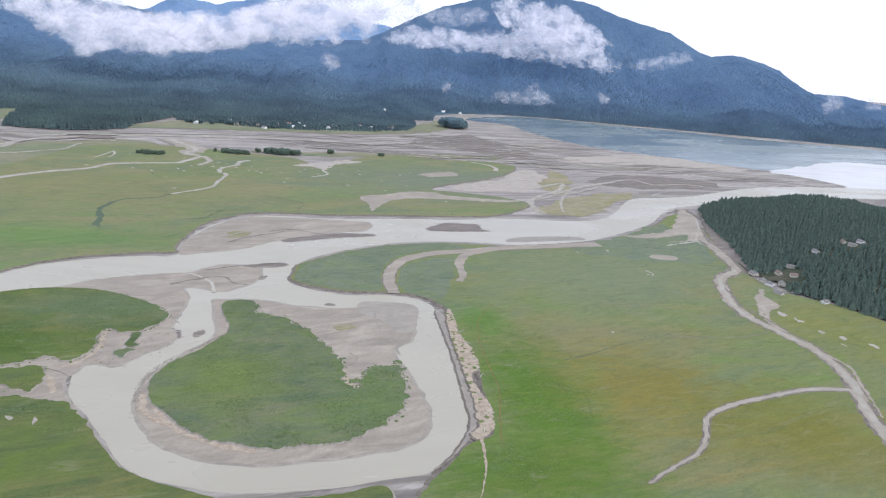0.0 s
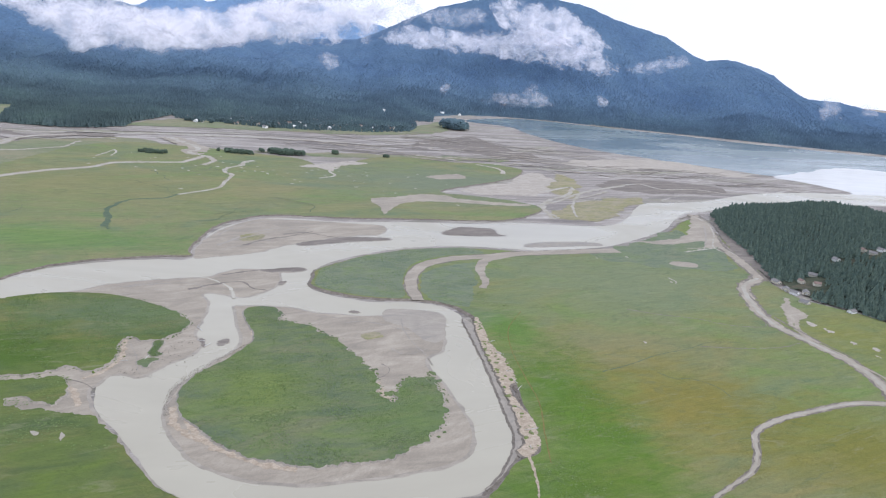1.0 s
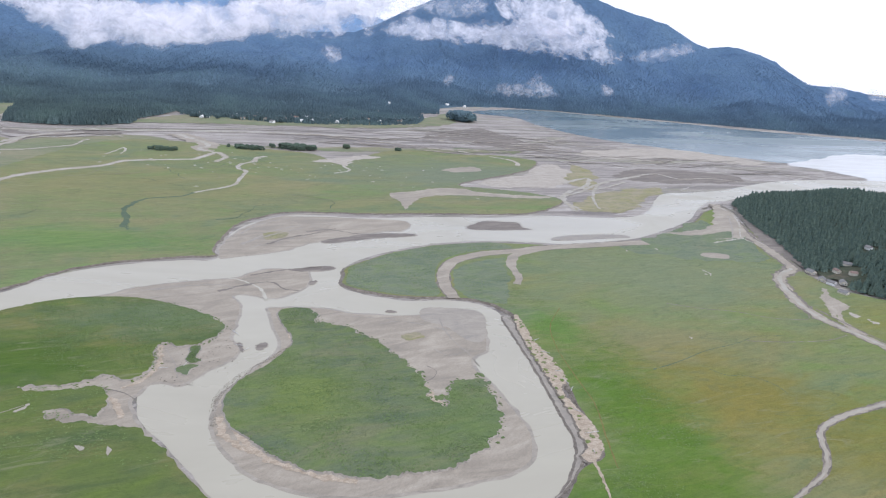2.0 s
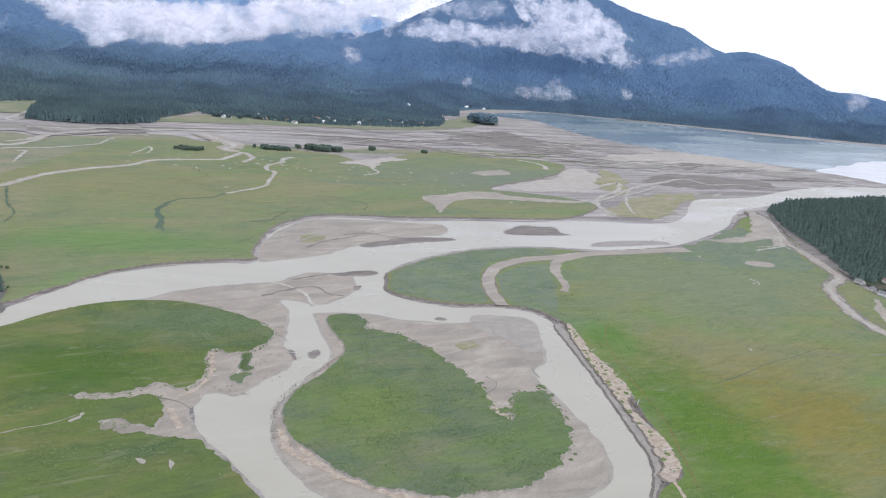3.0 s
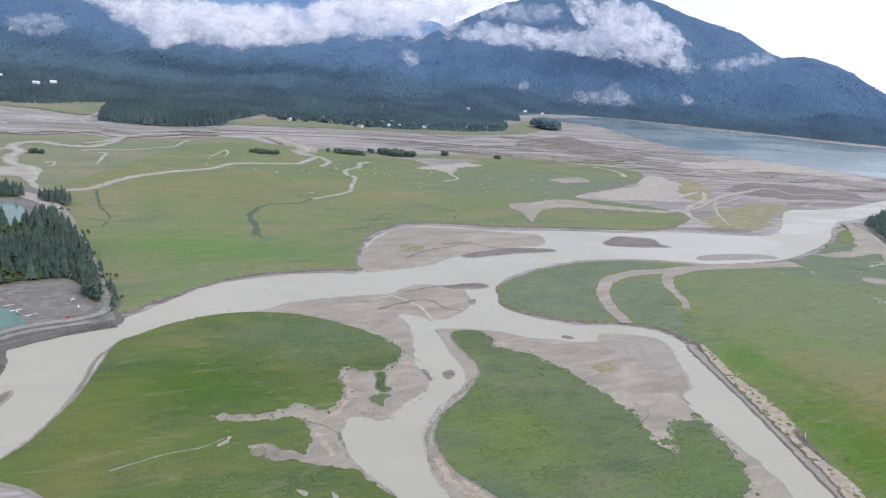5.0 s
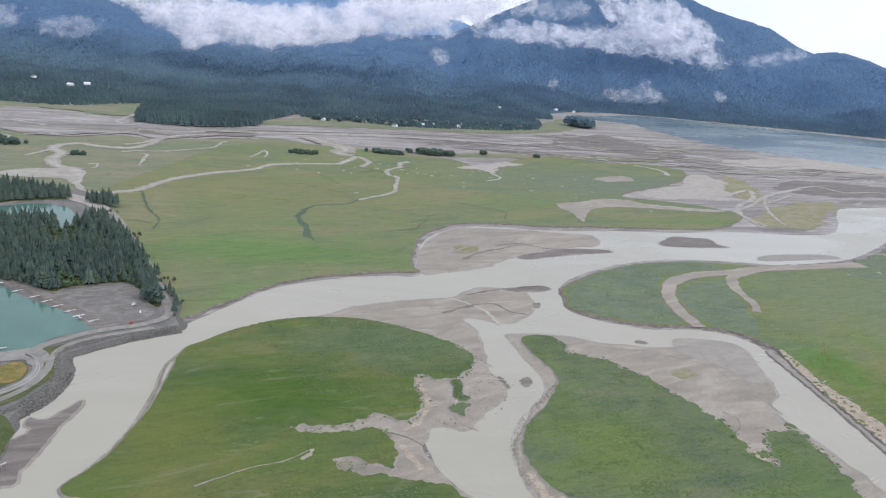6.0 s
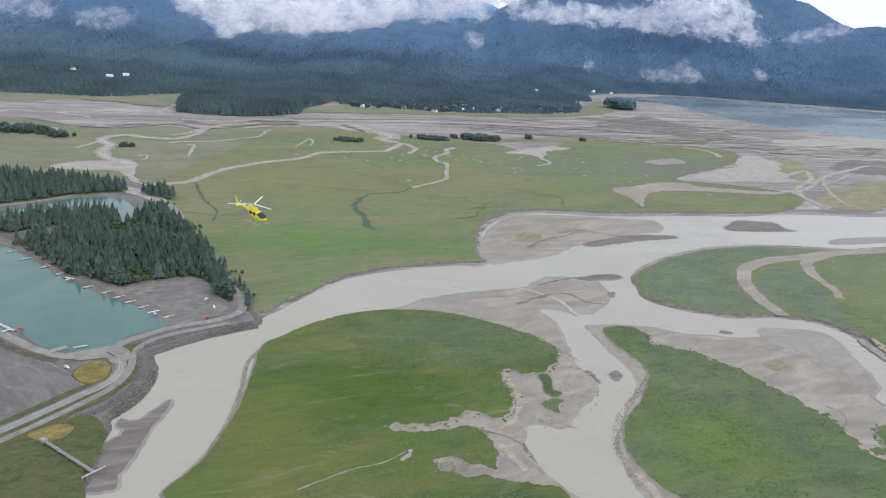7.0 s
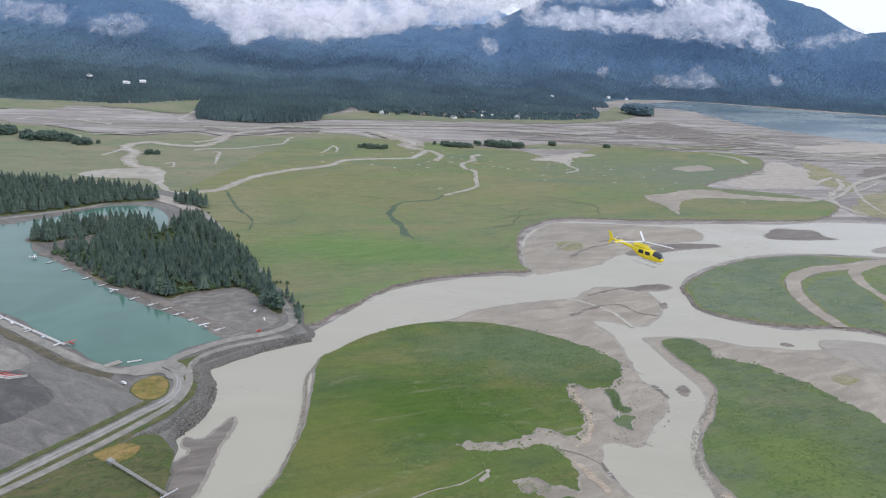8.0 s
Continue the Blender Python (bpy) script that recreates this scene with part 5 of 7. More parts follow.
def broadleaf_arrays(rng, clumps=26):
    """Crown of many small leafy tufts in an uneven round, one metre high."""
    vs, fs = [], []
    for k in range(clumps):
        a, h = rng.uniform(0, 6.28), rng.uniform(0.22, 0.93)
        w = 0.36 * math.sin(math.pi * min(1, h * 0.92 + 0.05)) ** 0.6 * rng.uniform(0.5, 1.1)
        c = np.array((w * math.cos(a), w * math.sin(a), h))
        s = rng.uniform(0.09, 0.17)
        base = len(vs)
        for d in ((1, 0, 0), (-1, 0, 0), (0, 1, 0), (0, -1, 0), (0, 0, 1), (0, 0, -1)):
            vs.append(c + np.array(d) * s * rng.uniform(0.6, 1.3) + np.array([rng.uniform(-0.03, 0.03) for _ in range(3)]))
        for f in ((0, 2, 4), (2, 1, 4), (1, 3, 4), (3, 0, 4), (2, 0, 5), (1, 2, 5), (3, 1, 5), (0, 3, 5)):
            fs.append(tuple(base + i for i in f))
    return np.array(vs), np.array(fs)


rng = random.Random(5)
CONES = [conifer_arrays(rng, 8, 7, rng.uniform(0.19, 0.28)) for _ in range(5)]
SMALL_CONES = [conifer_arrays(rng, 3, 4, 0.32) for _ in range(4)]
MID_CONES = [conifer_arrays(rng, 5, 5, rng.uniform(0.22, 0.3)) for _ in range(5)]
ROUNDS = [broadleaf_arrays(rng, 60) for _ in range(4)]


def forest(name, places, shapes, mat, label, category="forest"):
    """Many trees nobody could count, as one mesh. places: (x, y, z, height, width factor)."""
    allv, allf, base = [], [], 0
    for k, (x, y, z, h, w) in enumerate(places):
        v, f = shapes[k % len(shapes)]
        a = k * 2.399
        ca, sa = math.cos(a), math.sin(a)
        p = np.empty_like(v)
        p[:, 0] = x + h * w * (v[:, 0] * ca - v[:, 1] * sa)
        p[:, 1] = y + h * w * (v[:, 0] * sa + v[:, 1] * ca)
        p[:, 2] = z + h * v[:, 2]
        allv.append(p)
        allf.append(f + base)
        base += len(v)
    return tagged(new(name, array_mesh(name, np.concatenate(allv), np.concatenate(allf), mat)), label, category, kind="stuff")


# wooded hill by the river mouth
HILL = FOREST_HILL + [(599, 625), (732, 778), (771, 972), (678, 1131), (545, 1176), (439, 1140)]


def hill_height(x, y):
    d = min((Vector((x, y)) - Vector(p)).length for p in HILL_EDGE)
    rise = min(1, d / 150)
    return 1.0 + 36 * rise * rise * (3 - 2 * rise) * (0.85 + 0.3 * noise.noise(Vector((x / 130, y / 130, 2))))


HILL_EDGE = curve_through(HILL, True, 12)
nx, ny = 53, 71
hv = [(x, y, hill_height(x, y) if inside((x, y), HILL) else 0.9) for x in range(320, 841, 10) for y in range(540, 1241, 10)]
hf = []
for i in range(nx - 1):
    for j in range(ny - 1):
        a = i * ny + j
        if all(inside(hv[q][:2], HILL) for q in (a, a + 1, a + ny, a + ny + 1)):
            hf += [(a, a + ny, a + ny + 1), (a, a + ny + 1, a + 1)]
tagged(new("hill", array_mesh("hill", hv, hf, M_DUFF, True)), "low hill under dense spruce forest", "hill", kind="structure")
SITES = [(334, 749, 20), (334, 727, -30), (338, 717, 40), (358, 746, 10), (350, 718, -20), (378, 764, 60), (369, 736, 80), (421, 803, 15), (335, 689, 30), (371, 672, -60), (458, 819, 0), (459, 802, 45), (472, 810, 20)]
CLEARINGS = [((343, 735), 17), ((362, 728), 14), ((372, 750), 12), ((428, 790), 10), ((464, 806), 17), ((478, 800), 12), ((340, 700), 8), ((374, 674), 8)]
places = []
for x, y in scatter(HILL, 4.6, 3):
    if any(math.hypot(x - c[0], y - c[1]) < r for c, r in CLEARINGS) or any(math.hypot(x - hx + k * 4, y - hy + k * 8) < 6.5 for hx, hy, _ in SITES for k in (0, 0.7, 1.4)):
        continue
    places.append((x, y, hill_height(x, y) - 0.5, rng.uniform(6, 11) + 3 * noise.noise(Vector((x / 25, y / 25, 8))), rng.uniform(1.0, 1.6)))
forest("hill_forest", places, MID_CONES, M_HILLTREE, "dense dark green spruce forest on a low hill")

# forest from the edge of the flats up the mountainside
FOREST_EDGE = [(-1900, 1140), (-1348, 1309), (-1114, 1383), (-926, 1405), (-887, 1429), (-860, 1485), (-814, 1535), (-780, 1600), (-560, 1600), (-517, 1540), (-454, 1542), (-389, 1530), (-316, 1537), (-243, 1561), (-134, 1612), (-66, 1674), (-48, 1779), (-64, 1875), (-15, 1895), (-9, 2090), (128, 2176), (280, 2204), (442, 2202), (678, 2178), (1254, 2141), (1713, 2046), (2300, 1990)]
places = []
for x, y in scatter(FOREST_EDGE + [(2300, 2320), (1200, 2440), (200, 2420), (0, 2350), (-200, 2150), (-560, 1950), (-1000, 1800), (-1900, 1650)], 7.4, 4):
    gap = noise.noise(Vector((x / 60, y / 60, 12.0)))
    places.append((x, y, max(0.0, mountain_height(x, y) - 1), rng.uniform(5, 9) * (1 + 0.35 * gap), rng.uniform(1.2, 1.9)))
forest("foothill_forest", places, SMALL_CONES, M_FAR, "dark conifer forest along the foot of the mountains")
FRONT = [(-736, 1302), (-690, 1300), (-630, 1312), (-592, 1339), (-561, 1377), (-570, 1447), (-556, 1500), (-545, 1600), (-640, 1640), (-770, 1640), (-815, 1590), (-808, 1527), (-773, 1396)]
places = []
for x, y in scatter(FRONT, 5.6, 6):
    inner = min(1.0, min(math.hypot(x - a, y - b) for a, b in FRONT) / 60)
    places.append((x, y, 0, rng.uniform(9, 12) + 5 * inner + 3 * noise.noise(Vector((x / 40, y / 40, 1))), rng.uniform(1.1, 1.5)))
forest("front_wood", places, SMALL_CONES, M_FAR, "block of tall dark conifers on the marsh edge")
places = []
for x, y in scatter([(-1900, 1650), (-1000, 1800), (-560, 1950), (-200, 2150), (0, 2350), (200, 2420), (1200, 2440), (2000, 2340), (2000, 2900), (1200, 3150), (-200, 3100), (-1000, 2700), (-1900, 2350)], 9.5, 9):
    up = (y - lerp_line(x, FOOT)) / 800
    if rng.random() > 1.5 - 0.9 * up:
        continue
    places.append((x, y, mountain_height(x, y) - 1.5, rng.uniform(5, 9) * (1 - 0.4 * min(1, up)), rng.uniform(1.4, 2.2)))
forest("slope_forest", places, SMALL_CONES, M_FAR, "conifer forest up the mountainside, blued by painted haze")

# tree clumps out on the flats
for k, (x, y, n, sx, sy, h) in enumerate([(-834, 1046, 70, 27, 12, 10), (-905, 1060, 40, 18, 9, 11), (-781, 1035, 26, 16, 7, 8), (-675, 1001, 12, 9, 4, 6), (-432, 1150, 36, 18, 4, 7), (-323, 1215, 46, 22, 4, 7), (-258, 1248, 90, 30, 6, 8), (-180, 1292, 8, 6, 3, 7), (-94, 1303, 8, 5, 3, 6), (37, 1800, 90, 22, 16, 22)]):
    r = random.Random(40 + k)
    places = [(x + sx * r.gauss(0, 0.5), y + 0.5 * sx * r.gauss(0, 0.3) + sy * r.gauss(0, 0.5), 0, h * r.uniform(0.6, 1.1), r.uniform(1.0, 1.5)) for _ in range(n)]
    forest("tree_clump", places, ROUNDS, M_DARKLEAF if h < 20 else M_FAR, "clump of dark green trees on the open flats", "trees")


# ---------------------------------------------------------------- low cloud
def cloud(name, spine, depth, layers, mat, label, seed):
    """A frayed bank of vapour in several billowing leaves. spine: (x, y, z, half height)."""
    top = thing(name, label, "cloud")
    n, rows = (len(spine) - 1) * 10 + 1, 9
    for k in range(layers):
        vs, core, fs = [], [], []
        for i in range(n):
            u = i / (n - 1) * (len(spine) - 1)
            j = min(int(u), len(spine) - 2)
            f = u - j
            x, y, z, h = (spine[j][q] * (1 - f) + spine[j + 1][q] * f for q in range(4))
            end = min(1, 6 * min(i, n - 1 - i) / (n - 1))
            for r in range(rows):
                v = 2 * r / (rows - 1) - 1
                puff = noise.noise(Vector((x / 70, v * 1.5, seed + k * 0.7)))
                vs.append((x + 6 * puff, y + depth * (k / max(1, layers - 1) - 0.5) + 12 * puff + 0.7 * h * v, z + h * v * (1 + 0.3 * puff)))
                core.append((1 - v * v) ** 0.6 * end * 0.62)
        for i in range(n - 1):
            for r in range(rows - 1):
                a = i * rows + r
                fs += [(a, a + rows, a + rows + 1), (a, a + rows + 1, a + 1)]
        me = array_mesh("vapour", vs, fs, mat, True)
        at = me.attributes.new("core", "FLOAT", "POINT")
        at.data.foreach_set("value", np.array(core, np.float32))
        ob = new("vapour", me)
        ob.parent = top
    return top


cloud("cloud_bank", [(-1260, 1990, 250, 26), (-1130, 1990, 240, 42), (-1031, 1990, 212, 52), (-965, 1990, 186, 66), (-896, 1990, 168, 84), (-862, 1990, 156, 82), (-807, 1990, 158, 58), (-744, 1990, 150, 58), (-658, 2029, 158, 54), (-564, 2050, 164, 54), (-509, 2062, 187, 54), (-454, 2074, 202, 66), (-384, 2089, 222, 62), (-285, 2110, 226, 78), (-168, 2134, 252, 62), (-65, 2155, 290, 40)], 40, 3, M_CLOUD, "long white bank of low cloud across the mountains", 1)
cloud("cloud_bank", [(-215, 2600, 190, 22), (-130, 2600, 190, 40), (-20, 2600, 192, 40), (100, 2600, 188, 42), (200, 2600, 195, 50), (326, 2600, 200, 58), (440, 2590, 190, 56), (530, 2580, 165, 40), (590, 2580, 150, 16)], 30, 2, M_BROKEN, "ragged white cloud clinging to the mountain", 2)
cloud("cloud_bank", [(140, 2620, 320, 30), (200, 2620, 290, 66), (300, 2620, 265, 70), (400, 2620, 260, 70), (480, 2620, 235, 60), (560, 2620, 200, 24)], 30, 2, M_BROKEN, "ragged white cloud clinging to the mountain", 3)
cloud("mist_wisp", [(-90, 2620, 255, 20), (0, 2620, 262, 36), (90, 2620, 268, 34), (160, 2620, 280, 20)], 40, 2, M_WISP, "thin veil of cloud on the mountain", 14)
cloud("mist_wisp", [(600, 2580, 150, 14), (690, 2580, 168, 26), (760, 2580, 188, 28), (835, 2580, 205, 16)], 30, 2, M_WISP, "small wisp of mist on the slope", 4)
cloud("mist_wisp", [(120, 2320, 34, 10), (190, 2320, 38, 22), (250, 2320, 44, 26), (277, 2320, 62, 44), (312, 2320, 48, 20), (350, 2320, 44, 10)], 20, 2, M_WISP, "small wisp of mist above the shore", 5)
cloud("mist_wisp", [(1140, 2320, 92, 20), (1172, 2320, 104, 44), (1210, 2320, 112, 30)], 20, 2, M_WISP, "small wisp of mist on the slope", 6)
cloud("mist_wisp", [(1270, 2320, 104, 14), (1295, 2320, 108, 24), (1320, 2320, 110, 14)], 20, 2, M_WISP, "small wisp of mist on the slope", 16)
cloud("mist_wisp", [(470, 2330, 62, 12), (492, 2330, 58, 20), (515, 2330, 50, 12)], 20, 2, M_WISP, "small wisp of mist on the slope", 7)
cloud("mist_wisp", [(0, 2320, 45, 12), (17, 2320, 55, 22), (34, 2320, 60, 12)], 20, 2, M_WISP, "small wisp of mist on the slope", 17)
cloud("mist_wisp", [(-330, 2100, 122, 16), (-300, 2100, 116, 28), (-270, 2100, 104, 16)], 20, 2, M_WISP, "small wisp of mist on the slope", 18)
cloud("mist_wisp", [(-1290, 1990, 105, 18), (-1203, 1990, 112, 34), (-1110, 1990, 118, 22)], 30, 2, M_WISP, "small wisp of mist on the slope", 8)
cloud("mist_wisp", [(-1560, 1980, 126, 24), (-1470, 1980, 132, 34), (-1400, 1980, 126, 30), (-1345, 1980, 120, 34), (-1300, 1980, 124, 20)], 30, 2, M_WISP, "small wisp of mist on the slope", 9)

# ---------------------------------------------------------------- pond, roads and yards on the west bank
WEST_LAND = [(-366, 521), (-372, 532), (-380, 556), (-405, 592), (-438, 640), (-472, 690), (-518, 752), (-560, 812), (-600, 830), (-700, 832), (-800, 790), (-1000, 700), (-1000, 300), (-600, 200), (-440, 240), (-380, 300), (-384, 352), (-388, 374), (-396, 396), (-398, 410), (-396, 432), (-398, 447), (-405, 460), (-408, 470), (-400, 482), (-390, 496), (-376, 511)]
sheet("gravel_bank", WEST_LAND, 1.6, M_GRAVEL, "grey gravel and stone made ground by the pond", "ground", 5.0, M_ROCK, 0.06, 0.5, 10, seed=31)
sheet("water_pond", POND, 1.66, M_POND, "still jade-green pond with docks for small aircraft", "water", size=0.5, reach=20, seed=32)
sheet("water_lagoon", POND_LOBE, 1.70, M_POND, "still green arm of the pond between trees", "water", size=0.8, reach=15, seed=33)
sheet("wood_floor", STRIP, 1.92, M_FLOOR, "narrow wooded spit in the pond", "ground", 2.0, M_DARKMUD, 1.7, 0.6, 10, seed=53)
sheet("wood_floor", WOOD, 1.92, M_FLOOR, "grassy ground under the spruce wood", "ground", 2.0, M_DARKMUD, 1.66, 0.8, 14, seed=34)
sheet("wood_floor", BACK_WOOD, 2.0, M_FLOOR, "rough grassy ground under the spruce wood", "ground", 3.0, M_VERGE, 1.62, 1.5, 18, seed=35)
sheet("gravel_lot", LOT, 1.96, M_LOT, "bare grey gravel lot beside the pond", "yard", 1.5, M_DARKMUD, 1.64, 0.5, 9, seed=36)
sheet("gravel_yard", YARD, 1.72, M_GRAVEL, "flat grey gravel yard behind the dike road", "yard", 1.5, M_DARKMUD, 1.62, 0.3, 9, seed=37)
sheet("asphalt_patch", [(-560, 475), (-509, 457), (-490, 446), (-476, 437), (-461, 424), (-464, 410), (-470, 398), (-490, 385), (-560, 420)], 1.74, M_ASPHALT, "dark wet asphalt patch in the yard", "yard", size=1.2, reach=8, seed=38)
sheet("pale_slab", [(-560, 492), (-522, 474), (-502, 465), (-492, 455), (-500, 445), (-540, 462), (-580, 480)], 1.76, M_ROAD, "pale concrete slab in the yard", "yard", size=0.3, reach=9, seed=39)
sheet("pond_berm", [(-583, 616), (-560, 606), (-500, 568), (-450, 536), (-412, 512), (-409, 517), (-430, 530), (-452, 545), (-500, 577), (-545, 606), (-578, 624)], 2.04, M_DARKMUD, "brown gravel berm along the pond shore", "embankment", 2.0, M_BANK, 1.64, 0.3, 7, seed=40)
sheet("grass_patch", YELLOW, 1.96, M_YELLOW, "island of yellow dry grass in the road fork", "grass", 1.0, M_VERGE, 1.62, 0.6, 5, 1.2, seed=41)
sheet("dike_grass", DIKE_GRASS + [(-378, 346), (-376, 320), (-452, 318)], 2.0, M_VERGE, "green grass slope outside the dike", "grass", 2.5, M_VERGE, 0.3, 0.8, 8, seed=42)
sheet("grass_patch", [(-420, 383), (-413, 392), (-406, 392), (-404, 385), (-410, 378)], 2.05, M_YELLOW, "patch of yellow grass on the dike", "grass", size=0.7, reach=4, step=1, seed=43)
sheet("verge", ROAD_MAIN + ROAD_DIKE[:0:-1], 1.74, M_VERGE, "olive grass verge between road and dike track", "grass", size=0.4, reach=6, seed=44)
ribbon("verge", [(x - 5.5, y + 2.5) for x, y in ROAD_MAIN[3:]], 3.5, 1.78, M_VERGE, "olive grass verge beside the yard", "grass", 0.9, 6, seed=54)
ribbon("verge", [(x + 3.6, y - 1.4) for x, y in ROAD_DIKE[3:]], 3.4, 1.77, M_VERGE, "olive grass verge on the dike's river side", "grass", 0.9, 5, seed=55)
ribbon("verge", [(x - 3.0, y - 5.5) for x, y in ROAD_POND[:5]], 4.5, 1.79, M_BROWNVERGE, "brown bare verge between the pond road and the yard", "grass", 1.0, 6, seed=56)
ribbon("road_dike", ROAD_DIKE, 3.8, 1.80, M_ROAD, "grey gravel track on top of the dike", "road", 0.2, 14, seed=45)
ribbon("road_pond", ROAD_POND, 5.6, 1.84, M_ROAD, "pale grey gravel road round the pond", "road", 0.3, 14, seed=46)
ribbon("road_main", ROAD_MAIN, 5.2, 1.90, M_ROAD, "pale grey gravel road along the dike", "road", 0.2, 14, seed=47)
for k, off in enumerate((-1.1, 1.1)):
    ribbon("wheel_track", [(x + off * 0.9, y - off * 0.5) for x, y in ROAD_MAIN], 0.7, 1.93, M_TRACK, "pale worn wheel track on the gravel road", "road", 0.12, 7, seed=48 + k)
sheet("road_fork", [(-446, 457), (-436, 466), (-426, 472), (-416, 467), (-412, 456), (-418, 452), (-424, 457), (-436, 452)], 1.87, M_ROAD, "widened gravel fork by the boat ramp", "road", size=0.3, reach=5, step=1.5, seed=50)
sheet("gravel_flat", [(-586, 806), (-560, 800), (-528, 772), (-516, 742), (-526, 734), (-532, 752), (-548, 772), (-575, 788)], 2.02, M_SAND, "pale trampled gravel at the pond's end", "ground", size=1.5, reach=8, seed=51)

# ---------------------------------------------------------------- riprap, driftwood, tufts
def stone(r):
    bm = bmesh.new()
    bmesh.ops.create_icosphere(bm, subdivisions=1, radius=1.0)
    v = np.array([(p.co.x * r.uniform(0.7, 1.2), p.co.y * r.uniform(0.7, 1.2), p.co.z * r.uniform(0.5, 0.9)) for p in bm.verts])
    f = np.array([[q.index for q in t.verts] for t in bm.faces])
    bm.free()
    return v, f


rr = random.Random(8)
STONES = [stone(rr) for _ in range(5)]


def heap(name, line, width, count, low, high, z0, z1, mat, label, category):
    """Loose stones strewn along a line; z falls from z0 to z1 across the strip."""
    pts = curve_through(line, False, 1.0)
    places = []
    for _ in range(count):
        i = rr.randrange(1, len(pts) - 1)
        d = (pts[i + 1] - pts[i - 1]).normalized()
        s = rr.uniform(-0.5, 0.5)
        p = pts[i] + Vector((d.y, -d.x)) * s * width
        places.append((p.x, p.y, z0 + (z1 - z0) * (s + 0.5), rr.uniform(low, high), 1.0))
    return forest(name, places, STONES, mat, label, category)


heap("riprap", [(x + 2.5, y - 1.5) for x, y in RIPRAP[::-1]], 8.4, 7000, 0.25, 0.68, 1.7, 0.15, M_ROCK, "grey boulders armouring the river bank", "rocks")
heap("riprap", [(x - 2.2, y + 1.4) for x, y in RIPRAP[:1:-1]], 3.0, 1900, 0.25, 0.62, 1.6, 1.6, M_ROCK, "grey boulders armouring the river bank", "rocks")
heap("bank_stones", [(-350, 492), (-353, 470), (-347, 440), (-343, 410), (-343, 385), (-347, 360)], 2.2, 1600, 0.08, 0.26, 0.2, 0.8, M_CLOD, "mud clods and stones along the meadow bank", "rocks")
heap("bank_stones", [(-138, 555), (-143, 530), (-137, 508), (-139, 492), (-152, 466), (-163, 440), (-166, 415), (-160, 390)], 4, 1000, 0.08, 0.26, 0.3, 0.6, M_CLOD, "clods and stones along the island bank", "rocks")
heap("bank_stones", [(0, 600), (13, 582), (23, 545), (32, 495), (39, 455), (41, 420), (40, 390), (28, 362), (12, 338)], 8, 1300, 0.1, 0.36, 0.5, 1.0, M_CLOD, "clods and driftwood chunks along the east bank", "rocks")
heap("bank_stones", [(-375, 536), (-355, 560), (-326, 617), (-294, 642), (-257, 661), (-234, 671)], 2.6, 1100, 0.1, 0.3, 0.2, 0.8, M_CLOD, "stones along the far meadow bank", "rocks")
heap("mud_clods", [(-210, 470), (-198, 455), (-186, 470), (-180, 495), (-172, 480), (-190, 445), (-205, 440)], 22, 90, 0.15, 0.5, 0.32, 0.32, M_BANK, "dark clods lying on the silt", "rocks")


def tuft(r):
    """A tussock: a fan of broad drooping blades."""
    vs, fs = [], []
    for k in range(7):
        a = k * 0.9 + r.uniform(-0.3, 0.3)
        d = np.array((math.cos(a), math.sin(a), 0))
        s = np.array((-d[1], d[0], 0)) * 0.28
        b = len(vs)
        vs += [d * 0.08 - s, d * 0.08 + s, d * r.uniform(0.7, 1.1) + np.array((0, 0, r.uniform(0.35, 0.7)))]
        fs.append((b, b + 1, b + 2))
    return np.array(vs), np.array(fs)


TUFTS = [tuft(rr) for _ in range(5)]


def tussocks(name, poly, gap, z, low, high, mat, label, keep, seed):
    r = random.Random(seed)
    places = []
    for x, y in scatter(poly, gap, seed):
        n = noise.noise(Vector((x / 22, y / 22, seed))) + 0.4 * noise.noise(Vector((x / 7, y / 7, seed)))
        if n + r.uniform(-0.25, 0.25) > keep:
            places.append((x, y, z, r.uniform(low, high), r.uniform(1.0, 1.8)))
    return forest(name, places, TUFTS, mat, label, "grass")


M_TUFT = leaf_material("tussock_grass", (0.105, 0.165, 0.06), (0.175, 0.238, 0.088))
tussocks("tussocks", LOOP_ISLAND, 1.9, 0.9, 0.3, 0.75, M_TUFT, "green sedge tussocks on the island meadow", 0.02, 61)
tussocks("tussocks", MEADOW_ISLET, 1.2, 0.65, 0.3, 0.7, M_TUFT, "green sedge tussocks on the silt", -0.4, 62)
tussocks("tussocks", [(-330, 529), (-305, 551), (-273, 561), (-246, 559), (-216, 546), (-195, 531), (-186, 518), (-195, 490), (-216, 485), (-212, 455), (-240, 432), (-280, 450), (-300, 500)], 1.9, 0.95, 0.3, 0.75, M_TUFT, "green sedge tussocks on the west meadow", 0.0, 63)
tussocks("tussocks", [(-118, 664), (-117, 625), (-88, 608), (-64, 604), (-38, 610), (-40, 680), (-30, 715), (30, 775), (-46, 748), (-100, 690)], 2.4, 1.05, 0.3, 0.75, M_TUFT, "green sedge tussocks by the river", 0.0, 64)
tussocks("tussocks", [(15, 590), (26, 565), (36, 500), (46, 455), (50, 400), (30, 345), (60, 330), (110, 420), (90, 520), (50, 600), (30, 660), (20, 690), (-15, 690), (-22, 620)], 2.2, 1.05, 0.3, 0.7, M_TUFT, "green sedge tussocks along the bank", 0.08, 65)
tussocks("tussocks", [(-240, 430), (-225, 425), (-222, 395), (-240, 385), (-200, 378), (-170, 350), (-260, 350), (-300, 400), (-275, 414)], 2.0, 0.95, 0.3, 0.7, M_TUFT, "green sedge tussocks on the west meadow", 0.08, 66)


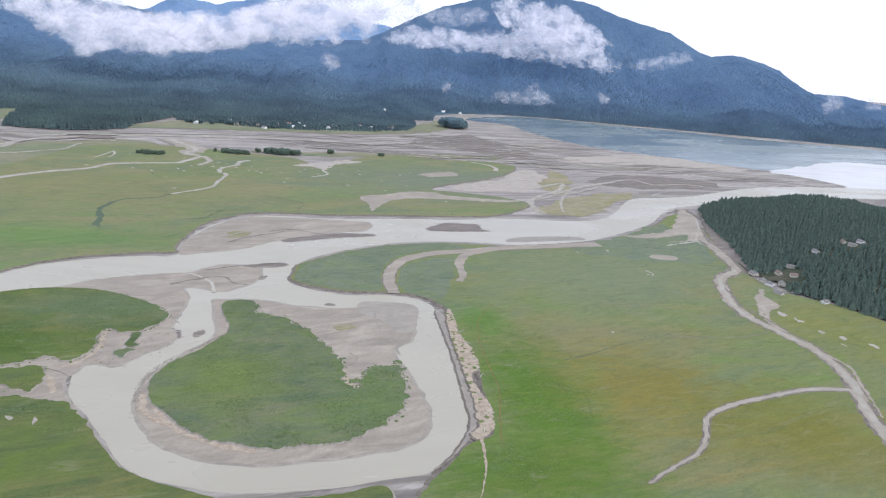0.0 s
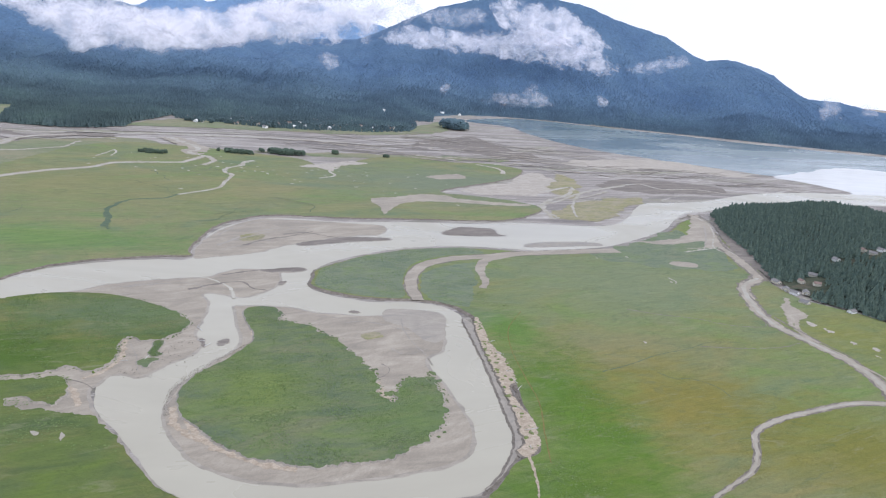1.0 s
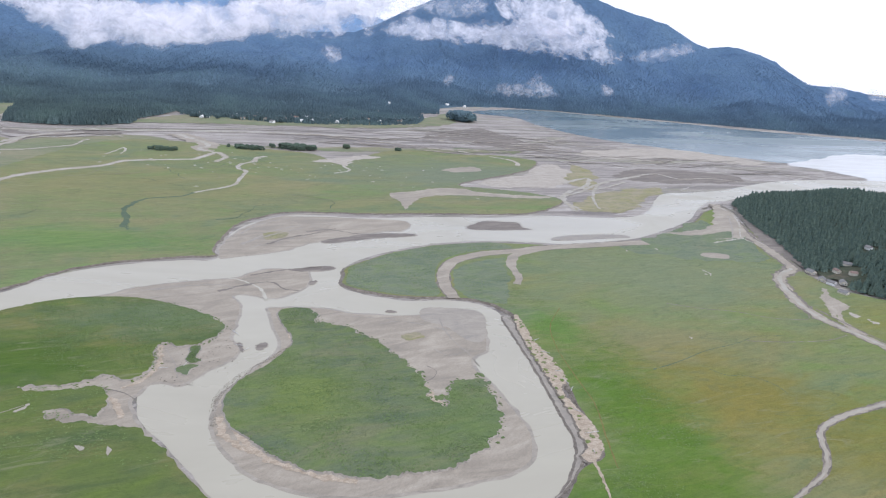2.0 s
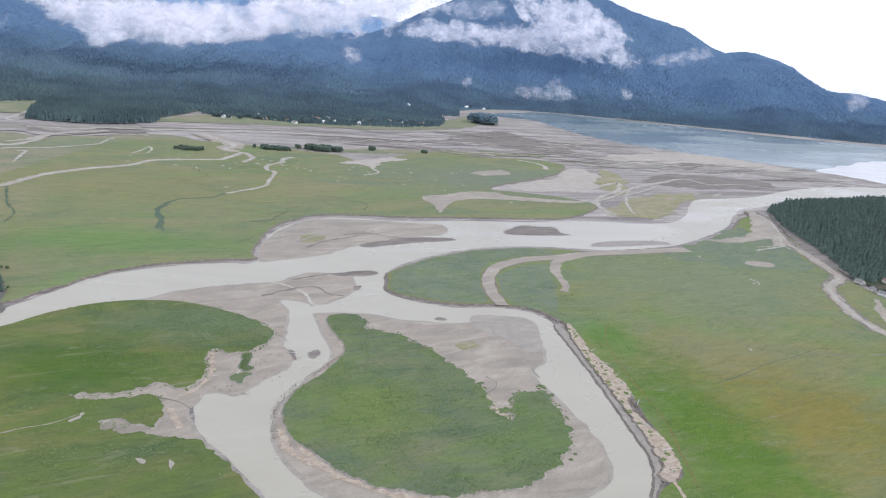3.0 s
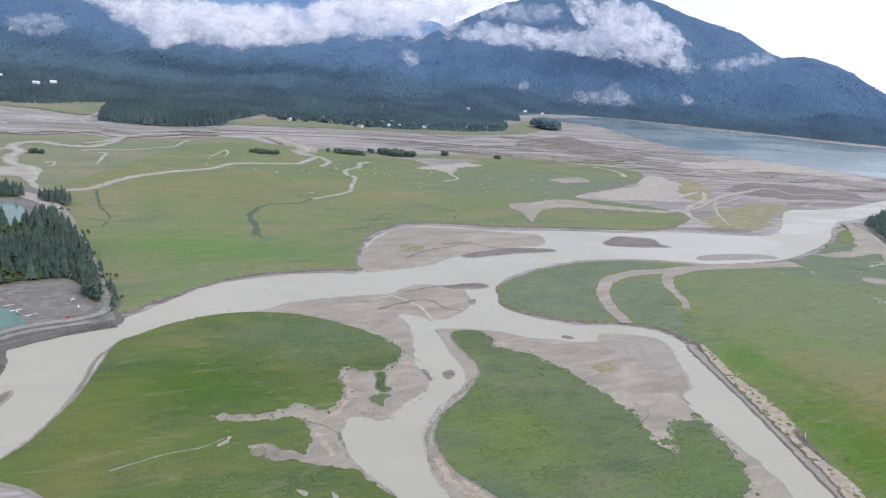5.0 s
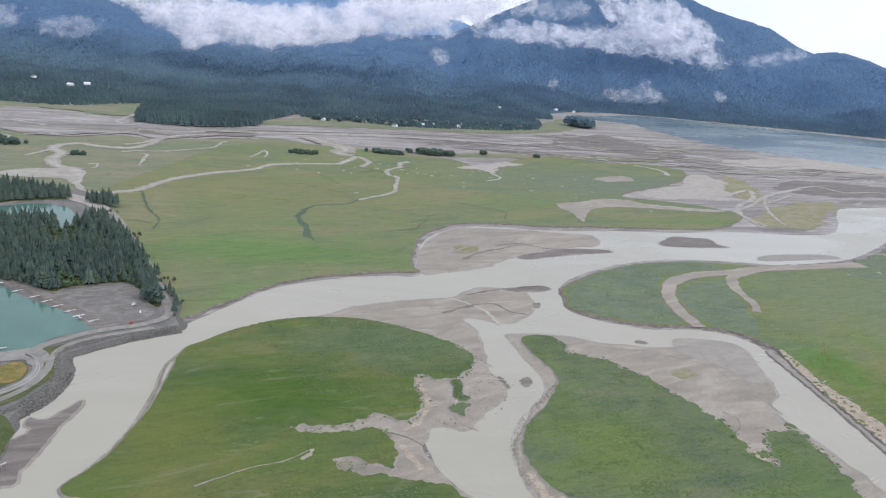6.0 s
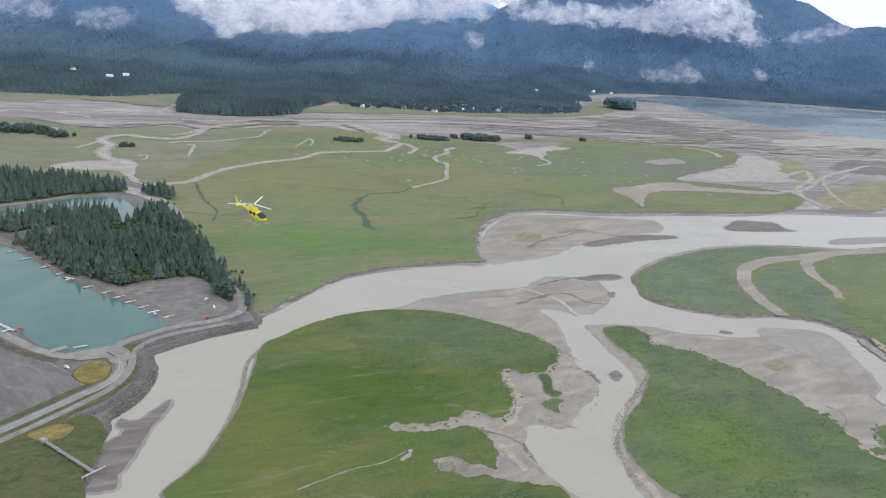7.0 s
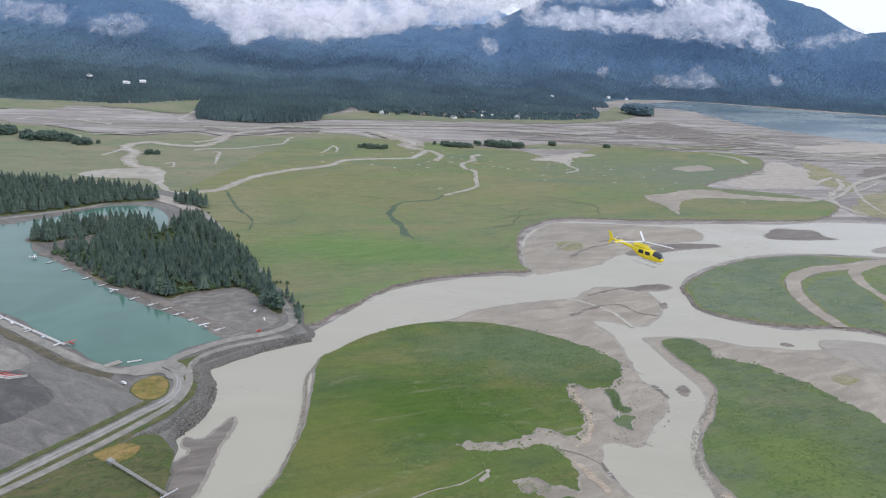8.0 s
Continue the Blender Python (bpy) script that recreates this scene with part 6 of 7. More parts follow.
# ---------------------------------------------------------------- woods by the pond
def make_tree(shape, tall, leaf, label):
    top = thing("spruce_tree" if leaf is M_SPRUCE else "alder_tree", label, "tree", "trees by the pond")
    bm = bmesh.new()
    rod(bm, (0, 0, -0.3), (0, 0, tall * 0.8), tall * 0.018, tall * 0.004, 6)
    for k in range(5):
        a = k * 2.4
        h = tall * (0.25 + 0.1 * k)
        rod(bm, (0, 0, h), (math.cos(a) * tall * 0.1, math.sin(a) * tall * 0.1, h + tall * 0.03), tall * 0.004, tall * 0.002, 4)
    part("trunk", bm, M_BARK, top, "bare brown trunk with short limbs")
    v, f = shape
    crown = new("crown", array_mesh("crown", v * tall, f, leaf))
    crown.parent = top
    return top


TREE_KINDS = [make_tree(s, 17.0, M_SPRUCE, "tall dark green spruce in the pond wood") for s in CONES] + [make_tree(s, 12.0, M_DARKLEAF, "round green alder at the wood's edge") for s in ROUNDS[:2]]
spots = []
WOOD_TREES = WOOD
for x, y in scatter(WOOD_TREES, 5.2, 12, 0.4):
    if math.hypot((x + 516) / 17, (y - 668) / 24) < 1 or math.hypot(x + 490, y - 668) < 9 or math.hypot(x + 475, y - 655) < 8 or math.hypot(x + 462, y - 572) < 9:
        continue
    spots.append((x, y))
for x, y in scatter(STRIP, 5.5, 13, 0.4):
    spots.append((x, y))
spots.sort(key=lambda p: p[1])
used = [False] * len(TREE_KINDS)
trng = random.Random(14)
for k, (x, y) in enumerate(spots[:295]):
    edge = not inside((x - 6, y - 6), WOOD_TREES) or not inside((x + 5, y + 5), WOOD_TREES)
    i = trng.choice((5, 6)) if trng.random() < (0.35 if edge else 0.14) else trng.randrange(5)
    low = 0.5 if math.hypot((x + 503) / 17, (y - 638) / 24) < 1 else 1.0
    h = low * (trng.choice((0.5, 0.62, 0.75, 0.85, 1.0)) * trng.uniform(0.8, 1.12) * (0.8 if edge else 0.92) * (0.66 if x < -535 and inside((x, y), WOOD_TREES) else 1.0)) * (1 if i < 5 else 0.6)
    m = pose(x, y, 1.8, trng.uniform(-2, 2), trng.uniform(-2, 2), trng.uniform(0, 360))
    if not used[i]:
        TREE_KINDS[i].matrix_basis = m
        used[i] = True
    else:
        ob = copy_thing(TREE_KINDS[i], m)
        ob.scale = (h * trng.uniform(0.9, 1.25), h * trng.uniform(0.9, 1.25), h)
for i, ok in enumerate(used):
    if not ok:
        TREE_KINDS[i].matrix_basis = pose(-450 - 5 * i, 600, 2.1)
places = [(x, y, 1.9, trng.uniform(7, 14), trng.uniform(0.9, 1.3)) for x, y in scatter(BACK_WOOD, 5.0, 15) if math.hypot(x + 678, y - 783) > 8]
places += [(x, y, 1.9, trng.uniform(8, 14), trng.uniform(0.9, 1.3)) for x, y in scatter([(-560, 790), (-540, 800), (-525, 790), (-522, 775), (-540, 778)], 5, 16)]
places += [(x + trng.uniform(-3, 3), y + trng.uniform(-6, 6), 1.3, trng.uniform(4, 11), trng.uniform(0.9, 1.3)) for x, y in curve_through([(-374, 540), (-392, 572), (-420, 612), (-452, 658), (-486, 706)], False, 9)]
places += [(x, y, 1.8, trng.uniform(8, 16), trng.uniform(0.9, 1.3)) for x, y in spots[295:]]
forest("back_wood", places, CONES, M_SPRUCE, "dark spruce wood behind the pond", "forest")
bushes = [(x, y, 2.0, trng.uniform(2, 5), trng.uniform(1.0, 1.6)) for x, y in scatter(WOOD, 7, 17, 0.5)] + [(x + trng.uniform(-2, 5), y + trng.uniform(1, 6), 1.9, trng.uniform(1, 3), trng.uniform(1.1, 1.7)) for x, y in curve_through([(-578, 624), (-544, 603), (-506, 577), (-470, 556)], False, 3)] + [(x + trng.uniform(-4, 8), y + trng.uniform(0, 8), 1.3, trng.uniform(1, 3), 1.2) for x, y in WEST_LAND[2:8] for _ in range(5)]
forest("undergrowth", bushes, ROUNDS, M_LEAF, "green bushes under and beside the spruces", "bushes")


# ---------------------------------------------------------------- docks and aircraft on the pond
def make_dock():
    top = thing("dock", "weathered grey plank dock on the pond shore", "dock", "docks on the pond")
    bm = bmesh.new()
    box(bm, 1.6, 5.0, 0.16, pose(0, -2.2, 0.75, -5))
    soften(bm, 0.03, 1)
    part("gangway", bm, M_WOOD, top, "sloping plank gangway")
    for k in range(2):
        bm = bmesh.new()
        box(bm, 0.9, 7.0, 0.45, pose(-1.6 + 1.0 * k, -7.6, 0.05))
        soften(bm, 0.05, 1)
        part("float", bm, M_BLACK, top, "dark float under the deck")
    for k in range(9):
        bm = bmesh.new()
        box(bm, 3.4, 0.72, 0.1, pose(-1.2, -10.7 + 0.78 * k, 0.5))
        part("plank", bm, M_WOOD, top)
    for y in (-10.8, -4.6):
        bm = bmesh.new()
        rod(bm, (0.6, y, -0.8), (0.6, y, 1.9), 0.14, 0.12, 8)
        part("pile", bm, M_BARK, top)
    return top


dock = make_dock()
shore = math.degrees(math.atan2(514 - 607, -415 + 580))
DOCKS = [(-566, 603), (-548, 591), (-527, 579), (-511, 569), (-482, 551), (-467, 544), (-456, 539), (-446, 533), (-435, 527), (-415, 516)]
for k, (x, y) in enumerate(DOCKS):
    m = pose(x + 1.5, y + 2, 1.7, 0, 0, shore)
    if k == 0:
        dock.matrix_basis = m @ Matrix.Scale(0.6, 4)
    else:
        copy_thing(dock, m)


def make_floatplane(colour, label):
    top = thing("floatplane", label, "aircraft", "aircraft on the pond")
    bm = bmesh.new()
    rings = []
    for y, w, h, z in ((3.6, 0.25, 0.25, 1.75), (3.2, 0.5, 0.5, 1.8), (2.2, 0.62, 0.72, 1.9), (0.6, 0.65, 0.85, 2.0), (-1.2, 0.5, 0.6, 2.0), (-4.2, 0.12, 0.2, 2.1)):
        rings.append([(w * math.cos(a), y, z + h * math.sin(a)) for a in [i * math.pi / 5 for i in range(10)]])
    loft(bm, rings)
    part("fuselage", bm, colour, top)
    bm = bmesh.new()
    box(bm, 10.9, 1.6, 0.16, pose(0, 1.0, 2.75))
    soften(bm, 0.06, 2)
    part("wing", bm, colour, top)
    bm = bmesh.new()
    box(bm, 3.2, 0.8, 0.08, pose(0, -4.0, 2.15))
    part("tailplane", bm, colour, top)
    bm = bmesh.new()
    loft(bm, [[(-0.05, -4.5, 2.0), (0.05, -4.5, 2.0), (0.05, -3.3, 2.0), (-0.05, -3.3, 2.0)], [(-0.03, -4.6, 3.6), (0.03, -4.6, 3.6), (0.03, -4.0, 3.6), (-0.03, -4.0, 3.6)]])
    part("fin", bm, colour, top)
    bm = bmesh.new()
    box(bm, 1.16, 1.1, 0.5, pose(0, 1.9, 2.3))
    soften(bm, 0.1, 2)
    part("windscreen", bm, M_GLASS, top, "dark glass windscreen")
    for s in (-1, 1):
        bm = bmesh.new()
        loft(bm, [[(s * 1.3 + w * math.cos(a), y, 0.25 + h * math.sin(a)) for a in [i * math.pi / 4 for i in range(8)]] for y, w, h in ((3.6, 0.08, 0.08), (2.8, 0.32, 0.3), (0, 0.38, 0.36), (-2.6, 0.12, 0.2))])
        pontoon = part("pontoon", bm, M_METAL, top, "grey metal pontoon")
        for y in (1.8, -0.4):
            bm = bmesh.new()
            rod(bm, (s * 1.3, y, 0.4), (s * 0.4, y, 1.5), 0.05)
            part("strut", bm, M_METAL, pontoon)
    bm = bmesh.new()
    box(bm, 0.14, 0.05, 2.2, pose(0, 3.65, 0.7))
    part("propeller", bm, M_BLACK, top)
    return top


plane = make_floatplane(M_WHITE, "white floatplane with a high wing at a dock")
plane.matrix_basis = pose(-500, 558, 1.66, 0, 0, shore + 20) @ Matrix.Scale(0.62, 4)
copy_thing(plane, pose(-582, 607, 1.66, 0, 0, shore - 30))
copy_thing(plane, pose(-425, 517, 1.66, 0, 0, shore + 75))
red_plane = make_floatplane(M_RED, "red and white floatplane at the end of the long dock")
red_plane.matrix_basis = pose(-484, 480, 1.66, 0, 0, 60) @ Matrix.Scale(0.6, 4)


def make_long_dock():
    top = thing("long_dock", "long pale floating dock with finger piers", "dock")
    a, b = Vector((-680, 580)), Vector((-487, 479))
    d = (b - a).normalized()
    side = Vector((-d.y, d.x))
    turn = math.degrees(math.atan2(d.y, d.x))
    n = 30
    for k in range(n):
        p = a + (b - a) * (k + 0.5) / n
        bm = bmesh.new()
        box(bm, (b - a).length / n - 0.12, 1.6, 0.4, pose(p.x, p.y, 1.62, 0, 0, turn))
        part("deck", bm, M_WOOD, top)
    for k in range(8):
        p = a + (b - a) * (k + 0.9) / 8
        q = p - side * 5
        bm = bmesh.new()
        box(bm, 0.9, 5, 0.2, pose((p.x + q.x) / 2, (p.y + q.y) / 2, 2.1, 0, 0, turn))
        part("gangway", bm, M_WHITE if k % 2 else M_WOOD, top, "narrow gangway to the road")
        bm = bmesh.new()
        rod(bm, (p.x, p.y, 0.8), (p.x, p.y, 3.6), 0.18)
        part("pile", bm, M_BARK, top)
    return top


make_long_dock()


def plain_boat(label, mat, m):
    top = thing("boat", label, "boat", "boats at the long dock")
    bm = bmesh.new()
    loft(bm, [[(-w, y, 0.8), (-w * 0.7, y, 0.1), (w * 0.7, y, 0.1), (w, y, 0.8)] for y, w in ((-2.6, 0.9), (-0.5, 1.1), (1.6, 0.9), (3.0, 0.1))])
    part("hull", bm, mat, top)
    bm = bmesh.new()
    box(bm, 1.3, 1.8, 0.9, pose(0, -0.4, 0.75))
    soften(bm, 0.1, 2)
    part("cabin", bm, M_WHITE, top)
    bm = bmesh.new()
    box(bm, 1.34, 1.2, 0.35, pose(0, -0.2, 1.15))
    part("window", bm, M_GLASS, top)
    top.matrix_basis = m @ Matrix.Scale(0.6, 4)
    return top


for k, (x, y) in enumerate([(-530, 500), (-518, 493), (-503, 485), (-545, 508), (-560, 516)]):
    plain_boat(("white", "grey", "blue")[k % 3] + " small boat moored inside the long dock", (M_WHITE, M_METAL, M_BLUE)[k % 3], pose(x, y, 1.6, 0, 0, 55 + 10 * k))

ramp_top = thing("boat_ramp", "pale concrete boat ramp at the pond", "ramp")
bm = bmesh.new()
box(bm, 4.0, 9.0, 0.3, pose(-452, 462, 1.75, 0, 0, -35))
part("slab", bm, M_ROAD, ramp_top)
bm = bmesh.new()
box(bm, 1.2, 7.0, 0.3, pose(-443, 467, 1.85, 0, 0, -55))
part("boarding_float", bm, M_WOOD, ramp_top, "narrow pale boarding float")


# ---------------------------------------------------------------- vehicles
def make_car(paint, label, long=4.6, van=False):
    top = thing("pickup" if not van else "van", label, "car", "parked vehicles")
    bm = bmesh.new()
    box(bm, 1.8, long, 0.75, pose(0, 0, 0.45))
    soften(bm, 0.14, 2)
    part("body", bm, paint, top)
    bm = bmesh.new()
    vs = box(bm, 1.6, long * (0.75 if van else 0.42), 0.75 if not van else 1.1, pose(0, 0.1, 1.15))
    for v in vs:
        if v.co.z > 1.5:
            v.co.y *= 0.78
            v.co.x *= 0.86
    soften(bm, 0.08, 2)
    cab = part("cab", bm, paint, top)
    bm = bmesh.new()
    box(bm, 1.63, long * (0.6 if van else 0.34), 0.36, pose(0, 0.1, 1.35))
    part("window", bm, M_GLASS, cab, "dark glass")
    for x in (-0.85, 0.85):
        for y in (-long * 0.31, long * 0.31):
            bm = bmesh.new()
            rod(bm, (x - 0.12, y, 0.36), (x + 0.12, y, 0.36), 0.36, seg=14)
            wheel = part("wheel", bm, M_BLACK, top)
            bm = bmesh.new()
            rod(bm, (x - 0.14, y, 0.36), (x + 0.14, y, 0.36), 0.19, seg=10)
            part("rim", bm, M_METAL, wheel)
    return top


make_car(M_RED, "red pickup parked beside the gravel road").matrix_basis = pose(-393, 517, 1.98, 0, 0, -55) @ Matrix.Scale(0.65, 4)
car = make_car(M_WHITE, "white van parked on the gravel lot", 5.2, True)
car.matrix_basis = pose(-395, 534, 1.97, 0, 0, 30) @ Matrix.Scale(0.6, 4)
copy_thing(car, pose(-437, 443, 1.72, 0, 0, 70))
copy_thing(car, pose(-404, 545, 1.98, 0, 0, -20))


# ---------------------------------------------------------------- pipe trestle over the mud
def make_trestle():
    top = thing("pipe_trestle", "grey steel pipe trestle ending in a cross arm", "trestle")
    a, b = Vector((-410.5, 378, 3.0)), Vector((-379.5, 360, 3.0))
    d = (b - a).normalized()
    side = Vector((-d.y, d.x, 0))
    for s in (-0.55, 0.55):
        bm = bmesh.new()
        rod(bm, a + side * s, b + side * s, 0.16, seg=8)
        part("rail", bm, M_PIPE, top)
    n = 26
    for k in range(n):
        p = a + (b - a) * (k + 0.5) / n
        bm = bmesh.new()
        box(bm, (b - a).length / n * 0.7, 1.5, 0.1, pose(p.x, p.y, 3.12, 0, 0, math.degrees(math.atan2(d.y, d.x))))
        part("slat", bm, M_PIPE, top)
    for k in range(5):
        p = a + (b - a) * (k + 0.6) / 5
        for s in (-0.6, 0.6):
            bm = bmesh.new()
            rod(bm, (p.x + side.x * s, p.y + side.y * s, -0.4), (p.x + side.x * s, p.y + side.y * s, 3.0), 0.15, seg=8)
            part("post", bm, M_PIPE, top)
    c0, c1 = b - side * 5, b + side * 5
    bm = bmesh.new()
    rod(bm, c0, c1, 0.3, seg=10)
    part("cross_arm", bm, M_METAL, top, "thick pale cross arm")
    for q in (c0, c0 * 0.8 + c1 * 0.2, c1 * 0.8 + c0 * 0.2, c1):
        bm = bmesh.new()
        rod(bm, (q.x, q.y, -0.4), (q.x, q.y, 3.0), 0.2, seg=8)
        part("post", bm, M_PIPE, top)
    bm = bmesh.new()
    box(bm, 3.2, 2.4, 1.5, pose(a.x, a.y, 2.0, 0, 0, -30))
    soften(bm, 0.05, 1)
    part("valve_box", bm, M_PIPE, top, "grey metal box at the shore end")
    return top


make_trestle()

# stacked timbers in the yard
for k in range(9):
    log = thing("timber", "pale sawn timber lying in the yard", "timber", "timber stack")
    bm = bmesh.new()
    box(bm, 0.4, rr.uniform(7, 12), 0.4, pose(0, 0, 0))
    soften(bm, 0.04, 1)
    part("beam", bm, M_WOOD if k % 3 else M_RED, log)
    log.matrix_basis = pose(-500 + 1.4 * k, 441 - 1.0 * (k % 3), 1.78, 0, 0, -60 + rr.uniform(-6, 6))


# ---------------------------------------------------------------- houses
def make_house(wall, roof, w, d, h, label, group, detail=True):
    top = thing("house", label, "house", group)
    bm = bmesh.new()
    loft(bm, [[(-w / 2, y, 0), (w / 2, y, 0), (w / 2, y, h), (0, y, h + w * 0.3), (-w / 2, y, h)] for y in (-d / 2, d / 2)])
    part("wall", bm, wall, top)
    for s in (-1, 1):
        bm = bmesh.new()
        loft(bm, [[(s * (w / 2 + 0.5), y, h - 0.25), (s * (w / 2 + 0.5), y, h + 0.0), (0, y, h + w * 0.3 + 0.3), (0, y, h + w * 0.3 + 0.04)] for y in (-d / 2 - 0.5, d / 2 + 0.5)])
        part("roof", bm, roof, top)
    for x in (-w * 0.25, w * 0.25):
        bm = bmesh.new()
        box(bm, 1.3, 0.08, 1.2, pose(x, -d / 2 - 0.04, 1.2))
        part("window", bm, M_GLASS, top)
    bm = bmesh.new()
    box(bm, 1.0, 0.1, 2.05, pose(0, -d / 2 - 0.05, 0.0))
    part("door", bm, M_BLUE, top)
    bm = bmesh.new()
    box(bm, 0.7, 0.7, 1.6, pose(w * 0.2, d * 0.2, h + w * 0.12))
    part("chimney", bm, M_ROCK, top)
    return top


KINDS = [make_house(M_WHITE, M_ROOF, 9, 12, 4, "white house with a grey roof among trees", "houses by the forest"),
         make_house(M_CREAM, M_ROOF_RED, 8, 11, 4.5, "cream house with a brown roof among trees", "houses by the forest"),
         make_house(M_CREAM, M_ROOF, 10, 14, 3.5, "low cream building with a grey roof", "houses by the forest")]
FAR_SITES = [(-483, 1516), (-460, 1512), (-428, 1548), (-420, 1585), (-381, 1558), (-364, 1542), (-350, 1567), (-339, 1523), (-311, 1610), (-296, 1626), (-275, 1583), (-259, 1600), (-243, 1610), (-215, 1626), (-193, 1647), (-177, 1630), (-148, 1646), (-130, 1674), (-94, 1694), (-76, 1705), (-405, 1532), (-325, 1572), (-228, 1596), (-165, 1660), (-112, 1670), (-300, 1560), (16, 2102), (67, 2108), (-136, 1973), (-1066, 1593), (-972, 1567), (-955, 1588)]
FAR_KINDS = [make_house(M_WHITE, M_ROOF, 9, 12, 4, "small white house at the foot of the forest", "far houses"), make_house(M_CREAM, M_ROOF_RED, 8, 11, 4.5, "small cream house at the foot of the forest", "far houses"), make_house(M_WHITE, M_WHITE, 10, 14, 3.5, "low white far building with a pale roof", "far houses")]
first = [True] * 6
for k, (x, y, a) in enumerate(SITES + [(x, y, 33 * i) for i, (x, y) in enumerate(FAR_SITES)]):
    z = hill_height(x, y) - 0.3 if x > 300 and inside((x, y), HILL) else max(0.4, mountain_height(x, y) + (6 if x < -900 else 0.4))
    if x < 300:
        x, y = x + rr.uniform(-9, 9), y + rr.uniform(-2, 14)
    i = rr.randrange(3) + (0 if x > 300 else 3)
    m = pose(x, y, z, 0, 0, a)
    kind = (KINDS + FAR_KINDS)[i]
    if first[i]:
        kind.matrix_basis = m @ Matrix.Scale(0.62 if i < 3 else 0.8, 4)
        first[i] = False
    else:
        copy_thing(kind, m)
places = [(x + rr.uniform(-14, 14), y + rr.uniform(4, 18), 0, rr.uniform(5, 10), rr.uniform(1.0, 1.5)) for x, y in FAR_SITES[:26] for _ in range(7)]
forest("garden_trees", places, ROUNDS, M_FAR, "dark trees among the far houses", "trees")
shed = make_house(M_WHITE, M_WHITE, 8, 16, 4, "long pale shed behind the back wood", "sheds")
shed.matrix_basis = pose(-748, 824, 1.4, 0, 0, 60)


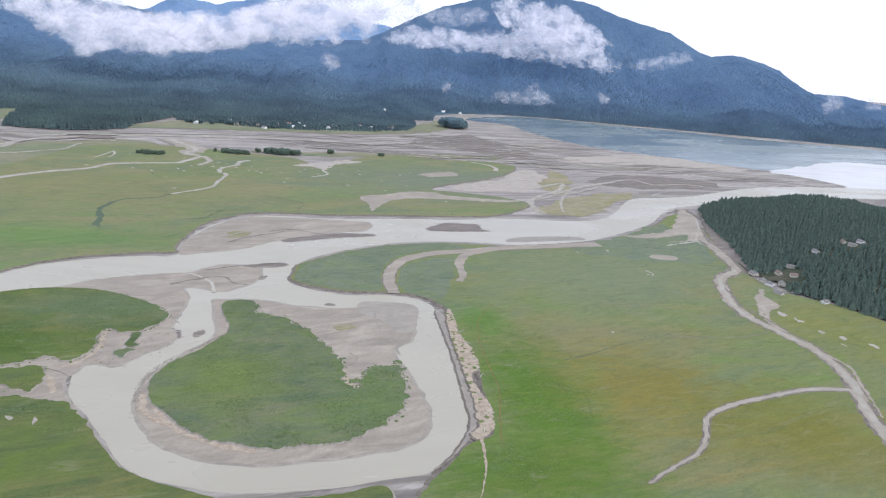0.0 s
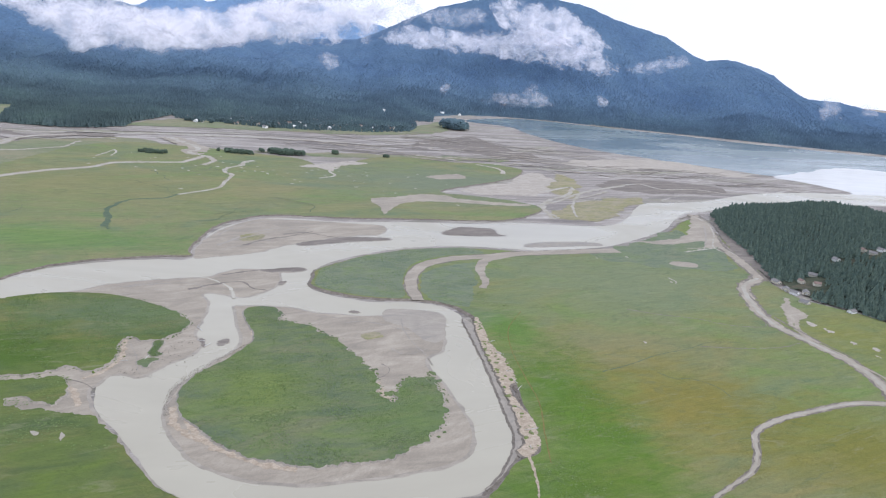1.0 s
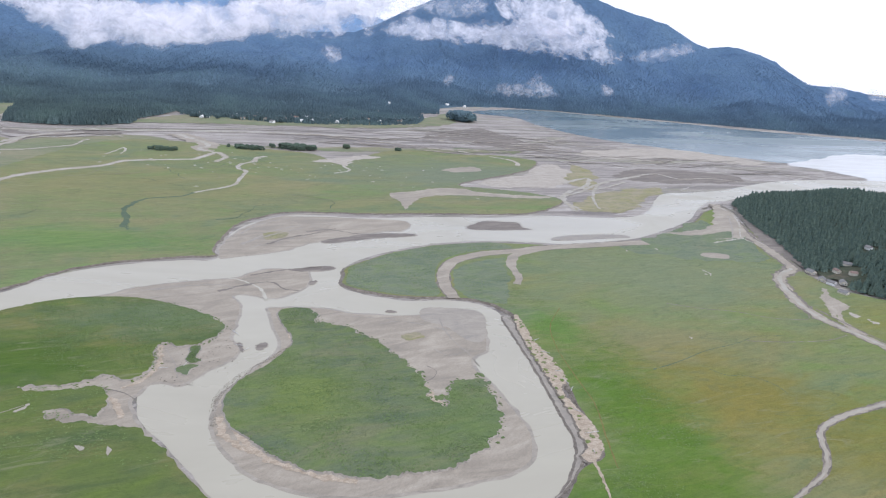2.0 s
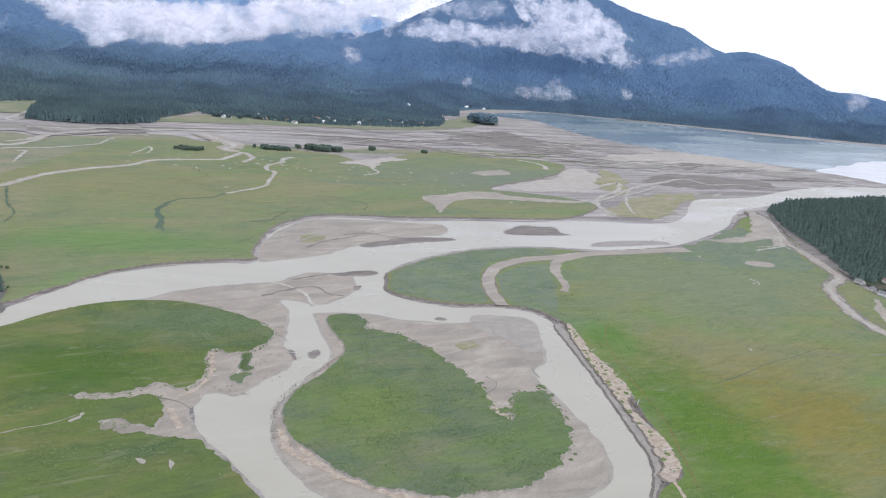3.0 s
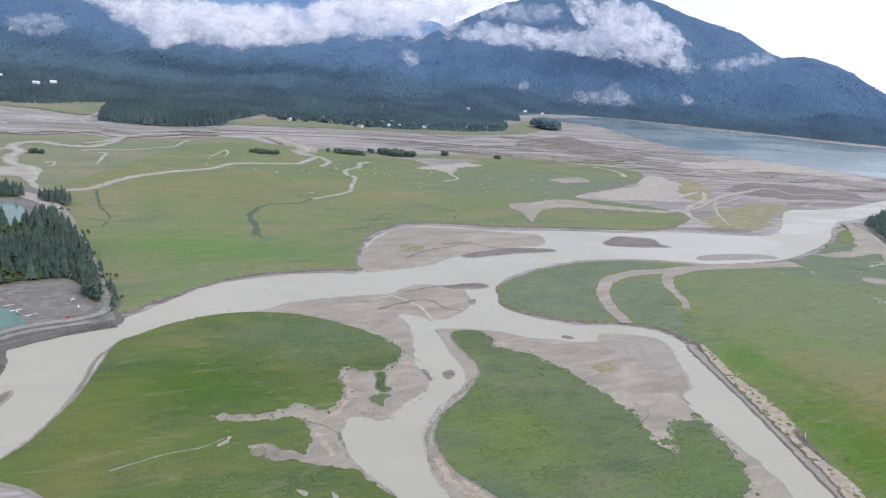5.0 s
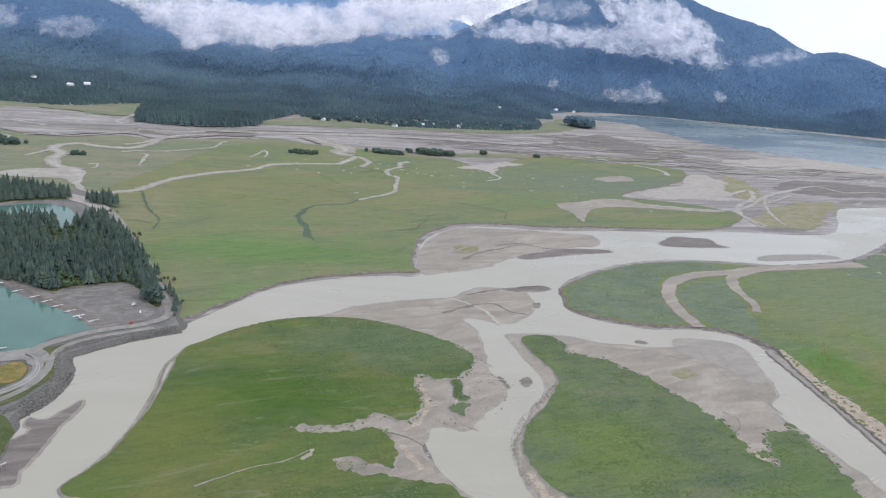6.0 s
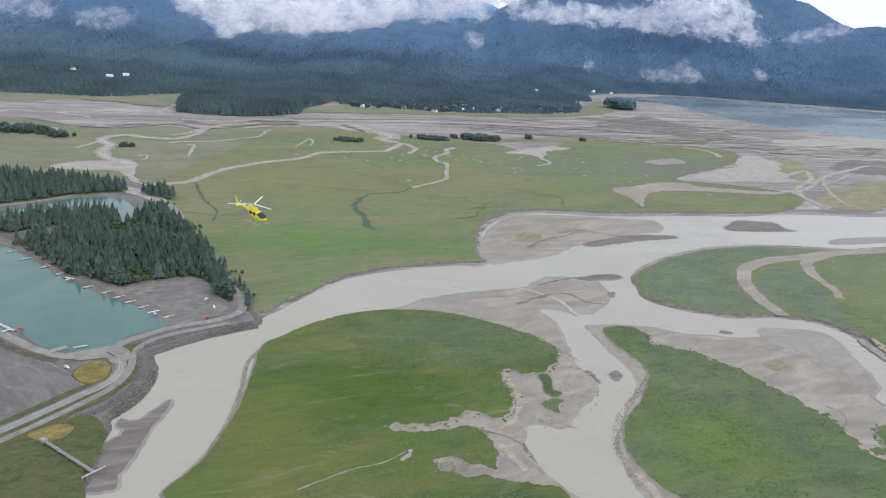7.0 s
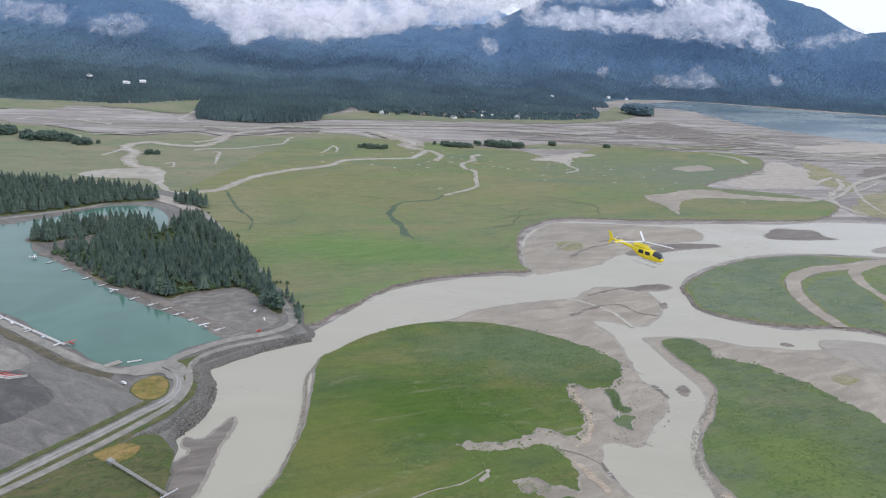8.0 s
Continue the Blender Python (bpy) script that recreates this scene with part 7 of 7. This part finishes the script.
# ---------------------------------------------------------------- helicopter in flight
def make_helicopter():
    top = thing("helicopter", "bright yellow helicopter flying over the meadow", "helicopter")
    bm = bmesh.new()
    rings = []
    for x, w, lo, hi in ((4.3, 0.12, -0.35, -0.1), (4.0, 0.5, -0.62, 0.2), (3.4, 0.78, -0.8, 0.62), (2.4, 0.92, -0.9, 0.95), (1.0, 0.93, -0.9, 1.0), (-0.2, 0.85, -0.8, 1.0), (-1.3, 0.55, -0.3, 0.85), (-2.2, 0.3, 0.1, 0.7)):
        mid, half = (lo + hi) / 2, (hi - lo) / 2
        rings.append([(x, w * math.copysign(abs(math.cos(a)) ** 0.8, math.cos(a)), mid + half * math.copysign(abs(math.sin(a)) ** 0.8, math.sin(a))) for a in [i * math.pi / 8 for i in range(16)]])
    loft(bm, rings)
    part("cabin", bm, M_YPAINT, top)
    bm = bmesh.new()
    loft(bm, [[(x, r * math.cos(a), z + r * math.sin(a)) for a in [i * math.pi / 5 for i in range(10)]] for x, r, z in ((-1.8, 0.36, 0.42), (-4.5, 0.2, 0.55), (-6.6, 0.13, 0.65))])
    part("tail_boom", bm, M_YPAINT, top)
    bm = bmesh.new()
    loft(bm, [[(-6.0, -0.06, 0.6), (-6.0, 0.06, 0.6), (-6.8, 0.05, 0.6), (-6.8, -0.05, 0.6)], [(-6.9, -0.03, 1.9), (-6.9, 0.03, 1.9), (-7.4, 0.03, 1.9), (-7.4, -0.03, 1.9)]])
    part("tail_fin", bm, M_YPAINT, top)
    bm = bmesh.new()
    loft(bm, [[(-6.2, -0.05, 0.6), (-6.2, 0.05, 0.6), (-6.8, 0.05, 0.6), (-6.8, -0.05, 0.6)], [(-6.7, -0.03, -0.4), (-6.7, 0.03, -0.4), (-7.0, 0.03, -0.4), (-7.0, -0.03, -0.4)]])
    part("lower_fin", bm, M_YPAINT, top)
    bm = bmesh.new()
    box(bm, 0.7, 2.5, 0.06, pose(-4.9, 0, 0.55))
    part("stabiliser", bm, M_YPAINT, top)
    bm = bmesh.new()
    loft(bm, [[(x, w * math.cos(a), 1.0 + h * max(-0.1, math.sin(a))) for a in [i * math.pi / 6 for i in range(12)]] for x, w, h in ((1.3, 0.3, 0.2), (0.6, 0.55, 0.55), (-0.6, 0.55, 0.6), (-1.8, 0.4, 0.35))])
    part("engine_cowling", bm, M_YPAINT, top)
    bm = bmesh.new()
    loft(bm, [[(x, w * math.cos(a), z + h * math.sin(a)) for a in [i * math.pi / 8 for i in range(16)]] for x, w, h, z in ((4.12, 0.3, 0.28, -0.06), (3.7, 0.7, 0.45, 0.15), (3.0, 0.89, 0.5, 0.4), (2.5, 0.94, 0.45, 0.5))])
    part("windscreen", bm, M_GLASS, top, "dark glass windscreen")
    for s in (-1, 1):
        for x in (0.2, 1.5):
            bm = bmesh.new()
            box(bm, 0.95, 0.05, 0.62, pose(x, s * 0.92, 0.1))
            soften(bm, 0.02, 1)
            part("side_window", bm, M_GLASS, top)
        bm = bmesh.new()
        rod(bm, (3.2, s * 1.1, -1.55), (-1.2, s * 1.1, -1.55), 0.07)
        rod(bm, (3.2, s * 1.1, -1.55), (3.7, s * 1.1, -1.35), 0.07, 0.05)
        skid = part("skid", bm, M_METAL, top)
        for x in (0.0, 2.2):
            bm = bmesh.new()
            rod(bm, (x, s * 1.1, -1.55), (x, s * 0.6, -0.75), 0.05)
            part("skid_strut", bm, M_METAL, skid)
    bm = bmesh.new()
    rod(bm, (0, 0, 1.5), (0, 0, 2.15), 0.14, 0.1, 10)
    part("mast", bm, M_METAL, top)
    for k in range(3):
        a = radians(8 + 120 * k)
        bm = bmesh.new()
        box(bm, 5.2, 0.34, 0.05, Matrix.Translation((0, 0, 2.1)) @ Matrix.Rotation(a, 4, "Z") @ Matrix.Translation((2.75, 0, 0)) @ Matrix.Rotation(radians(-2.5), 4, "Y"))
        part("rotor_blade", bm, M_WHITE, top, "pale rotor blade")
    bm = bmesh.new()
    box(bm, 0.14, 0.04, 1.8, pose(-6.6, 0.3, -0.25, 0, 35))
    part("tail_rotor_blade", bm, M_WHITE, top)
    return top


make_helicopter().matrix_basis = pose(-254.8, 175.4, 166.9, 0, 3, -40) @ Matrix.Scale(0.43, 4)


# ---------------------------------------------------------------- driftwood
for k, (x, y) in enumerate([(35, 482), (39, 458), (36, 431), (40, 406), (37, 386), (31, 510), (27, 531), (37, 468), (-171, 492), (-165, 486), (-177, 511), (-206, 453), (-195, 460)]):
    log = thing("driftwood_log", "bleached driftwood log stranded on the bank", "log", "driftwood")
    bm = bmesh.new()
    n = rr.uniform(2.0, 4.5)
    rod(bm, (-n, 0, 0.2), (n * 0.3, 0.15, 0.24), 0.2, 0.17, 7)
    rod(bm, (n * 0.3, 0.15, 0.24), (n, -0.1, 0.3), 0.17, 0.08, 7)
    rod(bm, (0, 0, 0.25), (0.5, 0.9, 0.5), 0.08, 0.03, 5)
    part("trunk", bm, M_WOOD, log)
    log.matrix_basis = pose(x, y, 1.12 if x > -50 else 0.32, 0, 0, 67 * k)
